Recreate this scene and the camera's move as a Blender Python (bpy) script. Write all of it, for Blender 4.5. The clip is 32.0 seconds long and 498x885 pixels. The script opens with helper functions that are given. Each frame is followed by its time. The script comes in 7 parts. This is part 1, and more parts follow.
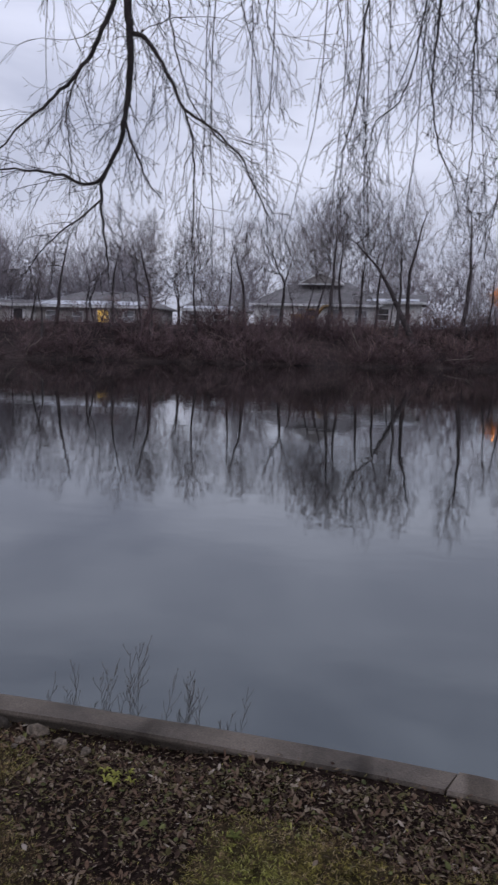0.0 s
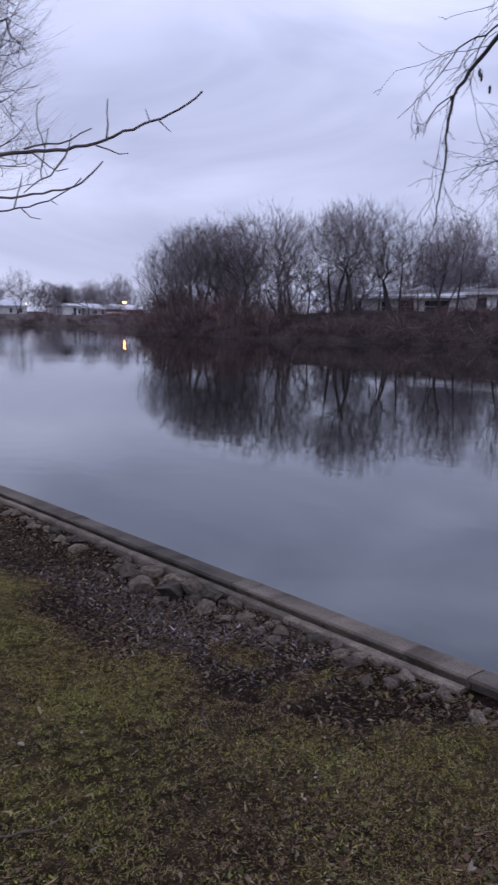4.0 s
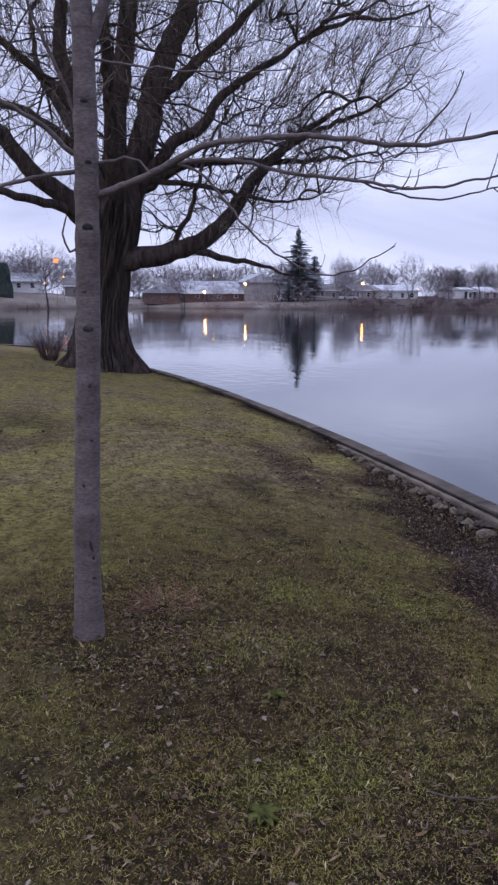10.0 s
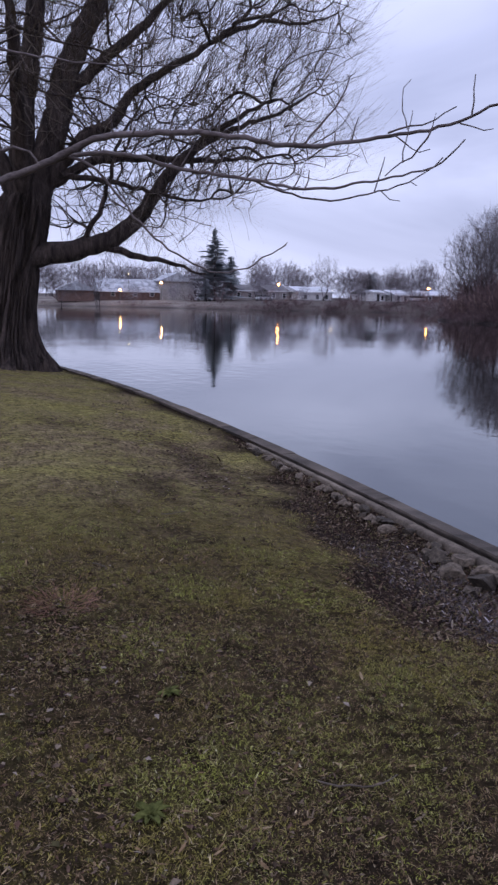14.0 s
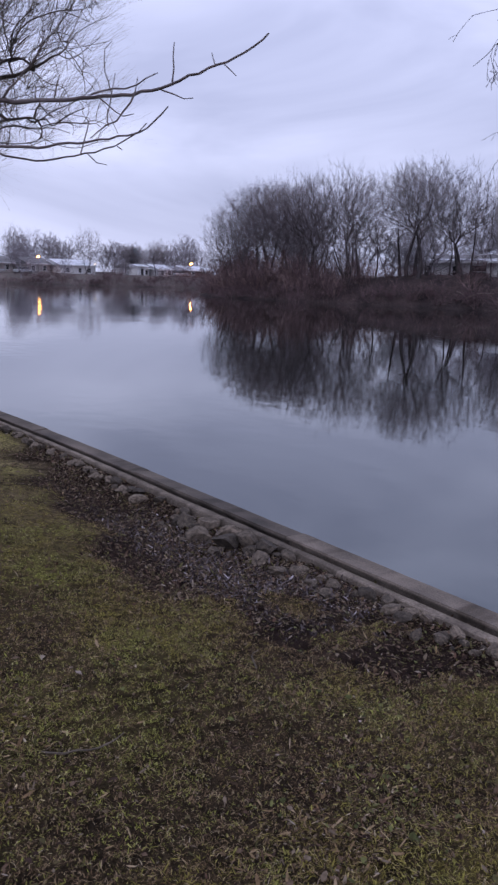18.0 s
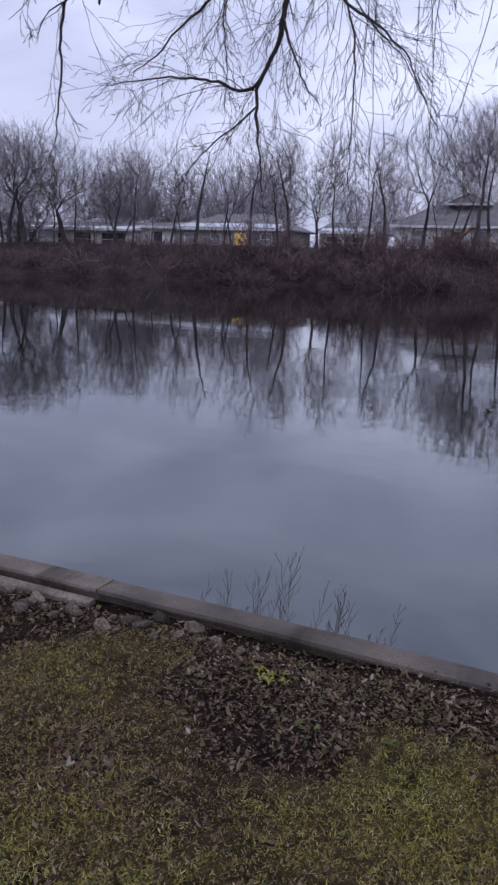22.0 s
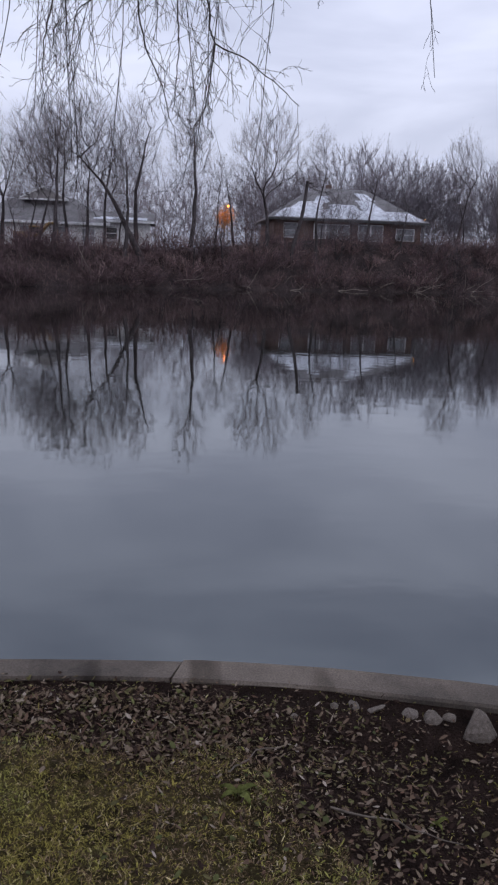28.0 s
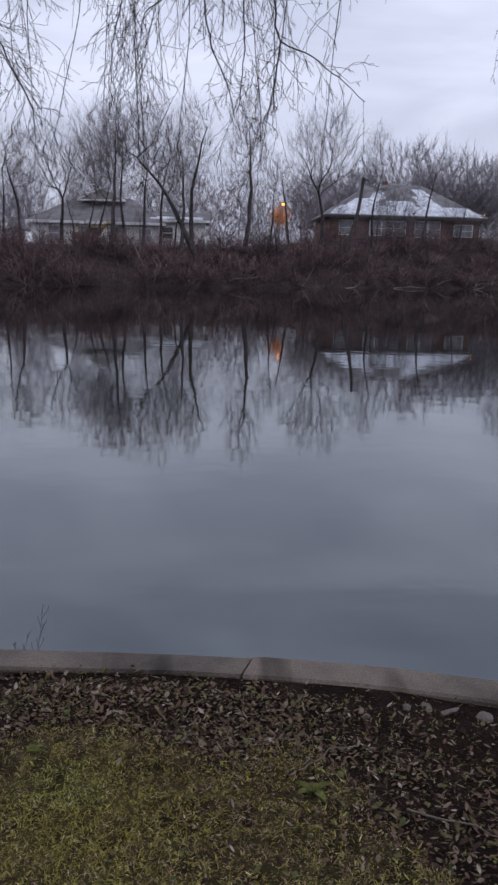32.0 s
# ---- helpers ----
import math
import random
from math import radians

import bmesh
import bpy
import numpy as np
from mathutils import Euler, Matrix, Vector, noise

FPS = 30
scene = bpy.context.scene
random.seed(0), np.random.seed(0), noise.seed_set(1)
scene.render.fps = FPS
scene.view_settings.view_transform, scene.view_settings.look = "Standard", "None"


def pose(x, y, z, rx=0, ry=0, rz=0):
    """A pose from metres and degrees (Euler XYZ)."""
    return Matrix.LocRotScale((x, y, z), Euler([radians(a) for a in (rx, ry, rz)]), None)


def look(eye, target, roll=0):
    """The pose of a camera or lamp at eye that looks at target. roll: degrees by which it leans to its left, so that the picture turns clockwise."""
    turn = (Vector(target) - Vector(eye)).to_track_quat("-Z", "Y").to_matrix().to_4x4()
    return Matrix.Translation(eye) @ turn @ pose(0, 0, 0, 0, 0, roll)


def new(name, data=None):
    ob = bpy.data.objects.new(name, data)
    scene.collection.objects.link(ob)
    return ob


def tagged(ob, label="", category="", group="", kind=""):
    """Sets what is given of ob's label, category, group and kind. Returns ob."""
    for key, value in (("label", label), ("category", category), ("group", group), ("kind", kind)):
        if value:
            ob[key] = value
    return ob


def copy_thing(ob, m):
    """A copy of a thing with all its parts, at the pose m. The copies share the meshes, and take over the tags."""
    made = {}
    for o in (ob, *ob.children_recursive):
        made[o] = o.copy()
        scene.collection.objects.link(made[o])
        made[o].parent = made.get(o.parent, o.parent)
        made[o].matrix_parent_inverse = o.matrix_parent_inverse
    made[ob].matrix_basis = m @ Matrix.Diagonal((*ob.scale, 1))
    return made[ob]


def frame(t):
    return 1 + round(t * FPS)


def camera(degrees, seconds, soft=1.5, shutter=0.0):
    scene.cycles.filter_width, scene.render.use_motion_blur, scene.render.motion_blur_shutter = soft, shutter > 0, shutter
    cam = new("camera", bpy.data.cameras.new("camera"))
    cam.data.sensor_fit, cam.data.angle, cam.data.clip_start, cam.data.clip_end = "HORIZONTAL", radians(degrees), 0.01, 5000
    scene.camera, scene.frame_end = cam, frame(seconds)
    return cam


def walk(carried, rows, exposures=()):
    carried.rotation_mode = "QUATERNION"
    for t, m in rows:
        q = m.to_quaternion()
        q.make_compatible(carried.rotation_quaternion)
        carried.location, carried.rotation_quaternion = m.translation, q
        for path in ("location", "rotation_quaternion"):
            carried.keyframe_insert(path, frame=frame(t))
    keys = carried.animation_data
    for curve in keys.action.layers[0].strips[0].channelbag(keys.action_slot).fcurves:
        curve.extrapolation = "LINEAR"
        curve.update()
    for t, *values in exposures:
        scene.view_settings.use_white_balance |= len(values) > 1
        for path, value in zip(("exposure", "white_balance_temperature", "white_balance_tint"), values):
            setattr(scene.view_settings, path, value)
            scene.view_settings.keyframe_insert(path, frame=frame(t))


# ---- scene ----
cam = camera(36.3, 32.0, 2.4, 0.35)
METRES, EYE, TILT, LEAN, TURN = 1.933, 1.5, -0.88, 0.79, 13.0
ROWS = [
    (0.0, 0.0, 0.0, 0.0, 0.3, -6.93, -2.45),
    (0.5, -0.0182, 0.0056, -0.0029, 4.12, -7.23, -3.19),
    (1.0, -0.0367, 0.008, -0.0039, 8.09, -7.5, -2.82),
    (1.5, -0.0751, 0.0034, -0.0076, 11.72, -7.73, -2.49),
    (2.0, -0.1221, -0.0131, -0.0086, 15.44, -8.03, -2.45),
    (2.5, -0.1647, -0.0362, -0.0094, 18.05, -8.16, -2.35),
    (3.0, -0.2071, -0.0528, -0.0104, 22.06, -8.35, -1.8),
    (3.5, -0.2415, -0.0558, -0.0108, 27.81, -8.72, -2.05),
    (4.0, -0.2625, -0.0622, -0.01, 33.54, -9.07, -2.04),
    (4.5, -0.2704, -0.0696, -0.0121, 36.86, -9.26, -2.05),
    (6.5, -0.3196, -0.1219, -0.0229, 50.61, -10.08, -0.94),
    (7.0, -0.3267, -0.1311, -0.0243, 53.55, -10.41, -0.97),
    (7.5, -0.3315, -0.1352, -0.0253, 55.15, -10.67, -1.21),
    (8.0, -0.3365, -0.1451, -0.0248, 56.86, -10.76, -1.34),
    (8.5, -0.3379, -0.1567, -0.0242, 58.03, -10.83, -1.37),
    (9.0, -0.3397, -0.1705, -0.0267, 59.15, -10.88, -1.47),
    (9.5, -0.3433, -0.185, -0.0246, 60.54, -10.94, -1.22),
    (10.0, -0.3439, -0.1919, -0.0227, 61.85, -11.01, -1.11),
    (10.5, -0.3439, -0.1959, -0.0235, 62.64, -11.05, -1.3),
    (11.0, -0.3432, -0.1998, -0.0231, 63.23, -11.08, -1.35),
    (11.5, -0.3413, -0.1977, -0.0238, 63.41, -11.07, -1.31),
    (12.0, -0.3395, -0.1932, -0.0234, 63.37, -11.07, -1.28),
    (12.5, -0.336, -0.1868, -0.0236, 62.78, -11.05, -1.37),
    (13.0, -0.3287, -0.1742, -0.0255, 60.74, -11.0, -1.64),
    (13.5, -0.3227, -0.1615, -0.0282, 58.17, -10.93, -1.69),
    (14.0, -0.3164, -0.1492, -0.0273, 55.7, -10.86, -2.1),
    (14.5, -0.3088, -0.1407, -0.0288, 54.05, -10.8, -2.1),
    (15.0, -0.296, -0.1277, -0.0308, 51.19, -10.72, -2.16),
    (15.5, -0.2814, -0.1137, -0.0316, 47.67, -10.73, -2.51),
    (17.5, -0.2487, -0.0833, -0.039, 40.02, -11.55, -2.84),
    (18.0, -0.2365, -0.0728, -0.0412, 38.45, -11.97, -2.87),
    (18.5, -0.2245, -0.0643, -0.0442, 36.38, -12.4, -2.5),
    (19.0, -0.2093, -0.0604, -0.0433, 34.24, -12.33, -2.46),
    (19.5, -0.1903, -0.0519, -0.0469, 29.62, -12.32, -2.78),
    (20.0, -0.1701, -0.0323, -0.0485, 25.41, -12.72, -3.15),
    (20.5, -0.1371, -0.0093, -0.0504, 21.59, -12.88, -3.63),
    (21.0, -0.1034, 0.0121, -0.0495, 16.62, -13.17, -3.47),
    (21.5, -0.0861, 0.0186, -0.0478, 12.75, -12.99, -3.22),
    (22.0, -0.0756, 0.0201, -0.0485, 10.31, -12.89, -2.84),
    (22.5, -0.0632, 0.0233, -0.0468, 8.42, -12.79, -2.6),
    (23.0, -0.0473, 0.0275, -0.0471, 5.27, -12.65, -2.22),
    (23.5, -0.0318, 0.025, -0.0482, 1.19, -12.52, -2.05),
    (24.0, -0.019, 0.0268, -0.049, -1.99, -12.42, -1.63),
    (24.5, -0.0053, 0.028, -0.0483, -5.61, -12.33, -1.5),
    (25.0, 0.006, 0.027, -0.0463, -8.15, -12.28, -1.33),
    (25.5, 0.0174, 0.0251, -0.046, -10.63, -12.21, -1.8),
    (26.0, 0.0261, 0.0196, -0.0456, -12.5, -12.15, -1.94),
    (26.5, 0.0428, 0.0112, -0.0447, -15.91, -12.01, -2.53),
    (28.5, 0.0668, 0.018, -0.0478, -19.51, -11.85, -2.47),
    (29.0, 0.0588, 0.0207, -0.0497, -19.4, -11.87, -2.46),
    (29.5, 0.0535, 0.0211, -0.05, -19.3, -11.87, -2.43),
    (30.0, 0.0467, 0.0224, -0.0501, -18.87, -11.91, -2.35),
    (30.5, 0.0427, 0.0247, -0.0504, -18.33, -11.94, -2.27),
    (31.0, 0.0407, 0.0257, -0.0501, -17.69, -11.98, -2.18),
    (31.5, 0.0379, 0.0257, -0.0491, -17.26, -12.0, -2.09),
    (32.0, 0.0232, 0.0267, -0.0484, -15.48, -12.12, -2.0),
]
walk(cam, [(t, pose(0, 0, EYE, TILT, LEAN, TURN) @ pose(METRES * x, METRES * y, METRES * z, 90 + pitch, roll, yaw)) for t, x, y, z, yaw, pitch, roll in ROWS],
     [(0.0, -0.04, 6500, 10), (1.5, 0.0, 6350, 12), (4.0, 0.03, 5950, 17), (9.0, 0.23, 5860, 18), (12.5, 0.26, 5840, 18), (15.0, 0.08, 5890, 18), (18.0, 0.12, 5950, 18), (20.5, 0.18, 5990, 17), (23.0, 0.18, 6150, 15), (24.5, 0.12, 6370, 12), (26.0, 0.06, 6370, 11), (30.0, 0.06, 6430, 10), (32.0, 0.05, 6430, 10)])

# ---- world and light ----
world = bpy.data.worlds.new("overcast_dusk")
scene.world = world
world.use_nodes = True
wn, wl = world.node_tree.nodes, world.node_tree.links
wn.clear()
w_out, w_bg = wn.new("ShaderNodeOutputWorld"), wn.new("ShaderNodeBackground")
w_sky, w_mix, w_co = wn.new("ShaderNodeTexSky"), wn.new("ShaderNodeMix"), wn.new("ShaderNodeTexCoord")
w_map, w_noise, w_ramp = wn.new("ShaderNodeMapping"), wn.new("ShaderNodeTexNoise"), wn.new("ShaderNodeValToRGB")
w_sky.sky_type, w_sky.sun_disc = "NISHITA", False
w_sky.sun_elevation, w_sky.sun_rotation = radians(6), radians(200)
w_map.inputs["Scale"].default_value = (1.0, 1.0, 3.6)
w_noise.inputs["Scale"].default_value, w_noise.inputs["Detail"].default_value, w_noise.inputs["Roughness"].default_value = 2.1, 5.0, 0.5
w_noise.inputs["Distortion"].default_value = 0.5
w_ramp.color_ramp.elements[0].position, w_ramp.color_ramp.elements[0].color = 0.35, (4.5, 4.8, 6.25, 1)
w_ramp.color_ramp.elements[1].position, w_ramp.color_ramp.elements[1].color = 0.65, (7.3, 7.6, 9.3, 1)
w_mix.data_type = "RGBA"
w_mix.inputs["Factor"].default_value = 0.94
wl.new(w_co.outputs["Generated"], w_map.inputs["Vector"])
wl.new(w_map.outputs["Vector"], w_noise.inputs["Vector"])
wl.new(w_noise.outputs["Fac"], w_ramp.inputs["Fac"])
wl.new(w_sky.outputs["Color"], w_mix.inputs["A"])
wl.new(w_ramp.outputs["Color"], w_mix.inputs["B"])
w_sep, w_rise, w_mul = wn.new("ShaderNodeSeparateXYZ"), wn.new("ShaderNodeMapRange"), wn.new("ShaderNodeMix")
w_rise.inputs["From Min"].default_value, w_rise.inputs["From Max"].default_value = 0.0, 1.0
w_rise.inputs["To Min"].default_value, w_rise.inputs["To Max"].default_value = 0.93, 1.75
w_mul.data_type, w_mul.blend_type = "RGBA", "MULTIPLY"
w_mul.inputs["Factor"].default_value = 1.0
wl.new(w_co.outputs["Generated"], w_sep.inputs["Vector"])
wl.new(w_sep.outputs["Z"], w_rise.inputs["Value"])
wl.new(w_mix.outputs["Result"], w_mul.inputs["A"])
wl.new(w_rise.outputs["Result"], w_mul.inputs["B"])
wl.new(w_mul.outputs["Result"], w_bg.inputs["Color"])
w_bg.inputs["Strength"].default_value = 0.1
wl.new(w_bg.outputs["Background"], w_out.inputs["Surface"])

sun = new("sun", bpy.data.lights.new("sun", "SUN"))
sun.data.energy, sun.data.angle, sun.data.color = 0.35, radians(40), (1.0, 0.95, 0.92)
sun.matrix_world = look((0, 0, 60), (-25, 50, 0))


# ---- materials ----
def material(name, rough=0.8, metal=0.0, spec=0.3):
    m = bpy.data.materials.new(name)
    m.use_nodes = True
    b = m.node_tree.nodes["Principled BSDF"]
    b.inputs["Roughness"].default_value, b.inputs["Metallic"].default_value = rough, metal
    b.inputs["Specular IOR Level"].default_value = spec
    return m, m.node_tree, b


def noise_node(tree, scale, detail=4, rough=0.55, stretch=(1, 1, 1), generated=False):
    co, mp, nz = tree.nodes.new("ShaderNodeTexCoord"), tree.nodes.new("ShaderNodeMapping"), tree.nodes.new("ShaderNodeTexNoise")
    mp.inputs["Scale"].default_value = stretch
    nz.inputs["Scale"].default_value, nz.inputs["Detail"].default_value, nz.inputs["Roughness"].default_value = scale, detail, rough
    tree.links.new(co.outputs["Generated" if generated else "Object"], mp.inputs["Vector"])
    tree.links.new(mp.outputs["Vector"], nz.inputs["Vector"])
    return nz.outputs["Fac"]


def ramp_node(tree, fac, stops):
    r = tree.nodes.new("ShaderNodeValToRGB")
    while len(r.color_ramp.elements) < len(stops):
        r.color_ramp.elements.new(0.5)
    for e, (p, c) in zip(r.color_ramp.elements, stops):
        e.position, e.color = p, (*c, 1)
    tree.links.new(fac, r.inputs["Fac"])
    return r.outputs["Color"]


def mix_node(tree, fac, a, b, blend="MIX"):
    x = tree.nodes.new("ShaderNodeMix")
    x.data_type, x.blend_type = "RGBA", blend
    for socket, v in (("Factor", fac), ("A", a), ("B", b)):
        if isinstance(v, (int, float)):
            x.inputs[socket].default_value = v
        elif isinstance(v, tuple):
            x.inputs[socket].default_value = (*v, 1)
        else:
            tree.links.new(v, x.inputs[socket])
    return x.outputs["Result"]


def bump_node(tree, bsdf, height, strength=0.4, distance=0.02):
    b = tree.nodes.new("ShaderNodeBump")
    b.inputs["Strength"].default_value, b.inputs["Distance"].default_value = strength, distance
    tree.links.new(height, b.inputs["Height"])
    tree.links.new(b.outputs["Normal"], bsdf.inputs["Normal"])


def mottled(name, dark, light, scale=3.0, fine=40.0, rough=0.85, bump=0.4, distance=0.01, stretch=(1, 1, 1), spec=0.3, island=False, each=False, spread_=(0.55, 1.4)):
    """A surface of two tones with coarse stains, fine grain and relief; each: varied piece by piece."""
    m, tree, b = material(name, rough, 0, spec)
    coarse, grain = noise_node(tree, scale, 5, 0.6, stretch), noise_node(tree, fine, 3, 0.6, stretch)
    col = ramp_node(tree, coarse, [(0.3, dark), (0.7, light)])
    g = ramp_node(tree, grain, [(0.3, (0.62, 0.62, 0.62)), (0.7, (1.25, 1.25, 1.25))])
    col = mix_node(tree, 1.0, col, g, "MULTIPLY")
    if island or each:
        src = tree.nodes.new("ShaderNodeNewGeometry" if island else "ShaderNodeObjectInfo")
        v = ramp_node(tree, src.outputs["Random Per Island" if island else "Random"], [(0.0, (spread_[0],) * 3), (1.0, (spread_[1],) * 3)])
        col = mix_node(tree, 1.0, col, v, "MULTIPLY")
    tree.links.new(col, b.inputs["Base Color"])
    if bump:
        bump_node(tree, b, grain, bump, distance)
    return m


def varied(name, stops, rough=0.8, spec=0.2, patch=0.0):
    """Many small pieces in one mesh, each with its own tone."""
    m, tree, b = material(name, rough, 0, spec)
    g = tree.nodes.new("ShaderNodeNewGeometry")
    col = ramp_node(tree, g.outputs["Random Per Island"], stops)
    n = ramp_node(tree, noise_node(tree, 60, 3), [(0.3, (0.7, 0.7, 0.7)), (0.7, (1.2, 1.2, 1.2))])
    col = mix_node(tree, 1.0, col, n, "MULTIPLY")
    if patch:
        p = ramp_node(tree, noise_node(tree, patch, 4, 0.65), [(0.30, (0.80, 0.68, 0.62)), (0.46, (1.0, 0.90, 0.76)), (0.56, (1.0, 1.0, 0.9)), (0.72, (1.18, 1.28, 0.8))])
        col = mix_node(tree, 1.0, col, p, "MULTIPLY")
    tree.links.new(col, b.inputs["Base Color"])
    return m


def glowing(name, colour, strength):
    m, tree, b = material(name, 0.4)
    b.inputs["Base Color"].default_value = (*colour, 1)
    b.inputs["Emission Color"].default_value = (*colour, 1)
    b.inputs["Emission Strength"].default_value = strength
    return m


def make_water():
    m, tree, b = material("lake_water", 0.03, 0, 0.5)
    b.inputs["IOR"].default_value = 1.86
    b.inputs["Specular Tint"].default_value = (0.78, 0.93, 1.0, 1)
    big = ramp_node(tree, noise_node(tree, 0.05, 3), [(0.3, (0.008, 0.008, 0.007)), (0.7, (0.012, 0.011, 0.009))])
    tree.links.new(big, b.inputs["Base Color"])
    fine, wide = noise_node(tree, 2.6, 2, 0.45, (0.7, 1.0, 1)), noise_node(tree, 0.35, 2, 0.5, (0.5, 1.0, 1))
    add = tree.nodes.new("ShaderNodeMath")
    add.operation = "MULTIPLY_ADD"
    add.inputs[1].default_value = 3.0
    tree.links.new(wide, add.inputs[0])
    tree.links.new(fine, add.inputs[2])
    co, sep = tree.nodes.new("ShaderNodeTexCoord"), tree.nodes.new("ShaderNodeSeparateXYZ")
    tree.links.new(co.outputs["Object"], sep.inputs["Vector"])
    slant = tree.nodes.new("ShaderNodeMath")  # open water towards the distant shore is more ruffled
    slant.operation = "MULTIPLY_ADD"
    slant.inputs[1].default_value = 1.3
    tree.links.new(sep.outputs["Y"], slant.inputs[0])
    tree.links.new(sep.outputs["X"], slant.inputs[2])
    calm, ruffled, pick_, bmp = (tree.nodes.new("ShaderNodeMapRange"), tree.nodes.new("ShaderNodeMapRange"), tree.nodes.new("ShaderNodeMath"), tree.nodes.new("ShaderNodeBump"))
    for node, src, lo, hi, a, c in ((calm, "Y", 14.0, 44.0, 0.022, 0.0065), (ruffled, "slant", 0.0, -14.0, 0.0, 0.075)):
        for key, val in (("From Min", lo), ("From Max", hi), ("To Min", a), ("To Max", c)):
            node.inputs[key].default_value = val
        tree.links.new(slant.outputs[0] if src == "slant" else sep.outputs[src], node.inputs["Value"])
    pick_.operation = "MAXIMUM"
    tree.links.new(calm.outputs["Result"], pick_.inputs[0])
    tree.links.new(ruffled.outputs["Result"], pick_.inputs[1])
    bmp.inputs["Distance"].default_value = 0.08
    tree.links.new(pick_.outputs[0], bmp.inputs["Strength"])
    tree.links.new(add.outputs[0], bmp.inputs["Height"])
    tree.links.new(bmp.outputs["Normal"], b.inputs["Normal"])
    return m


def make_lawn():
    m, tree, b = material("winter_lawn", 0.95, 0, 0.04)
    at = tree.nodes.new("ShaderNodeAttribute")
    at.attribute_name = "soil"
    wide = noise_node(tree, 0.9, 6, 0.65)
    mid = noise_node(tree, 7.0, 5, 0.65)
    fine = noise_node(tree, 110.0, 5, 0.75)
    turf = ramp_node(tree, mid, [(0.28, (0.100, 0.082, 0.038)), (0.48, (0.215, 0.188, 0.070)), (0.68, (0.305, 0.276, 0.098))])
    straw = ramp_node(tree, mid, [(0.3, (0.095, 0.072, 0.042)), (0.7, (0.285, 0.225, 0.128))])
    col = mix_node(tree, ramp_node(tree, wide, [(0.42, (0, 0, 0)), (0.60, (1, 1, 1))]), turf, straw)
    speck = noise_node(tree, 26.0, 4, 0.7)
    col = mix_node(tree, 1.0, col, ramp_node(tree, speck, [(0.36, (0.26, 0.24, 0.25)), (0.47, (0.95, 0.95, 0.95)), (0.66, (1.5, 1.46, 1.40))]), "MULTIPLY")
    # thatch under the near grass, darkened to hold the shade between blades
    thatch_shade = tree.nodes.new("ShaderNodeAttribute")
    thatch_shade.attribute_name = "thatch_shade"
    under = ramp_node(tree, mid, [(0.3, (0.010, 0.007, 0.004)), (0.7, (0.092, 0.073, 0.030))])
    col = mix_node(tree, thatch_shade.outputs["Fac"], col, under)
    # dark soil, its tone deepened further for the shade in the litter
    earth = ramp_node(tree, mid, [(0.3, (0.008, 0.005, 0.004)), (0.7, (0.038, 0.024, 0.019))])
    col = mix_node(tree, at.outputs["Fac"], col, earth)
    g = ramp_node(tree, fine, [(0.30, (0.30, 0.30, 0.30)), (0.70, (1.65, 1.65, 1.65))])
    tree.links.new(mix_node(tree, 1.0, col, g, "MULTIPLY"), b.inputs["Base Color"])
    bump_node(tree, b, fine, 0.9, 0.03)
    return m


M_WATER = make_water()
M_LAWN = make_lawn()
M_BANK = mottled("bank_earth", (0.018, 0.013, 0.013), (0.070, 0.048, 0.045), 0.5, 4.0, 0.95, 1.0, 0.3)
bank_tree = M_BANK.node_tree
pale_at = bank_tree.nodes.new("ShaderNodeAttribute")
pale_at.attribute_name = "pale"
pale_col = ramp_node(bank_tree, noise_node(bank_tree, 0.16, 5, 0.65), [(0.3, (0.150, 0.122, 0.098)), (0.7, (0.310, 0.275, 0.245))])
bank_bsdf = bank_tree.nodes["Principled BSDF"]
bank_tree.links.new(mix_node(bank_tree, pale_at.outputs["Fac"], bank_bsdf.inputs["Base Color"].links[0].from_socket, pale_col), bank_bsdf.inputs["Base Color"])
M_CONCRETE = mottled("weathered_concrete", (0.040, 0.033, 0.027), (0.165, 0.134, 0.108), 2.0, 120.0, 0.9, 0.6, 0.005, each=True, spread_=(0.72, 1.25))
cap_tree = M_CONCRETE.node_tree
cap_bsdf = cap_tree.nodes["Principled BSDF"]
stain = ramp_node(cap_tree, noise_node(cap_tree, 1.0, 3, 0.6, (3.4, 0.5, 0.5)), [(0.34, (0.50, 0.48, 0.45)), (0.45, (1.0, 1.0, 1.0))])
cap_tree.links.new(mix_node(cap_tree, 1.0, cap_bsdf.inputs["Base Color"].links[0].from_socket, stain, "MULTIPLY"), cap_bsdf.inputs["Base Color"])
M_LEDGE = mottled("pale_ledge_concrete", (0.075, 0.060, 0.047), (0.235, 0.192, 0.152), 5.0, 70.0, 0.9, 0.6, 0.008, each=True, spread_=(0.7, 1.15))
M_RED_GRASS = varied("dead_red_grass", [(0.0, (0.15, 0.080, 0.056)), (1.0, (0.38, 0.225, 0.160))], 0.95, 0.05)
M_WALL = mottled("wet_concrete", (0.07, 0.065, 0.06), (0.16, 0.15, 0.14), 4.0, 60.0, 0.7, 0.5, 0.01)
M_STONE = mottled("field_stone", (0.028, 0.022, 0.017), (0.165, 0.130, 0.098), 3.0, 30.0, 0.9, 0.5, 0.008, each=True, spread_=(0.4, 1.7))
M_PALE_STONE = mottled("pale_stone", (0.070, 0.056, 0.046), (0.195, 0.162, 0.136), 6.0, 50.0, 0.9, 0.5, 0.006, each=True, spread_=(0.75, 1.15))
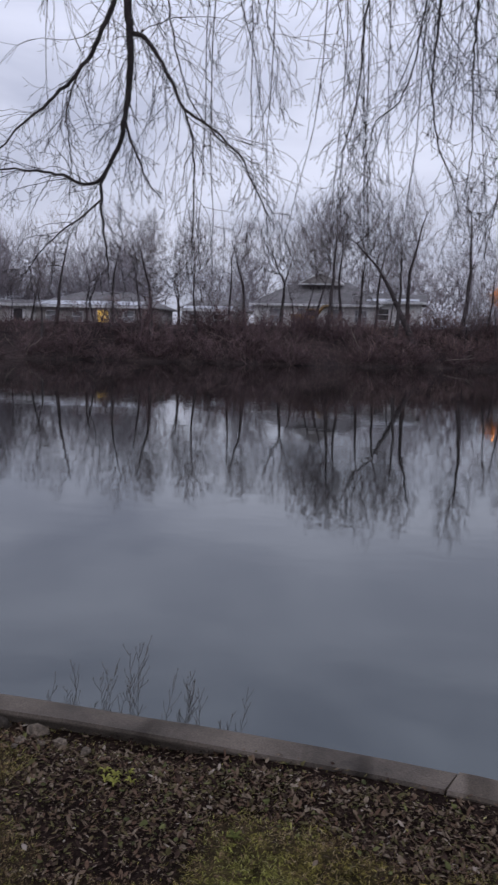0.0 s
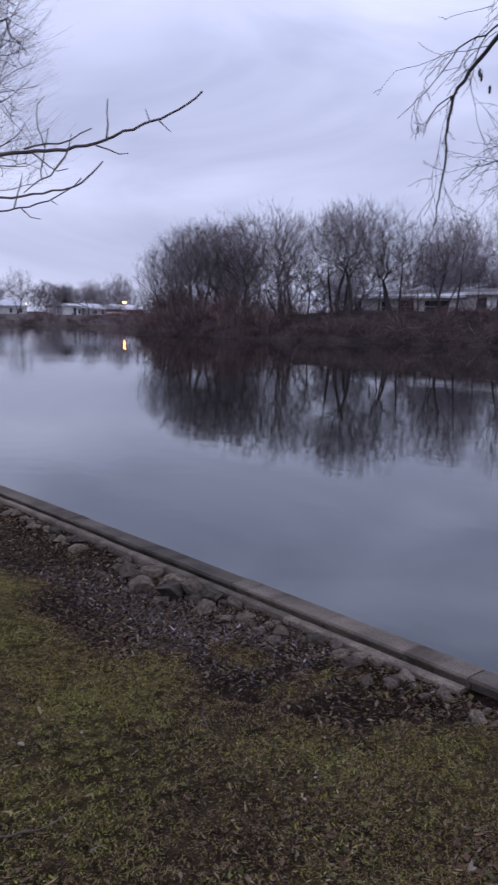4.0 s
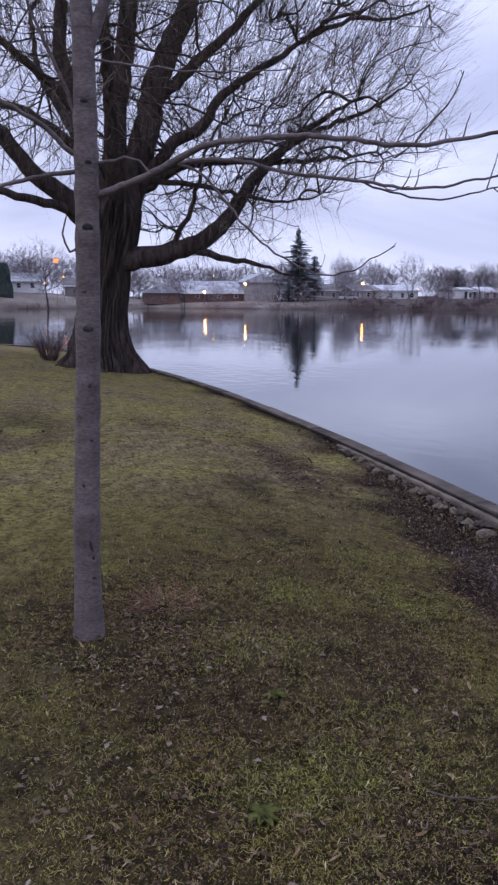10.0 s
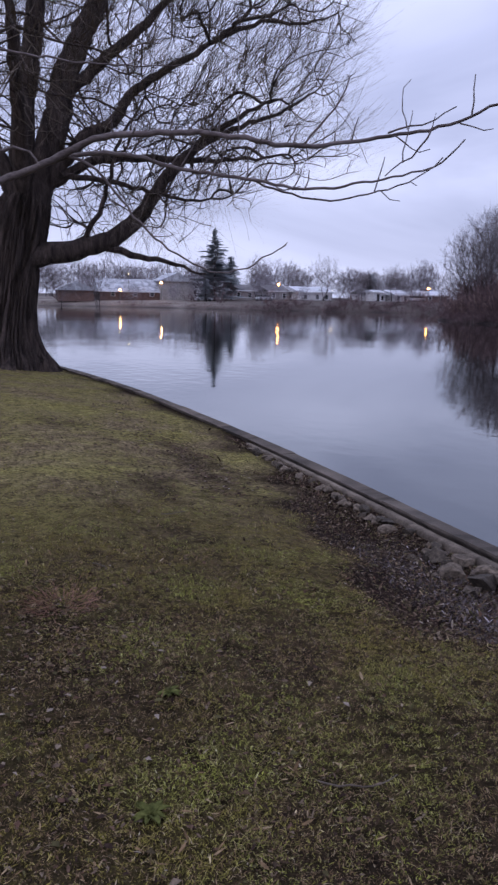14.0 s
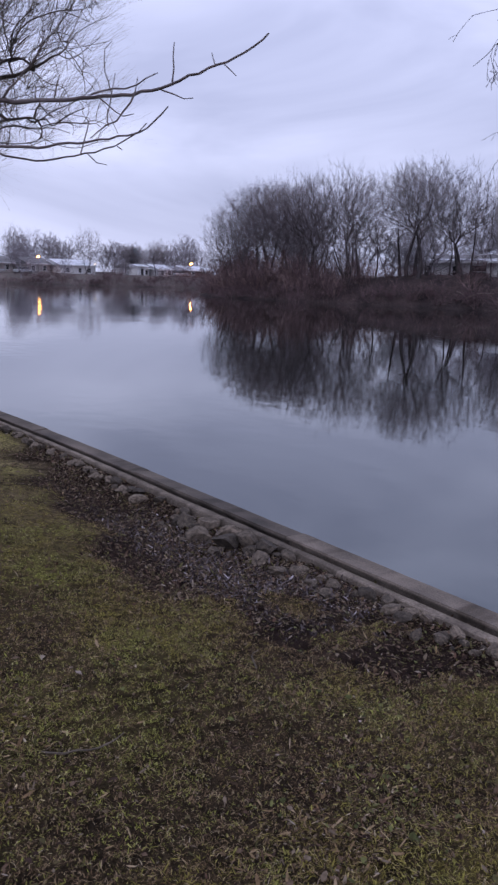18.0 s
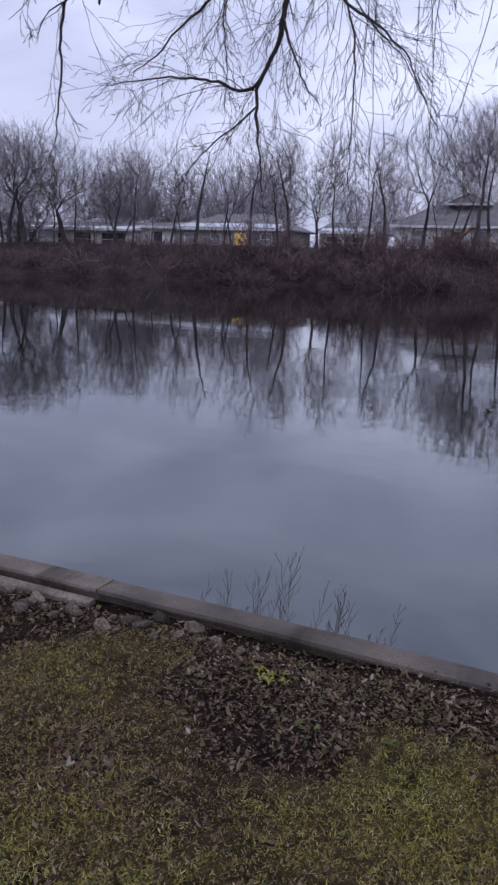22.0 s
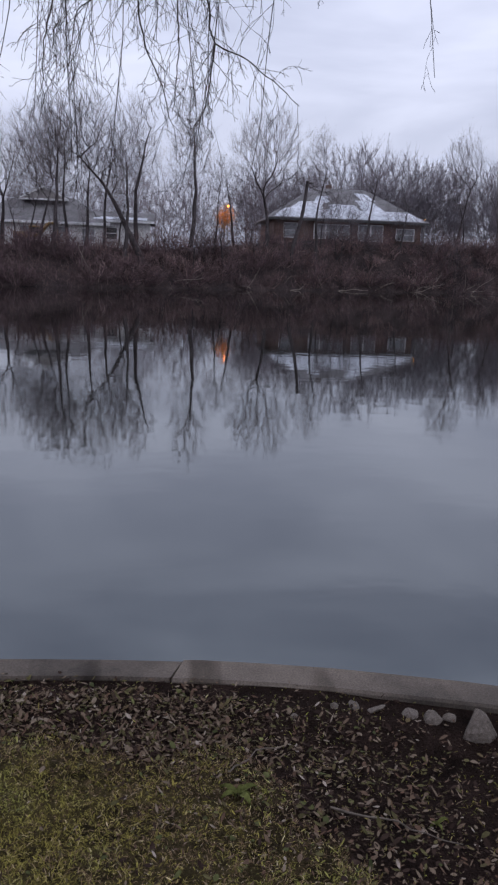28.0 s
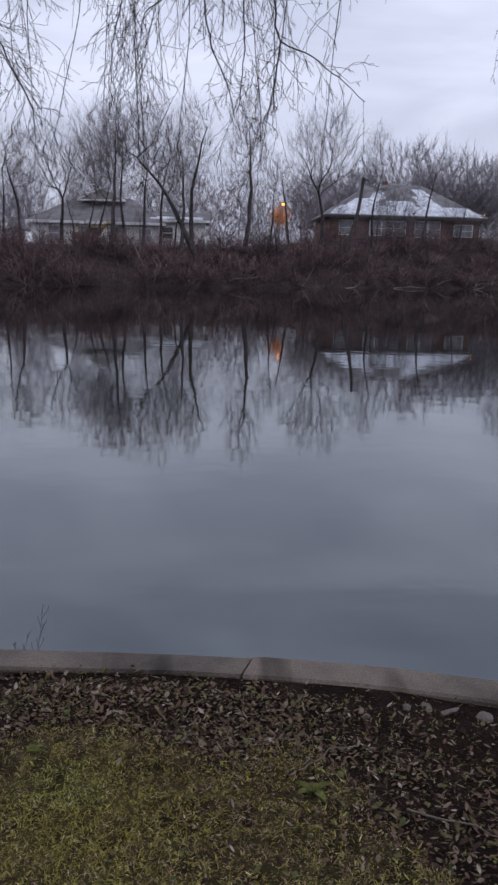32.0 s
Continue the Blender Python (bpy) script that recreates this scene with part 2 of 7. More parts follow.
M_WILLOW = mottled("willow_bark", (0.020, 0.015, 0.014), (0.125, 0.092, 0.080), 3.4, 16.0, 0.95, 1.0, 0.08, (2.2, 2.2, 0.35))
M_TWIG = mottled("willow_twig", (0.075, 0.058, 0.048), (0.175, 0.138, 0.106), 0.5, 6.0, 0.9, 0, 0.01)
M_SAPLING = mottled("smooth_grey_bark", (0.085, 0.066, 0.063), (0.185, 0.150, 0.146), 5.0, 45.0, 0.85, 0.45, 0.006, (1, 1, 2.6))
M_BOUGH = mottled("dark_bark", (0.020, 0.017, 0.018), (0.060, 0.050, 0.048), 6.0, 50.0, 0.9, 0.5, 0.006)
M_FAR_BARK = mottled("grey_bark", (0.036, 0.030, 0.031), (0.098, 0.082, 0.082), 0.6, 5.0, 0.95, 0.4, 0.05)
M_DRIFT = mottled("weathered_driftwood", (0.17, 0.140, 0.12), (0.34, 0.285, 0.245), 0.8, 6.0, 0.9, 0.3, 0.02)
M_STICK = mottled("brown_stick", (0.070, 0.055, 0.044), (0.150, 0.122, 0.098), 8.0, 40.0, 0.9, 0.3, 0.01)
M_STALK = mottled("dry_stalk", (0.075, 0.066, 0.056), (0.130, 0.112, 0.094), 8.0, 40.0, 0.9, 0)
# next two twig tones are paled: the haze of distance is put into the colour
M_HAZE_TWIG = mottled("haze_paled_twigs", (0.205, 0.185, 0.205), (0.32, 0.292, 0.318), 0.2, 2.0, 0.95, 0)
M_SHORE_HAZE_TWIG = mottled("hazy_shore_twigs", (0.165, 0.145, 0.158), (0.262, 0.235, 0.250), 0.2, 2.0, 0.95, 0)
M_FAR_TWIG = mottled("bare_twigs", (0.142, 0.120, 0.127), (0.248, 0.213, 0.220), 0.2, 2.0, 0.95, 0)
M_BRUSH = varied("bank_brush", [(0.0, (0.082, 0.056, 0.060)), (0.5, (0.142, 0.098, 0.104)), (0.85, (0.200, 0.136, 0.134)), (0.98, (0.240, 0.180, 0.165)), (1.0, (0.32, 0.26, 0.22))], 0.95, 0.05)
M_RED_BRUSH = varied("reddish_brush", [(0.0, (0.115, 0.076, 0.076)), (0.5, (0.210, 0.142, 0.138)), (0.9, (0.30, 0.212, 0.200)), (1.0, (0.42, 0.33, 0.29))], 0.95, 0.05)
M_LEAF = varied("fallen_leaves", [(0.0, (0.024, 0.015, 0.012)), (0.28, (0.052, 0.034, 0.026)), (0.38, (0.076, 0.068, 0.030)), (0.47, (0.098, 0.086, 0.038)), (0.56, (0.098, 0.057, 0.039)), (0.80, (0.128, 0.092, 0.064)), (0.96, (0.180, 0.140, 0.102)), (1.0, (0.30, 0.25, 0.21))], 0.95, 0.05)
M_PALE_LEAF = varied("pale_willow_leaves", [(0.0, (0.022, 0.016, 0.015)), (0.5, (0.055, 0.042, 0.041)), (0.84, (0.105, 0.086, 0.086)), (0.96, (0.22, 0.19, 0.20)), (1.0, (0.40, 0.36, 0.38))], 0.9, 0.12)
M_BLADE = varied("grass_blades", [(0.0, (0.064, 0.052, 0.022)), (0.25, (0.126, 0.114, 0.040)), (0.55, (0.204, 0.196, 0.056)), (0.85, (0.285, 0.274, 0.078)), (0.97, (0.39, 0.345, 0.18)), (1.0, (0.50, 0.44, 0.31))], 0.95, 0.03, 2.2)
M_DEAD_BLADE = varied("dead_grass_blades", [(0.0, (0.046, 0.031, 0.020)), (0.35, (0.125, 0.080, 0.044)), (0.7, (0.225, 0.152, 0.084)), (0.95, (0.32, 0.238, 0.145)), (1.0, (0.40, 0.33, 0.24))], 0.95, 0.03)
M_CLOVER = varied("green_weed_leaves", [(0.0, (0.040, 0.046, 0.018)), (0.6, (0.090, 0.094, 0.034)), (1.0, (0.150, 0.150, 0.055))], 0.85, 0.1)
M_WEED = mottled("green_weed", (0.070, 0.078, 0.024), (0.135, 0.142, 0.042), 12.0, 60.0, 0.85, 0.3, 0.004, spec=0.06)
M_YELLOW_WEED = mottled("yellow_green_weed", (0.18, 0.18, 0.035), (0.30, 0.29, 0.06), 12.0, 60.0, 0.7, 0.3, 0.004)
# needles lighter than real foliage, with distance haze mixed into their colour
M_HAZE_SPRUCE = varied("haze_paled_needles", [(0.0, (0.14, 0.155, 0.165)), (1.0, (0.28, 0.30, 0.315))], 0.9)
M_TAUPE = mottled("taupe_siding", (0.17, 0.145, 0.130), (0.26, 0.225, 0.205), 0.8, 5.0, 0.75, 0.2, 0.01)
M_OLD_SNOW = mottled("half_melted_snow", (0.20, 0.20, 0.215), (0.56, 0.58, 0.62), 0.9, 4.0, 0.85, 0.3, 0.03)
M_SIDING = mottled("pale_siding", (0.58, 0.57, 0.57), (0.74, 0.73, 0.73), 0.8, 5.0, 0.7, 0.2, 0.01)
M_GREY_SIDING = mottled("grey_siding", (0.28, 0.26, 0.25), (0.40, 0.38, 0.37), 0.8, 5.0, 0.7, 0.2, 0.01)
M_BRICK = mottled("brown_brick", (0.10, 0.062, 0.052), (0.19, 0.125, 0.105), 1.0, 7.0, 0.85, 0.3, 0.01)
M_TRIM = mottled("white_trim", (0.62, 0.62, 0.63), (0.80, 0.80, 0.82), 1.0, 6.0, 0.6, 0.1, 0.01)
M_SHINGLE = mottled("grey_shingle", (0.105, 0.10, 0.10), (0.21, 0.20, 0.205), 0.8, 6.0, 0.9, 0.4, 0.03)
M_SNOW = mottled("thin_snow", (0.42, 0.44, 0.48), (0.66, 0.68, 0.72), 0.6, 3.0, 0.8, 0.3, 0.03)
M_GLASS_DARK = mottled("dark_window_glass", (0.014, 0.015, 0.018), (0.035, 0.037, 0.042), 0.5, 3.0, 0.12, 0, 0.01, spec=0.5)
M_CURTAIN = mottled("pale_blind", (0.20, 0.205, 0.22), (0.30, 0.305, 0.33), 0.6, 3.0, 0.5, 0, 0.01)
M_LIT = glowing("lit_window", (1.0, 0.64, 0.14), 0.42)
M_DOOR = mottled("dark_door", (0.030, 0.030, 0.034), (0.055, 0.053, 0.056), 0.8, 6.0, 0.6, 0.2, 0.01)
M_YELLOW = mottled("yellow_paint", (0.20, 0.12, 0.035), (0.30, 0.18, 0.055), 0.9, 6.0, 0.55, 0.2, 0.01)
M_STEEL = mottled("dull_steel", (0.04, 0.04, 0.042), (0.09, 0.088, 0.086), 1.5, 9.0, 0.6, 0.2, 0.01)
M_POLE = mottled("grey_pole", (0.16, 0.15, 0.14), (0.25, 0.24, 0.23), 1.5, 9.0, 0.7, 0.2, 0.01)
M_LAMP_WHITE = glowing("white_lamp", (1.0, 0.40, 0.10), 50.0)
M_LAMP_ORANGE = glowing("sodium_lamp", (1.0, 0.27, 0.035), 66.0)
M_LAMP_GLOW = glowing("orange_street_lamp", (1.0, 0.17, 0.04), 3.0)
M_LAMP_DIM = glowing("half_hidden_lamp", (1.0, 0.36, 0.06), 3.5)
M_DRY_LEAF = varied("clinging_leaves", [(0.0, (0.16, 0.075, 0.026)), (1.0, (0.34, 0.17, 0.055))], 0.8)
leaf_tree = M_DRY_LEAF.node_tree
thin_, both = leaf_tree.nodes.new("ShaderNodeBsdfTranslucent"), leaf_tree.nodes.new("ShaderNodeMixShader")
thin_.inputs["Color"].default_value = (0.55, 0.30, 0.10, 1)
leaf_tree.links.new(leaf_tree.nodes["Principled BSDF"].outputs["BSDF"], both.inputs[1])
leaf_tree.links.new(thin_.outputs["BSDF"], both.inputs[2])
leaf_tree.links.new(both.outputs["Shader"], leaf_tree.nodes["Material Output"].inputs["Surface"])
M_CAR = mottled("silver_car_paint", (0.42, 0.43, 0.45), (0.52, 0.53, 0.55), 1.0, 6.0, 0.3, 0, 0.01, spec=0.5)


# ---- building blocks ----
def link_mesh(name, verts, faces, mat, parent=None, label="", smooth=False):
    me = bpy.data.meshes.new(name)
    me.from_pydata([tuple(v) for v in verts], [], faces)
    me.materials.append(mat)
    if smooth:
        me.polygons.foreach_set("use_smooth", [True] * len(me.polygons))
    me.update()
    ob = new(name, me)
    if parent:
        ob.parent = parent
    if label:
        ob["label"] = label
    return ob


def array_mesh(name, co, idx, sides, mat, parent=None, label="", smooth=False):
    """A mesh from arrays: co (n, 3), idx (f, sides)."""
    me = bpy.data.meshes.new(name)
    me.vertices.add(len(co))
    me.vertices.foreach_set("co", np.asarray(co, np.float32).ravel())
    me.loops.add(len(idx) * sides)
    me.loops.foreach_set("vertex_index", np.asarray(idx, np.int32).ravel())
    me.polygons.add(len(idx))
    me.polygons.foreach_set("loop_start", np.arange(0, len(idx) * sides, sides, dtype=np.int32))
    me.polygons.foreach_set("use_smooth", np.full(len(idx), smooth))
    me.materials.append(mat)
    me.update(calc_edges=True)
    me.validate()
    ob = new(name, me)
    if parent:
        ob.parent = parent
    if label:
        ob["label"] = label
    return ob


def part(name, bm, mat, parent=None, label="", smooth=False):
    me = bpy.data.meshes.new(name)
    bm.normal_update()
    bm.to_mesh(me)
    bm.free()
    me.materials.append(mat)
    if smooth:
        me.polygons.foreach_set("use_smooth", [True] * len(me.polygons))
    ob = new(name, me)
    if parent:
        ob.parent = parent
    if label:
        ob["label"] = label
    return ob


def box_bm(x0, x1, y0, y1, z0, z1, bevel=0.0):
    bm = bmesh.new()
    bmesh.ops.create_cube(bm, size=1, matrix=Matrix.Translation(((x0 + x1) / 2, (y0 + y1) / 2, (z0 + z1) / 2)) @ Matrix.Diagonal((x1 - x0, y1 - y0, z1 - z0, 1)))
    if bevel:
        bmesh.ops.bevel(bm, geom=bm.edges[:], offset=bevel, segments=2, affect="EDGES", profile=0.5)
    return bm


def rod_bm(a, b, r, r2=None, sides=8):
    a, b = Vector(a), Vector(b)
    bm = bmesh.new()
    m = Matrix.Translation((a + b) / 2) @ (b - a).to_track_quat("Z", "Y").to_matrix().to_4x4()
    bmesh.ops.create_cone(bm, cap_ends=True, segments=sides, radius1=r, radius2=r if r2 is None else r2, depth=(b - a).length, matrix=m)
    return bm


def ball_bm(c, r, sub=2):
    bm = bmesh.new()
    bmesh.ops.create_icosphere(bm, subdivisions=sub, radius=r, matrix=Matrix.Translation(c))
    return bm


def thing(name, x, y, z, label, category, group="", kind="", turn=0.0):
    ob = new(name)
    ob.matrix_basis = pose(x, y, z, 0, 0, turn)
    return tagged(ob, label, category, group, kind)


def smooth_line(points, step):
    """A Catmull-Rom line through the points, resampled at even steps."""
    p = np.array(points, float)
    p = np.vstack([2 * p[0] - p[1], p, 2 * p[-1] - p[-2]])
    out = []
    for i in range(1, len(p) - 2):
        n = max(2, int(np.linalg.norm(p[i + 1] - p[i]) / step * 2))
        t = np.linspace(0, 1, n, endpoint=False)[:, None]
        out.append(0.5 * (2 * p[i] + (p[i + 1] - p[i - 1]) * t + (2 * p[i - 1] - 5 * p[i] + 4 * p[i + 1] - p[i + 2]) * t ** 2 + (3 * p[i] - p[i - 1] - 3 * p[i + 1] + p[i + 2]) * t ** 3))
    out = np.vstack(out + [p[-2][None]])
    d = np.concatenate([[0], np.cumsum(np.linalg.norm(np.diff(out, axis=0), axis=1))])
    u = np.linspace(0, d[-1], max(2, int(d[-1] / step) + 1))
    return np.stack([np.interp(u, d, out[:, k]) for k in range(out.shape[1])], 1)


def tubes(branches, least=3):
    """Vertices and quads of tapered tubes; each branch is (points, radii, sides)."""
    co, quads, base = [], [], 0
    for pts, rad, sides in branches:
        n = len(pts)
        tan = np.gradient(pts, axis=0)
        tan /= np.linalg.norm(tan, axis=1)[:, None] + 1e-9
        ref = np.array([0.31, 0.17, 0.93]) if abs(tan[:, 2]).mean() < 0.8 else np.array([0.94, 0.3, 0.1])
        u = np.cross(tan, ref)
        u /= np.linalg.norm(u, axis=1)[:, None] + 1e-9
        v = np.cross(tan, u)
        a = np.arange(sides) * 2 * np.pi / sides
        ring = pts[:, None] + rad[:, None, None] * (np.cos(a)[None, :, None] * u[:, None] + np.sin(a)[None, :, None] * v[:, None])
        co.append(ring.reshape(-1, 3))
        i = np.arange(n - 1)[:, None] * sides + np.arange(sides)[None]
        j = np.arange(n - 1)[:, None] * sides + (np.arange(sides)[None] + 1) % sides
        if sides == 2:
            i, j = i[:, :1], j[:, :1]
        quads.append((base + np.stack([i, j, j + sides, i + sides], -1)).reshape(-1, 4))
        base += n * sides
    return np.vstack(co), np.vstack(quads)


def unit(v):
    return v / (np.linalg.norm(v) + 1e-9)


def spread(rng, tan, angle):
    """A direction at that angle to tan, any way round."""
    r = rng.normal(size=3)
    side = unit(r - tan * np.dot(r, tan))
    return unit(tan * math.cos(angle) + side * math.sin(angle))


def shoot(rng, start, way, length, n, lift, wander):
    """A wandering line; lift bends it up or, below zero, down."""
    pts, p, d, step = [start], np.array(start, float), unit(np.array(way, float)), length / (n - 1)
    for _ in range(n - 1):
        d = unit(d + rng.normal(size=3) * wander + np.array([0, 0, lift]) / (n - 1))
        p = p + d * step
        pts.append(p)
    return np.array(pts)


def sprout(rng, out, pts, r0, level, plan):
    """Side branches of a branch, and theirs. plan: for each level (count, first, length share, angle, lift, wander, points, sides, thinning)."""
    if level >= len(plan):
        return
    count, first, share, angle, lift, wander, n, sides, thin = plan[level]
    seg = np.linalg.norm(np.diff(pts, axis=0), axis=1)
    whole = seg.sum()
    d = np.concatenate([[0], np.cumsum(seg)]) / whole
    count = max(1, int(count * (0.75 + 0.5 * rng.random())))
    for k in range(count):
        t = first + (1 - first) * (k + rng.random()) / count
        at = np.array([np.interp(t, d, pts[:, a]) for a in range(3)])
        i = min(np.searchsorted(d, t), len(pts) - 1)
        tan = unit(pts[i] - pts[i - 1]) if i else unit(pts[1] - pts[0])
        length = whole * share * (0.55 + 0.7 * rng.random()) * (1.12 - 0.6 * t)
        r = max(r0 * (1 - 0.75 * t) * thin, 0.0016)
        line = shoot(rng, at, spread(rng, tan, angle * (0.7 + 0.6 * rng.random())), length, n, lift, wander)
        out.append((line, np.linspace(r, max(r * 0.35, 0.0012), n), sides, level))
        sprout(rng, out, line, r, level + 1, plan)


def tree_parts(ob, branches, split, bark, twig, wood="trunk", fine="crown"):
    """Puts branches below the level split into the trunk, the rest into the crown."""
    for name, mat, pick in ((wood, bark, [b[:3] for b in branches if b[3] < split]), (fine, twig, [b[:3] for b in branches if b[3] >= split])):
        if pick:
            co, quads = tubes(pick)
            array_mesh(name, co, quads, 4, mat, ob, smooth=True)


def grow(rng, skeleton, points, balance=0.4, jag=0.08, tip=0.008, power=0.42, along=1.0):
    """A branching net from skeleton lines out to the points, nearest first; balance favours short ways to the root, along tells how much a way on the skeleton counts.
    Returns chains (points, radii) and the tips with the way that they head."""
    pos, par, path = [], [], []
    for line in skeleton:
        for k, p in enumerate(line):
            pos.append(p)
            par.append(-1 if k == 0 else len(pos) - 2)
            path.append(0.0 if k == 0 else path[-1] + along * float(np.linalg.norm(p - line[k - 1])))
    first = len(pos)
    n = len(points)
    best, who = np.full(n, 1e9), np.zeros(n, int)
    for k in range(first):
        cost = np.linalg.norm(points - pos[k], axis=1) + balance * path[k]
        hit = cost < best
        best[hit], who[hit] = cost[hit], k
    left = np.ones(n, bool)
    for _ in range(n):
        i = int(np.argmin(best))
        p, q = points[i], pos[who[i]]
        d = float(np.linalg.norm(p - q))
        bend = rng.normal(size=3) * jag * d
        pos += [q * 0.5 + p * 0.5 + bend, p]
        par += [int(who[i]), len(pos) - 2]
        path += [path[who[i]] + d * 0.5, path[who[i]] + d]
        left[i], best[i] = False, 1e9
        cost = np.linalg.norm(points - p, axis=1) + balance * path[-1]
        hit = (cost < best) & left
        best[hit], who[hit] = cost[hit], len(pos) - 1
    total = len(pos)
    kids, weight = [[] for _ in range(total)], np.zeros(total)
    for i in range(total - 1, first - 1, -1):
        weight[i] = max(weight[i], 1.0)
        weight[par[i]] += weight[i]
        kids[par[i]].append(i)
    for _ in range(3):
        old = list(pos)
        for i in range(first, total):
            if kids[i]:
                heavy = max(kids[i], key=lambda c: weight[c])
                pos[i] = 0.5 * old[i] + 0.25 * (old[par[i]] + old[heavy])
    chains, tips = [], []
    heads = [(i, k) for i in range(first) for k in kids[i]]
    while heads:
        root, i = heads.pop()
        ids = [root, i]
        while kids[ids[-1]]:
            rest = sorted(kids[ids[-1]], key=lambda c: -weight[c])
            heads += [(ids[-1], c) for c in rest[1:]]
            ids.append(rest[0])
        pts = np.array([pos[k] for k in ids])
        rad = tip * np.maximum(weight[ids], 1.0) ** power
        rad[0] = rad[1]
        chains.append((pts, rad))
        tips += [(pos[k], unit(pos[k] - pos[par[k]])) for k in ids[1:]]
    return chains, tips


def wisps(rng, tips, each, length, out_from, outward, up, stray, n=3, r0=0.006):
    """Fine twigs that leave the tips of a net, as flat ribbons."""
    res = []
    for p, way in tips:
        away = unit(p - out_from)
        for _ in range(int(each + rng.random())):
            d = unit(way * 0.6 + away * outward + np.array([0, 0, up]) + rng.normal(size=3) * stray)
            res.append((shoot(rng, p, d, length * (0.45 + 0.9 * rng.random()), n, up * 0.4, 0.10), np.linspace(r0, r0 * 0.5, n), 2))
    return res


# ---- shorelines ----
KERB = smooth_line([(16, -5.5), (9, -0.6), (5, 1.45), (2.6, 2.62), (1.35, 3.07), (0.25, 3.29), (-1.0, 3.37), (-2.3, 3.40), (-5.5, 3.44), (-8.4, 3.45), (-11.5, 3.35), (-15.9, 3.08), (-21.3, 2.32), (-26.5, 1.2), (-31.5, -0.4), (-36.5, -4.0), (-46, -12), (-70, -34), (-110, -80)], 0.1)
KERB_D = np.gradient(KERB, axis=0)
KERB_D /= np.linalg.norm(KERB_D, axis=1)[:, None]
INLAND = np.stack([-KERB_D[:, 1], KERB_D[:, 0]], 1)
CAP_Z, CAP_W, WATER_Z = -0.38, 0.185, -0.72
FAR_BANK = [(190, 150), (110, 122), (60, 99), (38, 91), (22, 86), (7, 76), (-3, 70), (-12, 65), (-22, 63), (-34, 59), (-46, 58), (-55, 54), (-65, 52), (-78, 54), (-82, 60), (-76, 78), (-84, 112)]
FAR_SHORE = [(-122, 116), (-128, 92), (-134, 72), (-146, 54), (-168, 38), (-178, 18), (-176, -4), (-168, -40), (-150, -100)]
LAKE = np.array([tuple(p) for p in KERB[::8] + INLAND[::8] * 0.12] + list(reversed(FAR_SHORE)) + list(reversed(FAR_BANK)) + [(190, -60), (40, -20)], float)


def lake_distance(x, y):
    """Metres from the lake's edge: below zero in the water."""
    p = np.stack([x, y], -1)
    best, inside = np.full(x.shape, 1e9), np.zeros(x.shape, bool)
    for a, b in zip(LAKE, np.roll(LAKE, -1, axis=0)):
        ab = b - a
        t = np.clip(((p - a) @ ab) / (ab @ ab + 1e-9), 0, 1)
        best = np.minimum(best, np.linalg.norm(p - a - t[..., None] * ab, axis=-1))
        cross = (a[1] > y) != (b[1] > y)
        inside ^= cross & (x < (b[0] - a[0]) * (y - a[1]) / (b[1] - a[1] + 1e-12) + a[0])
    return np.where(inside, -best, best)


def lawn_rise(s):
    """Height of the lawn s metres inland from the seawall."""
    return np.interp(s, [0, 0.25, 0.7, 1.1, 2.0, 2.9, 5, 40], [-0.425, -0.425, -0.405, -0.37, -0.25, -0.150, -0.115, 0.05])


def far_height(x, y, d):
    """Height of the land round the lake, d metres from its edge."""
    x, d = np.asarray(x, float), np.asarray(d, float)
    rise = np.interp(x, [-80, -62, -50, 0, 12, 20, 60], [1.0, 1.5, 2.3, 2.9, 4.2, 5.0, 5.0])
    bank = np.interp(d, [0, 0.8, 3.6, 5.2, 60], [-0.3, -0.05, 0.86, 1.0, 1.04]) * rise
    shore = np.interp(d, [0, 1.0, 6, 30, 200], [-0.75, -0.35, 0.5, 1.3, 2.5]) + np.interp(y, [-6, 18], [2.3, 0]) * np.interp(d, [3, 13], [0, 1])
    land = np.where(x > -100, bank, shore)
    near = np.asarray(y, float) < 20 - 0.35 * np.abs(x + 20) * 0
    far_left = x < -118
    land = np.where(near & ~far_left, lawn_rise(d) - 0.14, land)
    return np.where(d < 0, np.maximum(-0.8 + d * 0.35, -3.0), land)


def ground_z(x, y):
    d = float(lake_distance(np.array([x]), np.array([y]))[0])
    z = float(far_height(x, y, d))
    return z + (0.14 if y < 20 and x > -118 else 0.0)


# ---- ground, lawn, water, seawall ----
def axis(*spans):
    return np.unique(np.concatenate([np.arange(a, b, s) for a, b, s in spans]).round(3))


GX = axis((-2600, -400, 220), (-400, -220, 30), (-220, -100, 4), (-100, 70, 1.6), (70, 220, 10), (220, 2700, 250))
GY = axis((-2600, -200, 240), (-200, -40, 16), (-40, 44, 3), (44, 110, 1.6), (110, 240, 8), (240, 2700, 250))
gx, gy = np.meshgrid(GX, GY, indexing="ij")
gd = lake_distance(gx.ravel(), gy.ravel())
gz = far_height(gx.ravel(), gy.ravel(), gd)
wob = np.array([noise.fractal((x * 0.11, y * 0.11, 0.0), 1.0, 2.0, 3) for x, y in zip(gx.ravel(), gy.ravel())])
gz = gz + np.where((gy.ravel() > 20) | (gx.ravel() < -118), 0.22, 0.0) * wob * np.clip(gd / 3, 0, 1)
gi = np.arange(gx.size).reshape(gx.shape)
quads = np.stack([gi[:-1, :-1], gi[1:, :-1], gi[1:, 1:], gi[:-1, 1:]], -1).reshape(-1, 4)
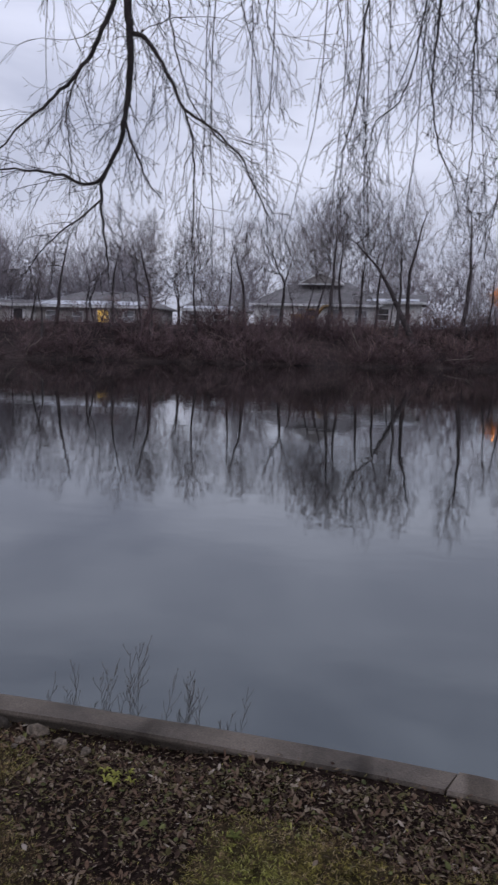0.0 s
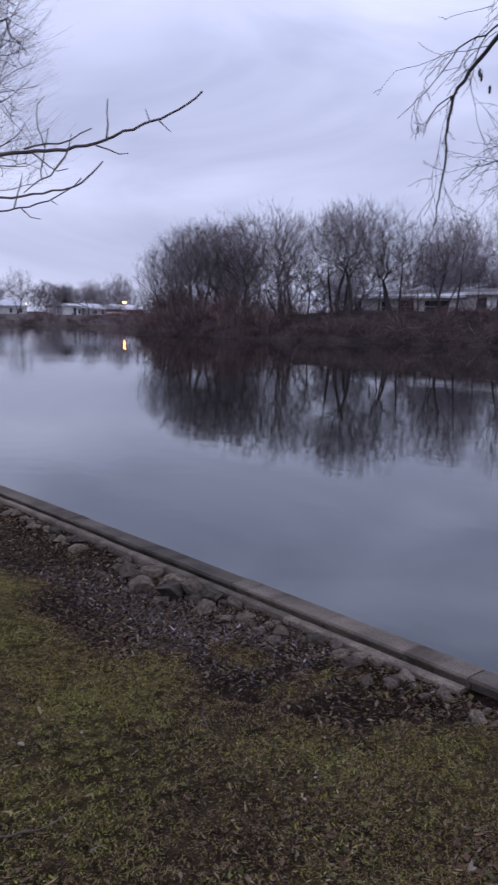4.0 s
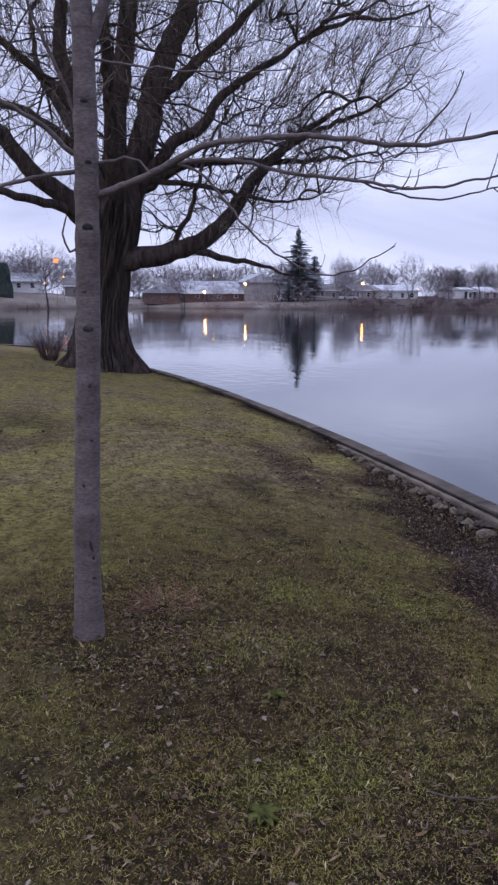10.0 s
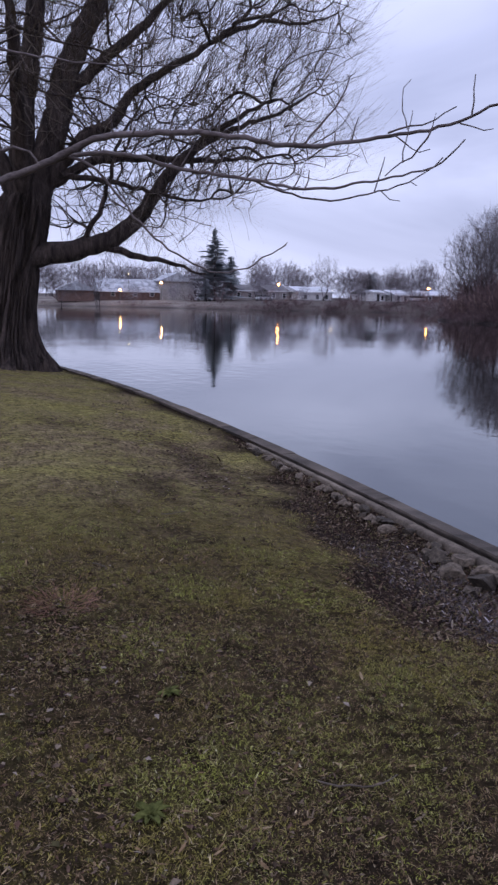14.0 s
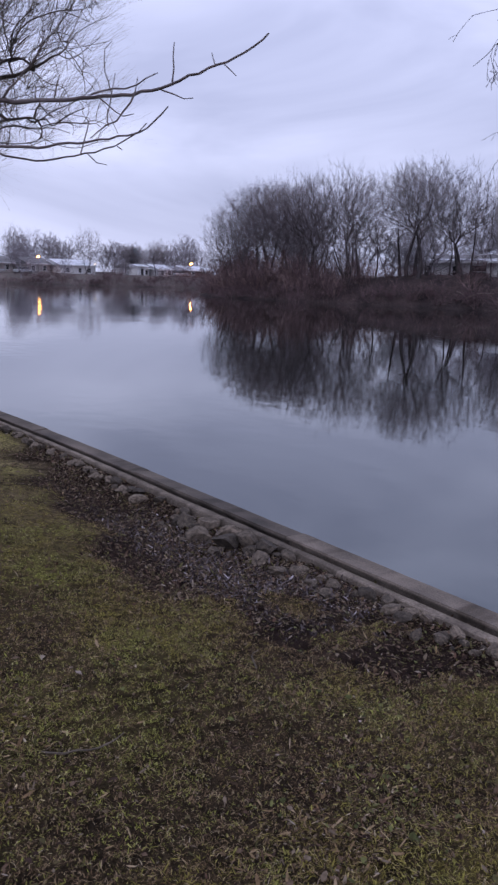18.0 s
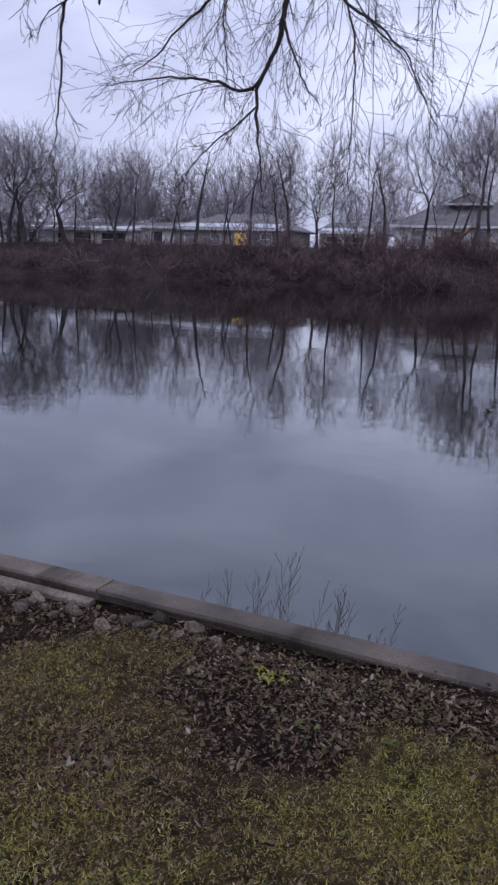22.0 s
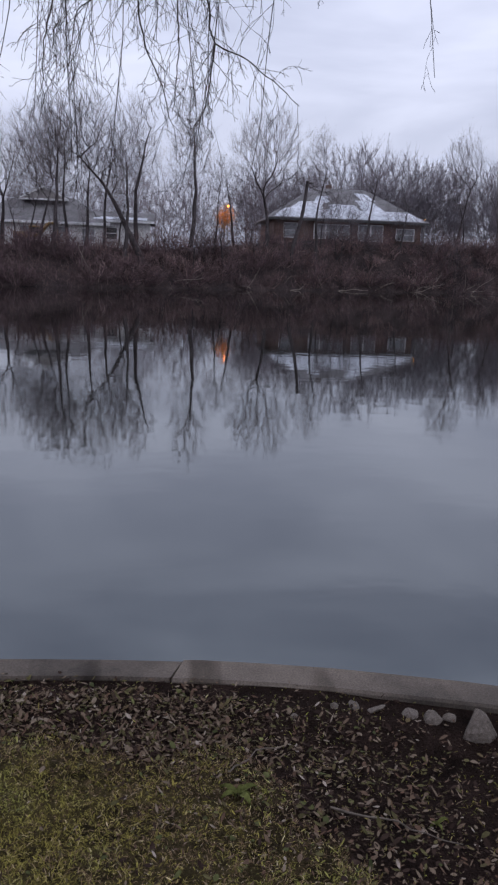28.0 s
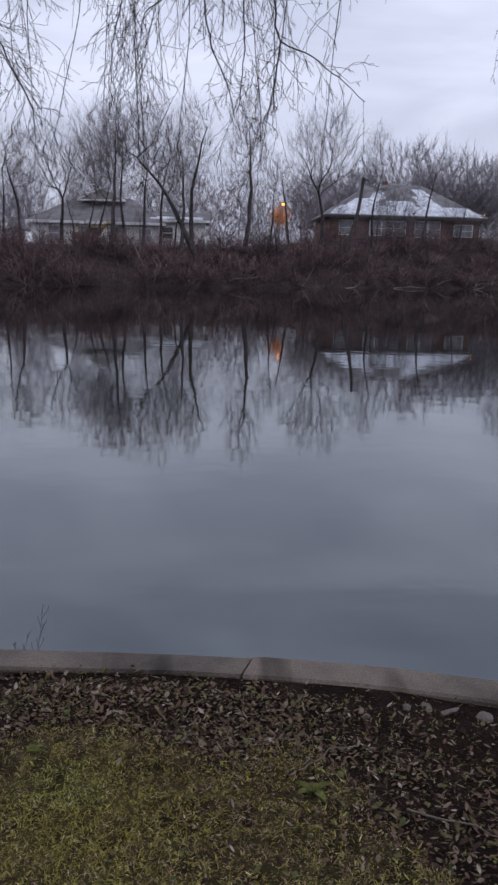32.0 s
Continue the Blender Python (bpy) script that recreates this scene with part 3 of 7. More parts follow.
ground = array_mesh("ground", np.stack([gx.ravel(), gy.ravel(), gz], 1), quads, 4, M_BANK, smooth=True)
pale = ground.data.attributes.new("pale", "FLOAT", "POINT")
fx, fy = gx.ravel(), gy.ravel()
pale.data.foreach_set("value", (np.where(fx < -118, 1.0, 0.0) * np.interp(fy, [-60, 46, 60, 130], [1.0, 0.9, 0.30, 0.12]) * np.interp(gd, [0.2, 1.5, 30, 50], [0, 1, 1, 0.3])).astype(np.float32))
tagged(ground, "dark earth banks and lake bed reaching the horizon", "ground", kind="structure")

wx, wy = axis((-900, -60, 60), (-60, 60, 6), (60, 900, 60)), axis((-900, 0, 60), (0, 100, 6), (100, 900, 60))
px, py = np.meshgrid(wx, wy, indexing="ij")
wi = np.arange(px.size).reshape(px.shape)
water = array_mesh("water", np.stack([px.ravel(), py.ravel(), np.full(px.size, WATER_Z)], 1), np.stack([wi[:-1, :-1], wi[1:, :-1], wi[1:, 1:], wi[:-1, 1:]], -1).reshape(-1, 4), 4, M_WATER)
tagged(water, "calm grey lake water mirroring the far bank", "water", kind="structure")


def soil_share(x, s):
    """How bare and leaf-strewn the ground is: 1 is dark earth."""
    x, s = np.asarray(x, float), np.asarray(s, float)
    reach = np.interp(x, [-20, -14, -9, -7.8, -6.8, -5.6, -4.5, -3.4, -2.6, -2.0, -1.2, -0.2, 0.4, 0.75, 1.2, 3], [0.22, 0.38, 0.45, 0.90, 1.10, 1.35, 1.38, 1.15, 0.62, 0.50, 1.15, 0.62, 0.42, 1.35, 2.1, 2.5])
    wave = np.array([noise.fractal((a * 1.3, b * 1.3, 3.0), 1.0, 2.0, 3) for a, b in zip(x.ravel(), s.ravel())]).reshape(x.shape)
    bare = np.clip((reach + 0.40 * wave - s) / 0.38 + 0.1, 0, 1)
    worn = np.interp(x, [-5.2, -3.2, -1.2, -0.7, 0.35, 0.8], [0.0, 0.62, 0.72, 0.25, 0.25, 0.75]) * np.interp(s, [0, 1.9, 2.6, 3.6], [1, 0.9, 0.5, 0.22])
    return np.clip(bare + worn * np.clip(0.75 + 1.5 * wave, 0.05, 1.35), 0, 1)


near = np.abs(KERB[:, 0] + 3.0) < 6.5
pick = np.unique(np.concatenate([np.nonzero(near)[0], np.arange(0, len(KERB), 7)]))
S = np.concatenate([np.arange(0, 4.4, 0.1), 4.4 * 1.16 ** np.arange(0, 17)])
edge = KERB[pick] + INLAND[pick] * (CAP_W - 0.03)
lx = edge[:, None, 0] + INLAND[pick][:, None, 0] * S[None]
ly = edge[:, None, 1] + INLAND[pick][:, None, 1] * S[None]
ls = np.broadcast_to(S[None], lx.shape)
bump = np.array([0.030 * noise.fractal((x * 0.9, y * 0.9, 0.5), 1.0, 2.0, 4) + 0.008 * noise.noise((x * 9, y * 9, 0.5)) for x, y in zip(lx.ravel(), ly.ravel())]).reshape(lx.shape)
soil = soil_share(lx, ls)
ragged = np.array([noise.fractal((x * 2.2, y * 2.2, 7.0), 1.0, 2.0, 4) for x, y in zip(lx.ravel(), ly.ravel())]).reshape(lx.shape)
for x0, y0, rx, ry, deep in ((-4.15, 0.0, 0.75, 0.42, 0.70), (-4.5, -0.65, 0.5, 0.4, 0.55), (-4.05, 0.62, 0.25, 0.35, 0.45), (-2.9, -0.6, 0.6, 0.5, 0.34), (-2.4, 0.15, 0.4, 0.5, 0.22), (-10.6, -1.1, 1.6, 1.0, 0.5),
                             (-10.9, 0.96, 0.35, 0.3, 0.6), (-8.7, 2.15, 1.3, 0.28, 0.6), (-2.27, 1.48, 0.45, 0.7, 0.42), (-1.8, 2.0, 0.8, 0.45, 0.35), (-1.9, 1.0, 0.5, 0.4, 0.25), (-3.6, 1.3, 0.5, 0.4, 0.20), (-7.2, 1.35, 1.2, 0.45, 0.45), (-5.6, 0.95, 0.9, 0.4, 0.35)):
    soil = np.maximum(soil, np.minimum(soil + deep * np.exp(-((lx - x0) / rx) ** 2 - ((ly - y0) / ry) ** 2) * np.clip(1.0 + 2.0 * ragged, 0.1, 1.6), 0.66))
hollow = 0.10 * np.exp(-((lx + 5.3) / 1.7) ** 2) * np.exp(-((ls - 0.45) / 0.35) ** 2)
lz = lawn_rise(ls) + bump * np.clip(ls / 0.5, 0.25, 1) - 0.012 * soil - hollow - 0.012 * np.clip((0.17 - ls) / 0.05, 0, 1) * ((lx > -10) & (lx < -0.95))
lz += 0.042 * np.clip((0.40 - ls) / 0.2, 0, 1) * np.clip((lx + 0.9) / 0.2, 0, 1) * np.interp(lx, [0.85, 1.05, 2.2, 2.6], [1, 0.7, 0.7, 0])
li = np.arange(lx.size).reshape(lx.shape)
lawn = array_mesh("lawn", np.stack([lx.ravel(), ly.ravel(), lz.ravel()], 1), np.stack([li[:-1, :-1], li[:-1, 1:], li[1:, 1:], li[1:, :-1]], -1).reshape(-1, 4), 4, M_LAWN, smooth=True)
mask = lawn.data.attributes.new("soil", "FLOAT", "POINT")
mask.data.foreach_set("value", soil.ravel().astype(np.float32))
# share of thatch colour with painted gap shade, full on the near lawn
thatch_shade = lawn.data.attributes.new("thatch_shade", "FLOAT", "POINT")
thatch_shade.data.foreach_set("value", (np.clip((lx + 7.6) / 3.4, 0, 1) * np.clip((4.6 - ls) / 1.2, 0, 1)).ravel().astype(np.float32))
tagged(lawn, "patchy olive winter grass sloping down to the seawall", "lawn", kind="structure")
if lawn.data.polygons[len(lawn.data.polygons) // 2].normal.z < 0:
    lawn.data.flip_normals()


def lawn_z(u, s):
    """Height of the lawn sheet at a point s inland of the kerb's point u."""
    return float(np.interp(s, S, lz[np.argmin(np.abs(pick - u))]))


def lawn_at(x, y):
    u = int(np.argmin((KERB[:, 0] - x) ** 2 + (KERB[:, 1] - y) ** 2))
    s = float((np.array([x, y]) - KERB[u]) @ INLAND[u]) - CAP_W + 0.03
    return lawn_z(u, max(s, 0.0))


def sweep(i0, i1, profile, step=3):
    """A solid swept along the kerb between two of its points; profile: inland offset and height."""
    ids = list(range(i0, i1, step)) + [i1]
    verts, faces, n = [], [], len(profile)
    for i in ids:
        for off, z in profile:
            q = KERB[i] + INLAND[i] * off
            verts.append((q[0], q[1], z))
    for a in range(len(ids) - 1):
        for b in range(n):
            faces.append((a * n + b, a * n + (b + 1) % n, (a + 1) * n + (b + 1) % n, (a + 1) * n + b))
    faces.append(tuple(range(n))[::-1])
    faces.append(tuple((len(ids) - 1) * n + b for b in range(n)))
    return verts, faces


seawall = tagged(link_mesh("seawall", *sweep(0, len(KERB) - 1, [(0.02, -1.6), (0.02, CAP_Z - 0.10), (0.15, CAP_Z - 0.10), (0.15, -1.6)]), M_WALL), "low concrete seawall with a cracked flat cap along the lake", "seawall", kind="structure")
rng = np.random.default_rng(4)
u_zero = int(np.argmin(np.abs(KERB[:, 0] - 0.26)))
joints, u = [0], u_zero
while u > 60:
    u -= int(rng.integers(15, 26))
    joints.append(u)
joints = sorted(j for j in joints if j >= 0)
joints += [u_zero + k for k in (0,)]
u = u_zero
while u < len(KERB) - 30:
    u += int(rng.integers(19, 27)) if u < u_zero + 330 else 60
    joints.append(min(u, len(KERB) - 1))
joints = sorted(set(joints))
for a, b in zip(joints, joints[1:]):
    lean, drop = rng.normal() * 0.004, rng.normal() * 0.003
    top = CAP_Z + drop
    prof = [(0.0, top - 0.09), (0.0, top - 0.012), (0.012, top + lean), (CAP_W - 0.010, top - lean), (CAP_W, top - 0.012), (CAP_W + 0.004, top - 0.09)]
    if KERB[(a + b) // 2][0] < -0.9:
        prof = prof[:3] + [(CAP_W - 0.006, top - lean), (CAP_W, top - 0.008), (CAP_W - 0.002, top - 0.020), (CAP_W - 0.035, top - 0.026), (CAP_W - 0.035, top - 0.09)]
    v, f = sweep(a, b, prof)
    q = len(prof)
    for k, w in enumerate(v):
        wobble = 0.004 * noise.noise((w[0] * 7, w[1] * 7, w[2] * 9))
        v[k] = (w[0] + wobble, w[1] + wobble, w[2] + wobble * 0.7)
    for k in range(q):
        d0, d1 = KERB_D[a] * 0.005, KERB_D[b] * 0.005
        v[k] = (v[k][0] + d0[0], v[k][1] + d0[1], v[k][2])
        v[-1 - k] = (v[-1 - k][0] - d1[0], v[-1 - k][1] - d1[1], v[-1 - k][2])
    if a == u_zero or b == u_zero:
        rows_ = range(len(v) - q, len(v)) if b == u_zero else range(q)
        for m_, k in enumerate(rows_):
            off_ = (prof[m_][0] - 0.09) * 0.22
            v[k] = (v[k][0] + off_ * KERB_D[u_zero][0], v[k][1] + off_ * KERB_D[u_zero][1], v[k][2])
    link_mesh("cap_slab", v, f, M_CONCRETE, seawall)
for x0, x1, wide in ((-0.75, -9.8, 1.0),):
    a, i_b = (int(np.argmin(np.hypot(KERB[:, 0] - x, KERB[:, 1] - 3.3))) for x in (x0, x1))
    while a < i_b - 1:
        b, w = min(a + int(rng.integers(8, 17)), i_b), 0.060 + 0.012 * rng.random()
        up = CAP_Z - 0.040 + 0.003 * rng.normal() - 0.03 * max(0.0, 1 - (a - int(np.argmin(np.hypot(KERB[:, 0] + 0.75, KERB[:, 1] - 3.3)))) / 9)
        v, f = sweep(a, b, [(CAP_W + 0.010, -0.55), (CAP_W + 0.010, up - 0.004), (CAP_W + 0.014, up), (CAP_W + w - 0.010, up - 0.002), (CAP_W + w, up - 0.010), (CAP_W + w + 0.004, up - 0.03), (CAP_W + w + 0.008, -0.55)], 1)
        v = [(x, y + (0.016 * noise.noise((x * 9, y * 8, 4)) + 0.008 * noise.noise((x * 25, y * 25, 2)) if k % 7 > 2 else 0.0), z + 0.004 * noise.noise((x * 14, y * 14, 7))) for k, (x, y, z) in enumerate(v)]
        link_mesh("footing_slab", v, f, M_LEDGE, seawall, "rough lower concrete ledge")
        a = b


# ---- stones along the wall ----
def stone_mesh(seed):
    r = np.random.default_rng(seed)
    bm = bmesh.new()
    bmesh.ops.create_icosphere(bm, subdivisions=3, radius=1)
    ax = r.normal(size=3) * 10
    cuts = [Vector(r.normal(size=3)).normalized() for _ in range(15)]
    for v in bm.verts:
        n = noise.fractal(v.co * 1.1 + Vector(ax), 1.0, 2.0, 3)
        v.co *= 1.08 + 0.5 * n
        for d_ in cuts:
            far = v.co.dot(d_) - 0.56
            if far > 0:
                v.co -= d_ * far * 0.97
        v.co *= 1 + 0.035 * noise.noise(v.co * 6.0)
    me = bpy.data.meshes.new("stone")
    bm.to_mesh(me)
    bm.free()
    me.materials.append(M_STONE)
    return me


STONES = [stone_mesh(40 + k) for k in range(7)]


PALE_STONES = [me.copy() for me in STONES]
for me in PALE_STONES:
    me.materials.clear()
    me.materials.append(M_PALE_STONE)


def stone(x, y, size, k, label="rounded grey field stone lying along the seawall", flat=0.62, seed=0, pool=STONES):
    r = np.random.default_rng(900 + seed)
    ob = new("stone", pool[k % len(pool)])
    ob.matrix_basis = Matrix.Translation((x, y, lawn_at(x, y) + size * flat * (0.42 if pool is STONES else 0.12))) @ Euler((r.normal() * 0.25, r.normal() * 0.25, r.random() * 6.3)).to_matrix().to_4x4() @ Matrix.Diagonal((size * (0.85 + 0.4 * r.random()), size * (0.75 + 0.3 * r.random()), size * flat, 1))
    return tagged(ob, label, "stone", "stones along the seawall")


rng = np.random.default_rng(11)
row = [(-5.80, 3.14, 0.075), (-4.24, 2.97, 0.10), (-3.96, 2.91, 0.062), (-3.68, 2.93, 0.062), (-3.56, 3.01, 0.082), (-3.87, 3.02, 0.06), (-3.31, 3.06, 0.10), (-3.16, 3.07, 0.075), (-2.97, 2.97, 0.045),
       (-2.67, 3.06, 0.075), (-2.43, 3.06, 0.065), (-4.10, 3.12, 0.09), (-4.50, 3.08, 0.13), (-4.78, 3.12, 0.12), (-5.05, 3.10, 0.11), (-1.76, 3.16, 0.075), (-1.60, 3.10, 0.05), (-1.95, 3.18, 0.06), (-1.45, 3.06, 0.045)]
row += [(-4.62, 2.98, 0.15), (-4.95, 2.94, 0.14), (-4.34, 3.10, 0.13), (-5.25, 3.02, 0.12)]
for k, (x, y, size) in enumerate(row):
    stone(x, y, size, k, seed=k)
for k, (x, y, size, flat) in enumerate(((1.43, 2.68, 0.105, 0.75), (1.26, 2.78, 0.052, 0.7), (1.34, 2.79, 0.046, 0.6), (1.18, 2.82, 0.046, 0.45), (1.03, 2.865, 0.058, 0.28), (0.95, 2.88, 0.04, 0.3), (0.86, 2.88, 0.030, 0.6), (0.68, 2.83, 0.026, 0.6), (1.72, 2.60, 0.10, 0.6))):
    stone(x, y, size, k + 2, "pale angular stone beside the curved seawall", flat, 50 + k, PALE_STONES)
for k in range(64):
    x = -5.6 + 3.9 * rng.random()
    u = int(np.argmin(np.hypot(KERB[:, 0] - x, KERB[:, 1] - 3.4)))
    q = KERB[u] + INLAND[u] * (CAP_W + 0.13 + 0.30 * rng.random() ** 1.4 * (1.0 if x < -2.6 else 0.6))
    stone(q[0], q[1], 0.028 + 0.065 * rng.random() ** 2, k + 1, seed=300 + k, flat=0.5 + 0.25 * rng.random())
for k in range(58):
    x = -6.0 - 6.0 * (k / 58) ** 1.3 + 0.05 * rng.normal() if k < 38 else -5.6 + 3.3 * rng.random()
    u = int(np.argmin(np.hypot(KERB[:, 0] - x, KERB[:, 1] - 3.4)))
    q = KERB[u] + INLAND[u] * (CAP_W + 0.16 + 0.10 * rng.random())
    stone(q[0], q[1], 0.035 + 0.045 * rng.random() ** 1.5 + (0.02 if k < 38 else 0), k + 3, seed=100 + k)


# ---- the young tree on the lawn ----
sap = thing("young_tree", -4.11, -0.36, -0.16, "slender bare young tree with smooth grey bark", "tree")
ORIGIN = np.array([-4.11, -0.36, -0.16])


def near_branch(points, r0, r1, sides, step=0.05, jag=0.004, seed=0, level=1):
    r = np.random.default_rng(seed)
    line = smooth_line(points, step)
    line[1:] += r.normal(size=(len(line) - 1, 3)) * jag
    return (line, np.interp(np.linspace(0, 1, len(line)), [0, 1], [r0, r1]), sides, level)


stem = smooth_line([(-4.11, -0.36, -0.22), (-4.11, -0.352, 0.3), (-4.12, -0.325, 0.9), (-4.12, -0.30, 1.5), (-4.12, -0.285, 2.1), (-4.13, -0.28, 2.6), (-4.14, -0.30, 3.4), (-4.16, -0.33, 4.6), (-4.15, -0.30, 5.6)], 0.05)
s_r = np.interp(stem[:, 2], [-0.2, -0.08, 0.1, 1.0, 2.0, 2.6, 5.6], [0.082, 0.072, 0.064, 0.056, 0.051, 0.047, 0.010])
for z0 in (0.42, 0.98, 1.32, 1.72, 1.93, 2.08, 2.25):
    s_r += 0.006 * np.exp(-((stem[:, 2] - z0) / 0.035) ** 2)
sap_wood = [(stem - ORIGIN, s_r, 14, 0)]
limbs = [
    ([(-4.12, -0.28, 1.90), (-4.05, -0.13, 1.96), (-3.98, -0.02, 2.0), (-3.89, 0.14, 2.08), (-3.81, 0.26, 2.11), (-3.68, 0.52, 2.12), (-3.57, 0.70, 2.10), (-3.49, 0.86, 2.07), (-3.43, 1.02, 2.07), (-3.43, 1.21, 2.11), (-3.27, 1.42, 2.14), (-3.16, 1.53, 2.18), (-3.03, 1.64, 2.24), (-2.92, 1.71, 2.28), (-2.83, 1.75, 2.34)], 0.017, 0.0035),
    ([(-4.03, -0.05, 1.99), (-3.96, 0.13, 2.05), (-3.87, 0.31, 2.05), (-3.79, 0.46, 2.01), (-3.72, 0.56, 1.98), (-3.60, 0.76, 1.95), (-3.50, 0.95, 1.91), (-3.43, 1.10, 1.92), (-3.35, 1.31, 1.96), (-3.30, 1.38, 1.98), (-3.24, 1.47, 2.02), (-3.19, 1.53, 2.10)], 0.011, 0.003),
    ([(-3.96, 0.05, 2.05), (-3.91, 0.19, 1.99), (-3.86, 0.30, 1.85), (-3.81, 0.42, 1.71), (-3.73, 0.55, 1.61), (-3.66, 0.63, 1.57), (-3.58, 0.74, 1.58), (-3.51, 0.81, 1.63), (-3.43, 0.87, 1.68)], 0.0065, 0.0025),
    ([(-3.46, 0.95, 2.07), (-3.38, 1.01, 2.17), (-3.32, 1.04, 2.23), (-3.28, 1.05, 2.30)], 0.005, 0.0022),
    ([(-4.12, -0.27, 2.04), (-4.05, -0.13, 2.07), (-4.01, -0.06, 2.05), (-3.98, -0.02, 1.99)], 0.009, 0.004),
    ([(-4.13, -0.32, 2.02), (-4.09, -0.52, 1.98), (-4.06, -0.75, 1.91), (-4.01, -0.93, 1.87), (-3.9, -1.3, 1.9)], 0.011, 0.004),
    ([(-4.13, -0.28, 2.48), (-4.10, -0.18, 2.72), (-4.05, -0.06, 2.95), (-3.95, 0.15, 3.5), (-3.9, 0.3, 4.3)], 0.028, 0.006),
    ([(-4.13, -0.31, 2.07), (-4.11, -0.39, 2.13), (-4.10, -0.48, 2.21), (-4.08, -0.62, 2.28), (-4.06, -0.73, 2.32), (-4.0, -1.0, 2.40)], 0.013, 0.005),
    ([(-4.13, -0.30, 2.22), (-4.11, -0.38, 2.39), (-4.10, -0.45, 2.56), (-4.08, -0.52, 2.72), (-4.05, -0.60, 2.95)], 0.010, 0.004),
    ([(-4.13, -0.28, 2.49), (-4.06, -0.12, 2.45), (-4.04, 0.01, 2.44), (-3.98, 0.34, 2.43), (-3.9, 0.62, 2.45)], 0.006, 0.002),
    ([(-4.13, -0.31, 1.72), (-4.10, -0.37, 1.67), (-4.10, -0.40, 1.74), (-4.11, -0.38, 1.84)], 0.007, 0.003),
    ([(-3.15, 1.52, 2.18), (-3.16, 1.53, 2.23), (-3.17, 1.54, 2.33)], 0.00385, 0.001925),
    ([(-3.18, 1.49, 2.15), (-3.14, 1.53, 2.13), (-3.11, 1.55, 2.12), (-3.08, 1.58, 2.12)], 0.0033, 0.00165),
    ([(-3.04, 1.65, 2.24), (-3.05, 1.65, 2.27), (-3.06, 1.65, 2.29)], 0.00275, 0.001375),
    ([(-3.02, 1.68, 2.25), (-3, 1.69, 2.22), (-2.98, 1.71, 2.21)], 0.00275, 0.001375),
    ([(-3.37, 1.28, 2.13), (-3.32, 1.34, 2.15), (-3.26, 1.4, 2.16), (-3.23, 1.44, 2.19), (-3.2, 1.48, 2.21)], 0.0044, 0.0022),
    ([(-3.35, 1.3, 2.12), (-3.31, 1.33, 2.08), (-3.28, 1.36, 2.05), (-3.24, 1.4, 2.06)], 0.0033, 0.00165),
    ([(-3.25, 1.41, 2.14), (-3.26, 1.38, 2.08), (-3.28, 1.35, 2.03), (-3.33, 1.29, 1.99), (-3.35, 1.26, 1.96)], 0.0044, 0.0022),
    ([(-3.31, 1.32, 2.01), (-3.32, 1.33, 2.08), (-3.31, 1.34, 2.14), (-3.32, 1.36, 2.21)], 0.00308, 0.00154),
    ([(-3.60, 0.76, 1.95), (-3.56, 0.95, 1.89), (-3.46, 1.12, 1.87), (-3.41, 1.19, 1.89), (-3.35, 1.25, 1.9), (-3.29, 1.31, 1.92), (-3.26, 1.36, 1.95), (-3.22, 1.4, 1.98), (-3.2, 1.43, 2.02)], 0.00495, 0.002475),
    ([(-3.37, 1.23, 1.9), (-3.37, 1.25, 1.97), (-3.36, 1.27, 2.04)], 0.0033, 0.00165),
    ([(-3.35, 1.25, 1.9), (-3.32, 1.27, 1.87), (-3.29, 1.3, 1.86)], 0.00275, 0.001375),
    ([(-3.27, 1.34, 1.93), (-3.26, 1.35, 1.93), (-3.25, 1.36, 1.92)], 0.0022, 0.0011),
    ([(-3.32, 1.34, 2.14), (-3.35, 1.33, 2.24), (-3.36, 1.33, 2.3), (-3.35, 1.36, 2.34)], 0.00275, 0.001375),
    ([(-3.25, 1.41, 2.14), (-3.24, 1.43, 2.17), (-3.25, 1.42, 2.2)], 0.0022, 0.0011),
]
rng = np.random.default_rng(21)
co, quads = tubes([sap_wood[0][:3]])
array_mesh("trunk", co, quads, 4, M_SAPLING, sap, smooth=True)
for k, (pts, a, b) in enumerate(limbs):
    br = near_branch(np.array(pts) - ORIGIN, a, b, 7, 0.04, 0.003, k)
    co, quads = tubes([br[:3]])
    branch = array_mesh("branch", co, quads, 4, M_SAPLING, sap, smooth=True)
    if k not in (4, 9, 10) and k < 11:
        tw = []
        if k < 2:
            for m in range(13):
                t_ = 0.25 + 0.42 * (m + 0.5 * rng.random()) / 13
                at = br[0][int(t_ * (len(br[0]) - 1))]
                tan = unit(br[0][-1] - br[0][-8])
                way = unit(tan * 0.8 + np.array([0, 0, (1.0, -0.5, 0.9)[m % 3]]) + rng.normal(size=3) * 0.25)
                tw.append((shoot(rng, at, way, (0.05 + 0.13 * rng.random() ** 1.5), 6, 0.5, 0.16), np.linspace(0.0036, 0.0018, 6), 5, 0))
        else:
            sprout(rng, tw, br[0], max(a * 0.55, 0.004), 0, [(5, 0.35, 0.13, 0.8, 0.5, 0.16, 5, 5, 0.8)])
        for p, q, s_, l in tw:
            if l == 0:
                co, quads = tubes([(p, q, s_)])
                array_mesh("twig", co, quads, 4, M_SAPLING, branch, smooth=True)
crown = []
sprout(rng, crown, stem[60:] - ORIGIN, 0.05, 0, [(9, 0.15, 0.55, 0.75, 0.5, 0.08, 8, 6, 0.5), (7, 0.3, 0.4, 0.7, 0.3, 0.12, 5, 4, 0.6)])
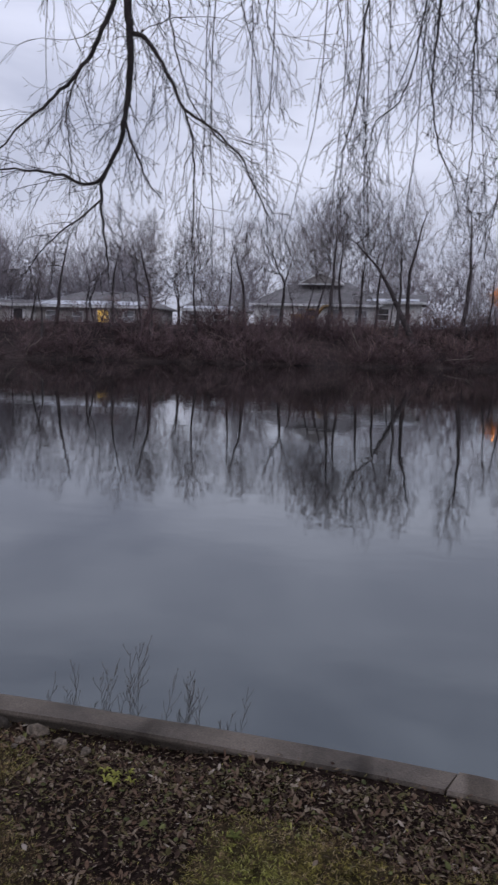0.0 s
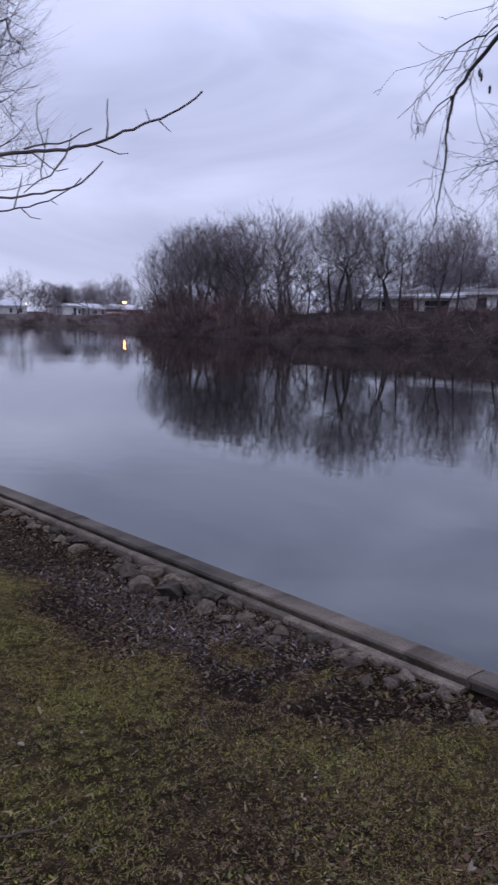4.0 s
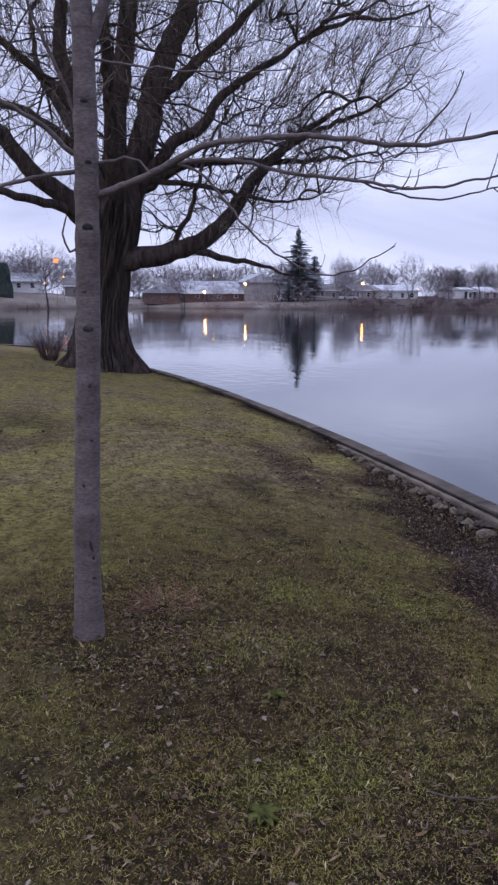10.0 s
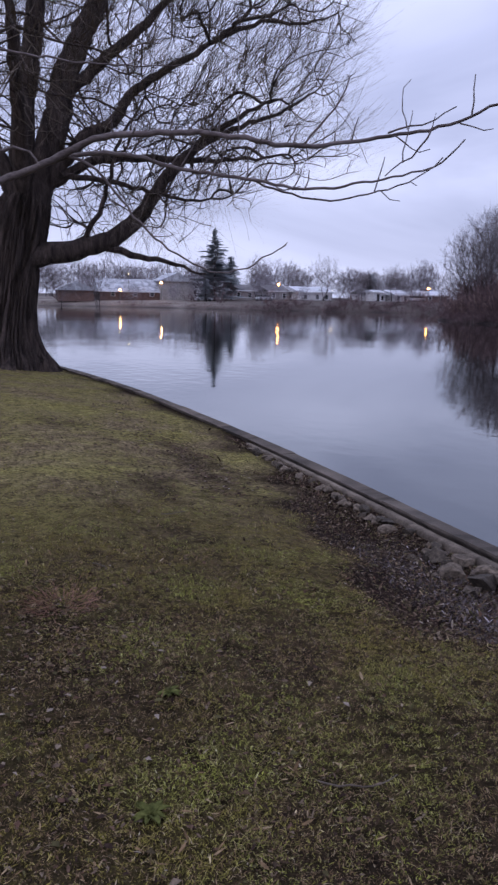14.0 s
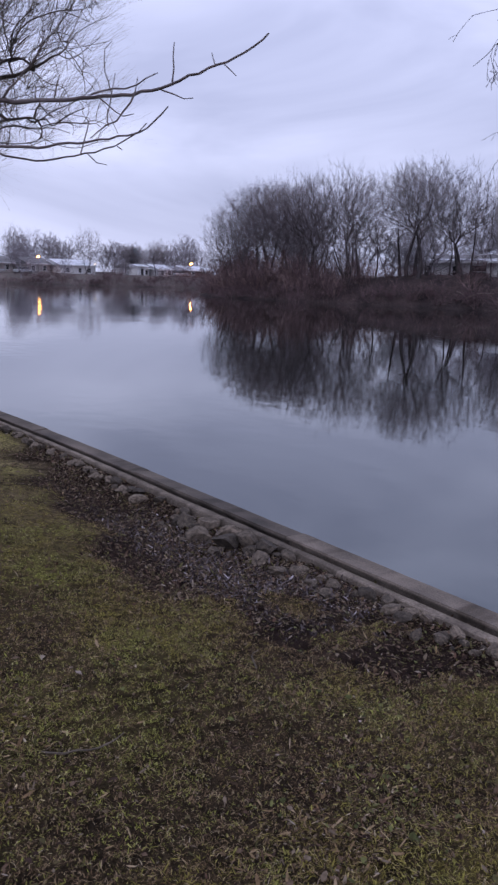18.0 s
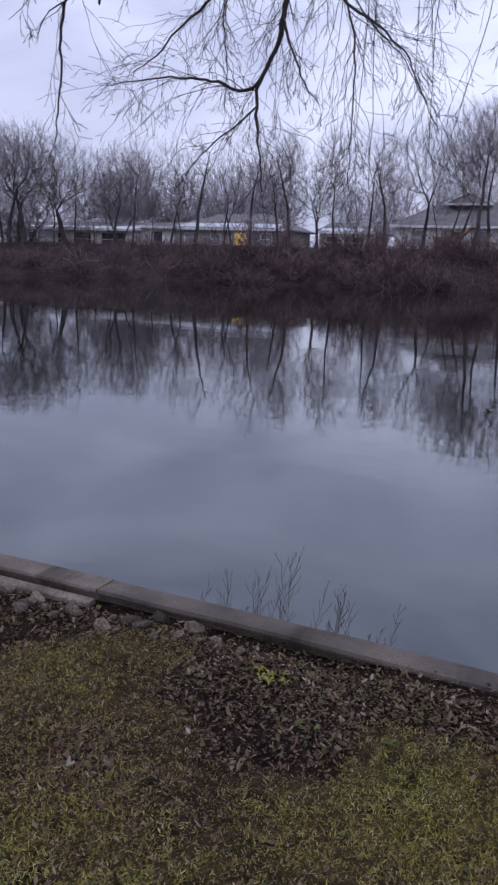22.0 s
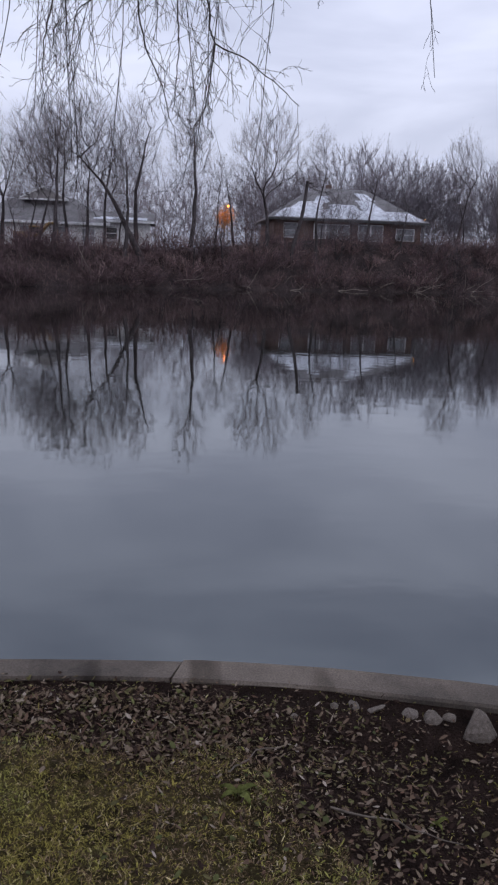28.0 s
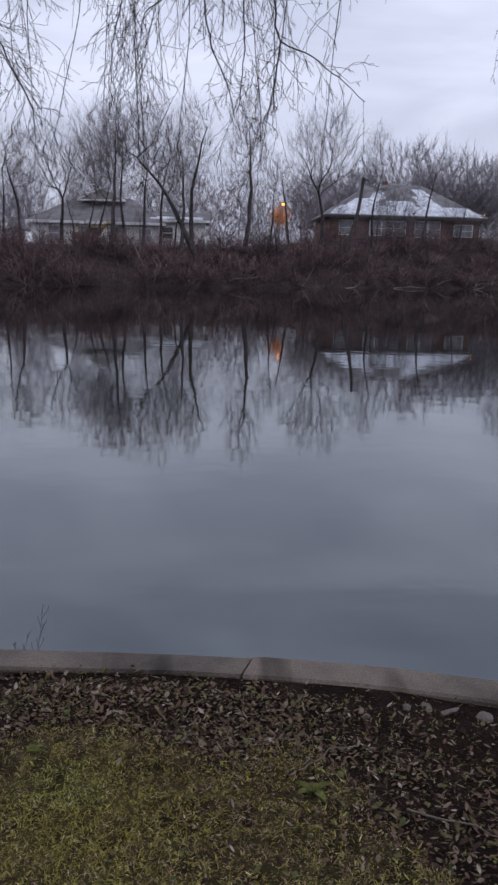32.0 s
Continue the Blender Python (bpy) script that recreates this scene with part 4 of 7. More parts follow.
co, quads = tubes([b[:3] for b in crown])
array_mesh("crown", co, quads, 4, M_SAPLING, sap, smooth=True)
for k, (z0, a, size) in enumerate(((0.17, -0.5, 0.9), (0.83, -0.25, 0.8), (1.26, -0.3, 0.6), (1.34, 0.05, 1.5), (1.50, 0.4, 0.8), (1.78, 0.05, 1.5), (2.05, -0.1, 1.0), (2.30, 0.15, 1.1))):
    at = np.array([np.interp(z0, stem[:, 2], stem[:, j]) for j in range(3)]) - ORIGIN
    rr = float(np.interp(z0, stem[:, 2], s_r))
    bm = bmesh.new()
    bmesh.ops.create_icosphere(bm, subdivisions=2, radius=1, matrix=Matrix.Translation(at + rr * 0.90 * np.array([math.cos(a), -math.sin(a), 0])) @ Euler((0, 0, -a)).to_matrix().to_4x4() @ Matrix.Diagonal((0.008 * size, 0.017 * size, 0.011 * size, 1)))
    for v in bm.verts:
        v.co.z -= 6.0 * (v.co.y - at[1] + rr * 0.9 * math.sin(a)) ** 2
    part("knot", bm, M_BOUGH, sap, "dark branch scar", True)


for z0, a, tall in ((0.33, 0.25, 0.035), (0.27, 0.45, 0.012), (0.62, -0.35, 0.012), (1.08, 0.1, 0.010)):
    at = np.array([np.interp(z0, stem[:, 2], stem[:, j]) for j in range(3)]) - ORIGIN
    bm = ball_bm((0, 0, 0), 1, 2)
    bmesh.ops.transform(bm, matrix=Matrix.Translation(at + float(np.interp(z0, stem[:, 2], s_r)) * 0.97 * np.array([math.cos(a), math.sin(a), 0])) @ Euler((0.25, 0, a)).to_matrix().to_4x4() @ Matrix.Diagonal((0.004, 0.007, tall, 1)), verts=bm.verts)
    part("scar", bm, M_BOUGH, sap, "dark slit in the bark", True)


# ---- the old willow on the point ----
willow = thing("willow_tree", -20.6, 1.0, -0.35, "huge old bare willow with a furrowed trunk by the water", "tree")
WO = np.array([-20.6, 1.0, -0.35])
rng = np.random.default_rng(5)
butt = smooth_line([(-20.6, 0.93, -0.6), (-20.6, 0.95, 0.3), (-20.6, 1.0, 1.0), (-20.6, 1.16, 2.1), (-20.6, 1.34, 3.0), (-20.6, 1.52, 3.95)], 0.12)
b_r = np.interp(butt[:, 2], [-0.6, -0.25, 0.1, 0.6, 1.2, 2.2, 3.0, 3.6, 4.0], [1.15, 1.0, 0.80, 0.67, 0.61, 0.60, 0.68, 0.66, 0.45])
sides = 220
ang = np.arange(sides) * 2 * np.pi / sides
bark_co = []
for p, r in zip(butt, b_r):
    for a in ang:
        c, s_ = math.cos(a), math.sin(a)
        fur = noise.fractal((c * 3.2, s_ * 3.2, p[2] * 0.35), 1.0, 2.0, 4)
        ridge = abs(noise.noise((c * 9.0 + 0.5 * noise.noise((p[2] * 1.1, a, 3)), s_ * 9.0, p[2] * 0.60 + 9)))
        root = 0.28 * max(0, 1 - (p[2] + 0.4) / 1.3) * (0.5 + 0.5 * math.cos(5 * a + 0.6))
        bark_co.append(p + (r * (1 + 0.13 * fur - 0.30 * (0.20 - min(ridge, 0.20)) / 0.20) + root * r) * np.array([c * 0.9, s_, 0]) - WO)
bi = np.arange(len(butt) - 1)[:, None] * sides + np.arange(sides)
bj = np.arange(len(butt) - 1)[:, None] * sides + (np.arange(sides) + 1) % sides
array_mesh("trunk", bark_co, np.stack([bi, bj, bj + sides, bi + sides], -1).reshape(-1, 4), 4, M_WILLOW, willow, "furrowed trunk flaring into roots", True)
W_LIMBS = [
    ([(-20.6, 1.21, 3.0), (-20.5, 0.58, 3.44), (-20.4, 0.18, 3.97), (-20.3, -0.48, 4.41), (-20.2, -1.10, 5.16), (-20.0, -1.72, 5.71), (-19.8, -2.9, 6.5), (-19.5, -4.6, 7.6)], 0.27, 0.06),
    ([(-20.7, 1.1, 4.3), (-21.0, 0.9, 4.87), (-21.2, 0.11, 5.55), (-21.5, -0.67, 6.08), (-21.8, -1.69, 6.34), (-22.2, -3.4, 6.7)], 0.17, 0.04),
    ([(-20.6, 0.72, 5.5), (-20.4, 0.46, 6.02), (-20.1, -0.5, 6.79), (-19.8, -1.25, 7.36), (-19.6, -1.6, 7.88), (-19.3, -2.3, 9.2)], 0.13, 0.04),
    ([(-20.6, 1.36, 3.7), (-20.9, 0.80, 4.99), (-21.1, 0.55, 6.54), (-21.2, 0.25, 7.4), (-21.4, 0.34, 8.41), (-21.6, 0.3, 10.8), (-21.6, 0.2, 12.6)], 0.25, 0.04),
    ([(-20.6, 1.51, 3.7), (-20.6, 1.47, 5.29), (-20.6, 1.56, 6.22), (-20.5, 1.72, 7.26), (-20.4, 1.88, 8.54), (-20.3, 2.02, 11.59), (-20.2, 2.1, 13.4)], 0.32, 0.05),
    ([(-20.6, 1.65, 3.6), (-20.6, 2.32, 5.87), (-20.6, 2.62, 6.94), (-20.7, 3.06, 7.88), (-20.8, 3.41, 8.68), (-21.0, 4.34, 11.27), (-21.1, 4.8, 12.8)], 0.40, 0.05),
    ([(-20.5, 1.93, 4.03), (-20.3, 2.74, 5.08), (-20.1, 3.62, 5.74), (-20.0, 4.2, 6.51), (-19.8, 5.24, 7.18), (-19.6, 6.29, 7.86), (-19.5, 6.88, 8.5)], 0.19, 0.03),
    ([(-20.5, 1.95, 4.05), (-20.3, 3.03, 4.69), (-20.2, 4.21, 4.88), (-20.1, 5.4, 4.9), (-20.0, 6.6, 5.0), (-19.9, 8.2, 5.2)], 0.14, 0.025),
    ([(-20.4, 1.55, 2.4), (-20.3, 2.71, 2.59), (-20.2, 3.53, 2.89), (-20.1, 4.21, 3.47), (-20.0, 4.82, 4.34), (-20.0, 5.27, 4.85), (-19.9, 6.18, 5.66), (-19.8, 7.6, 6.5)], 0.30, 0.03),
    ([(-20.2, 3.3, 2.70), (-20.0, 4.37, 2.44), (-19.9, 4.99, 2.33), (-19.8, 5.94, 2.05)], 0.11, 0.02),
    ([(-20.8, 1.3, 3.9), (-21.8, 0.9, 5.0), (-23.2, 0.4, 6.4), (-24.4, -0.2, 7.8), (-25.2, -0.4, 9.5)], 0.24, 0.04),
    ([(-20.4, 1.4, 3.8), (-19.4, 1.3, 5.4), (-18.4, 1.1, 7.2), (-17.6, 0.9, 9.3)], 0.22, 0.04),
    ([(-20.0, 5.2, 4.9), (-19.8, 6.4, 5.6), (-19.6, 7.8, 6.2), (-19.5, 8.9, 6.9)], 0.09, 0.02),
    ([(-19.7, 6.0, 7.7), (-19.5, 7.2, 8.2), (-19.4, 8.3, 8.3), (-19.3, 9.2, 8.6)], 0.07, 0.02),
    ([(-20.4, 2.6, 2.55), (-20.1, 3.1, 3.3), (-20.0, 3.4, 4.2), (-19.9, 3.7, 5.2), (-19.8, 4.3, 6.2)], 0.08, 0.02),
    ([(-20.3, 2.3, 4.35), (-20.0, 3.4, 4.25), (-19.8, 4.6, 4.0), (-19.7, 5.7, 3.9), (-19.6, 6.6, 4.1)], 0.08, 0.02),
    ([(-20.6, 0.9, 3.4), (-20.2, -0.1, 3.7), (-19.9, -1.2, 3.9), (-19.7, -2.4, 4.4), (-19.5, -3.6, 5.3)], 0.14, 0.03),
    ([(-20.6, 2.5, 6.3), (-20.5, 3.3, 7.0), (-20.3, 4.4, 8.0), (-20.2, 5.6, 9.2), (-20.2, 6.6, 10.2)], 0.17, 0.03),
]
lines = []
for k, (pts, a, b) in enumerate(W_LIMBS):
    line = smooth_line(np.array(pts) - WO, 0.22)
    line[2:] += rng.normal(size=(len(line) - 2, 3)) * 0.024
    co, quads = tubes([(line, b + (a - b) * np.linspace(1, 0, len(line)) ** (0.75 if k in (3, 4, 5) else 1.0), 12)])
    array_mesh("limb", co, quads, 4, M_WILLOW, willow, smooth=True)
    lines.append(line[len(line) // 5:])
heart = np.array([-20.5, 1.9, 5.6]) - WO
cloud = []
while len(cloud) < 6800:
    d_ = unit(rng.normal(size=3))
    reach = 1.0 + 0.16 * noise.noise(Vector(d_) * 2.1) + 0.07 * noise.noise(Vector(d_) * 5.0)
    p = heart + d_ * np.array([6.4, 8.5, 7.8]) * reach * rng.random() ** 0.36
    off, z = abs(p[1] - heart[1]), p[2] + WO[2]
    floor_ = np.interp(off, [0, 1.2, 2.4, 4.2, 6.0, 8.5], [5.2, 3.0, 2.5, 3.7, 4.5, 4.9])
    if p[1] < heart[1] and z < 4.7:
        continue
    if z > floor_ and (z > 4.6 or off > 1.0 and rng.random() < 0.75):
        cloud.append(p)
chains, tips = grow(rng, lines, np.array(cloud), 0.42, 0.05, 0.0085, 0.46, -0.2)
co, quads = tubes([(p, np.minimum(r, 0.12), 6 if r[0] > 0.03 else 4) for p, r in chains if r[0] > 0.020])
array_mesh("inner_crown", co, quads, 4, M_WILLOW, willow, smooth=True)
co, quads = tubes([(p, r, 3) for p, r in chains if r[0] <= 0.020])
array_mesh("outer_crown", co, quads, 4, M_TWIG, willow, smooth=True)
tangle = np.stack([-20.3 + 0.8 * rng.normal(size=1100), 1.7 + 5.0 * rng.random(1100), 2.9 + 3.4 * rng.random(1100)], 1)
tangle = tangle[tangle[:, 2] > np.interp(tangle[:, 1], [1.7, 2.6, 4.0, 5.2, 6.7], [3.2, 2.9, 3.0, 3.6, 4.6])] - WO
inner, _ = grow(rng, [lines[k] for k in (6, 7, 8, 14, 15)], tangle, 0.45, 0.07, 0.010, 0.48, 0.3)
co, quads = tubes([(p, np.minimum(r, 0.08), 5 if r[0] > 0.03 else 3) for p, r in inner])
array_mesh("limb_tangle", co, quads, 4, M_WILLOW, willow, smooth=True)
shell = [(p, w) for p, w in tips if np.linalg.norm((p - heart) / np.array([6.4, 8.5, 7.8])) > 0.42]
co, quads = tubes(wisps(rng, shell, 2.9, 1.15, heart, 0.85, 0.34, 0.30, 4, 0.0044))
array_mesh("crown_fringe", co, quads, 4, M_TWIG, willow)


# ---- the tree that hangs over the bank ----
over = thing("overhanging_tree", 0.6, -4.6, -0.12, "tall tree with long drooping bare boughs over the bank", "tree")
OO = np.array([0.6, -4.6, -0.12])
rng = np.random.default_rng(8)
thick = [
    ([(0.6, -4.6, -0.5), (0.6, -4.55, 1.2), (0.5, -4.4, 3.2), (0.3, -4.2, 5.0), (0.1, -4.0, 6.5), (0.0, -3.9, 9.0)], 0.34, 0.14),
    ([(0.3, -4.2, 4.9), (-0.4, -2.0, 7.0), (-1.5, 1.0, 8.4), (-2.3, 4.0, 8.0), (-2.7, 6.0, 6.6), (-2.75, 6.6, 4.91), (-2.73, 6.6, 4.36), (-2.70, 6.6, 3.99), (-2.72, 6.62, 3.66), (-2.76, 6.62, 3.40), (-2.81, 6.6, 3.16), (-2.93, 6.6, 2.95), (-2.98, 6.6, 2.70), (-2.93, 6.6, 2.30), (-2.90, 6.6, 2.0)], 0.17, 0.004),
    ([(0.2, -4.1, 5.6), (0.6, -1.5, 7.6), (0.7, 2.0, 8.4), (0.4, 5.2, 7.2), (0.0, 6.6, 5.2), (-0.11, 6.9, 3.84), (-0.09, 6.9, 3.43), (-0.02, 6.9, 3.13), (0.10, 6.9, 2.88), (0.18, 6.9, 2.59)], 0.13, 0.003),
    ([(0.2, -4.1, 5.2), (-1.6, -1.8, 6.6), (-2.3, 1.2, 6.8), (-2.45, 3.6, 5.6), (-2.56, 4.7, 4.2), (-2.85, 4.88, 3.95), (-3.03, 4.9, 3.73), (-3.33, 4.9, 3.52), (-3.6, 4.9, 3.27), (-3.73, 4.9, 3.12), (-3.78, 4.9, 2.92), (-3.79, 4.9, 2.57), (-3.85, 4.9, 2.19)], 0.10, 0.003),
]
hang = [
    ([(-2.92, 6.6, 2.96), (-3.01, 6.6, 2.86), (-3.15, 6.6, 2.84), (-3.41, 6.6, 2.94), (-3.96, 6.6, 2.99), (-4.53, 6.6, 2.96)], 0.017, 0.003),
    ([(-2.98, 6.6, 2.70), (-3.20, 6.6, 2.53), (-3.46, 6.6, 2.36), (-3.76, 6.6, 2.04)], 0.010, 0.003),
    ([(-2.76, 6.6, 3.40), (-2.66, 6.6, 3.13), (-2.52, 6.6, 2.84), (-2.40, 6.6, 2.71)], 0.014, 0.004),
    ([(-2.74, 6.55, 4.75), (-2.86, 6.6, 4.38), (-3.02, 6.6, 4.07), (-3.20, 6.6, 3.80), (-3.49, 6.6, 3.57), (-3.78, 6.6, 3.37), (-3.99, 6.6, 3.18), (-4.25, 6.6, 3.05)], 0.028, 0.004),
    ([(-3.20, 6.6, 3.80), (-3.31, 6.6, 3.51), (-3.27, 6.6, 3.02), (-3.29, 6.6, 2.71)], 0.010, 0.003),
    ([(-2.71, 6.6, 4.11), (-2.54, 6.6, 4.04), (-2.34, 6.6, 3.72), (-2.20, 6.6, 3.46), (-1.91, 6.6, 3.26), (-1.65, 6.6, 2.99), (-1.44, 6.6, 2.56)], 0.020, 0.003),
    ([(-2.20, 6.6, 3.46), (-2.11, 6.6, 3.10), (-2.10, 6.6, 2.44), (-2.11, 6.6, 2.0)], 0.010, 0.003),
    ([(-2.3, 5.0, 7.5), (-1.6, 6.4, 5.4), (-1.50, 6.6, 4.48), (-1.48, 6.6, 4.13), (-1.39, 6.6, 3.82), (-1.40, 6.6, 3.51)], 0.016, 0.003),
    ([(0.2, 5.9, 6.4), (0.22, 6.8, 4.6), (0.21, 6.9, 3.85), (0.24, 6.9, 3.31), (0.23, 6.9, 2.97), (0.20, 6.9, 2.66)], 0.020, 0.003),
    ([(0.4, 5.2, 7.2), (0.5, 6.7, 4.9), (0.41, 6.9, 3.85), (0.48, 6.9, 3.48), (0.54, 6.9, 3.21), (0.77, 6.9, 3.11), (0.97, 6.9, 2.98), (1.26, 6.9, 2.77)], 0.028, 0.003),
    ([(0.54, 6.9, 3.21), (0.50, 6.9, 2.89), (0.44, 6.9, 2.58)], 0.009, 0.003),
    ([(0.1, 6.2, 5.9), (-0.6, 6.8, 4.6), (-0.72, 6.9, 3.75), (-0.77, 6.9, 3.41), (-0.84, 6.9, 3.12), (-0.86, 6.9, 2.64)], 0.018, 0.003),
    ([(-2.5, 5.2, 7.2), (-2.4, 6.7, 4.4), (-2.28, 6.9, 3.71), (-2.07, 6.9, 3.39), (-1.78, 6.9, 3.10), (-1.62, 6.9, 2.84), (-1.44, 6.9, 2.53)], 0.016, 0.003),
    ([(-3.29, 4.88, 3.54), (-3.5, 4.86, 3.47), (-3.71, 4.85, 3.40), (-3.89, 4.85, 3.21), (-4.2, 4.85, 3.03)], 0.007, 0.002),
    ([(-3.71, 4.9, 3.13), (-3.82, 4.88, 3.08), (-3.92, 4.88, 3.02), (-3.99, 4.88, 2.87)], 0.006, 0.002),
    ([(0.05, 6.5, 5.4), (-0.2, 6.85, 4.3), (-0.27, 6.9, 3.84), (-0.40, 6.9, 3.50), (-0.58, 6.9, 3.38), (-0.65, 6.9, 2.95)], 0.014, 0.003),
]
wood, twigs = [], []
for k, (pts, a, b) in enumerate(thick + hang):
    line = smooth_line(np.array(pts) - OO, 0.07)
    line[3:] += rng.normal(size=(len(line) - 3, 3)) * 0.006
    t = np.linspace(0, 1, len(line))
    if k in (1, 2, 3):
        z = line[:, 2] + OO[2]
        y = line[:, 1] + OO[1]
        end = {1: 0.041, 2: 0.017, 3: 0.010}[k]
        rad = np.interp(y, [-4.2, 3.0, 6.3], [a, a * 0.55, end])
        tail = np.clip((np.arange(len(line)) - (len(line) - 40)) / 40, 0, 1)
        rad = rad * (1 - tail) + b * tail
    else:
        rad = a + (b - a) * t
    wood.append((line, rad, 10 if k < 4 else 7, 0))
    if k:
        low = line[(line[:, 1] + OO[1] > 4.4) & (line[:, 2] + OO[2] < 5.6)]
        if len(low) > 4:
            size = len(low) * 0.07
            sprout(rng, twigs, low, 0.007, 1, [None, (int((8 + 8 * size) * (0.4 if k == 3 else 0.35 if k in (17, 18) else 1)), 0.02, min(0.46, 0.95 / size), 0.80, -0.75, 0.14, 10, 5, 0.7), (4, 0.15, 0.62, 0.62, -0.50, 0.15, 7, 4, 0.6), (2, 0.2, 0.55, 0.7, -0.3, 0.17, 4, 3, 0.7)])
for k, (x, n, z0, z1) in enumerate(((-1.15, 5, 4.6, 2.6), (-0.45, 5, 4.6, 2.4), (0.35, 5, 4.4, 2.5), (-2.0, 3, 4.7, 2.8), (0.9, 4, 4.7, 2.8), (-3.4, 2, 4.7, 3.1))):
    for j in range(n):
        sx, sy = x + 0.35 * rng.normal(), 6.7 + 0.35 * rng.normal()
        line = shoot(rng, np.array([sx, sy, 6.2]) - OO, (0.1 * rng.normal(), 0.1, -1), 6.2 - z1 + 0.5 * rng.normal(), 16, -0.4, 0.05)
        wood.append((line, np.linspace(0.008, 0.0025, 16), 5, 0))
        sprout(rng, twigs, line[4:], 0.005, 1, [None, (7, 0.05, 0.34, 0.50, -0.8, 0.11, 8, 4, 0.7), (3, 0.15, 0.55, 0.55, -0.5, 0.14, 5, 3, 0.6), (2, 0.2, 0.5, 0.7, -0.2, 0.17, 4, 3, 0.7)])
for k, b in enumerate(wood):
    co, quads = tubes([b[:3]])
    array_mesh("trunk" if k == 0 else "bough", co, quads, 4, M_BOUGH, over, smooth=True)
co, quads = tubes([(p, np.maximum(r, 0.0017), s) for p, r, s, l in twigs])
array_mesh("crown", co, quads, 4, M_BOUGH, over, smooth=True)
for x, y, z in ((-3.54, 4.9, 3.23), (-3.51, 4.88, 3.19), (-3.45, 4.9, 3.10)):
    bm = ball_bm((0, 0, 0), 1, 1)
    bmesh.ops.transform(bm, matrix=Matrix.Translation(np.array((x, y, z)) - OO) @ Matrix.Diagonal((0.012, 0.007, 0.034, 1)), verts=bm.verts)
    part("dry_leaf", bm, M_BOUGH, over, "shrivelled hanging leaf")


# ---- bare trees of the far bank ----
def bare_tree(seed, height, r0, wide, low, leader, stems=1, points=420, fuzz=2.0, lean=(0, 0), least=0.010, twig=M_FAR_TWIG, reach=0.09):
    """wide: the crown's radius; low: where it begins; leader: how far up the stem goes (shares of the height); reach: the length of the twigs."""
    r = np.random.default_rng(seed)
    ob = tagged(new("bare_tree"), "tall bare grey deciduous tree on the far bank", "tree", "bare trees on the far bank")
    stem_lines, br = [], []
    for k in range(stems):
        tilt = np.array([lean[0], lean[1], 1.0]) + (np.append(r.normal(size=2) * 0.30, 0) if stems > 1 else 0)
        line = shoot(r, np.array([0.3 * r.normal() * (stems > 1), 0.3 * r.normal() * (stems > 1), -0.4]), tilt, height * leader * (1 if stems == 1 else 0.75 + 0.3 * r.random()), 9, 0.15, 0.085)
        stem_lines.append(line)
        br.append((line, np.linspace(r0, r0 * (0.45 if leader < 0.45 else 0.14), 9) / (1 if stems == 1 else 1.5), 7, 0))
    mid, half = np.array([lean[0], lean[1], 1.0]) * (1 + low) / 2 * height, np.array([wide, wide, (1 - low) / 2]) * height
    cloud, lump = [], r.random() * 50
    while len(cloud) < points:
        d = unit(r.normal(size=3))
        p = d * (1 + 0.30 * noise.noise(Vector(d) * 1.8 + Vector((lump, 0, 0))) + 0.12 * noise.noise(Vector(d) * 4.5 + Vector((0, lump, 0)))) * r.random() ** 0.38
        if p[2] > -0.75 + 0.45 * math.hypot(p[0], p[1]) * r.random() or r.random() < 0.12:
            cloud.append(mid + p * half)
    chains, tips = grow(r, [ln[3:] for ln in stem_lines], np.array(cloud), 0.40, 0.07, least * 0.90, 0.47, 0.5)
    for p, q in chains:
        br.append((p, np.minimum(q, r0 * 0.55), 4 if q[0] > 0.03 else 3, 1 if q[0] > 0.019 else 2))
    br += [(*w, 2) for w in wisps(r, tips, fuzz, reach * height, mid - np.array([0, 0, half[2] * 0.3]), 0.8, 0.12, 0.55, 3, least * 0.55)]
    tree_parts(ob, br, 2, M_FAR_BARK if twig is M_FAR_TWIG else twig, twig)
    return ob


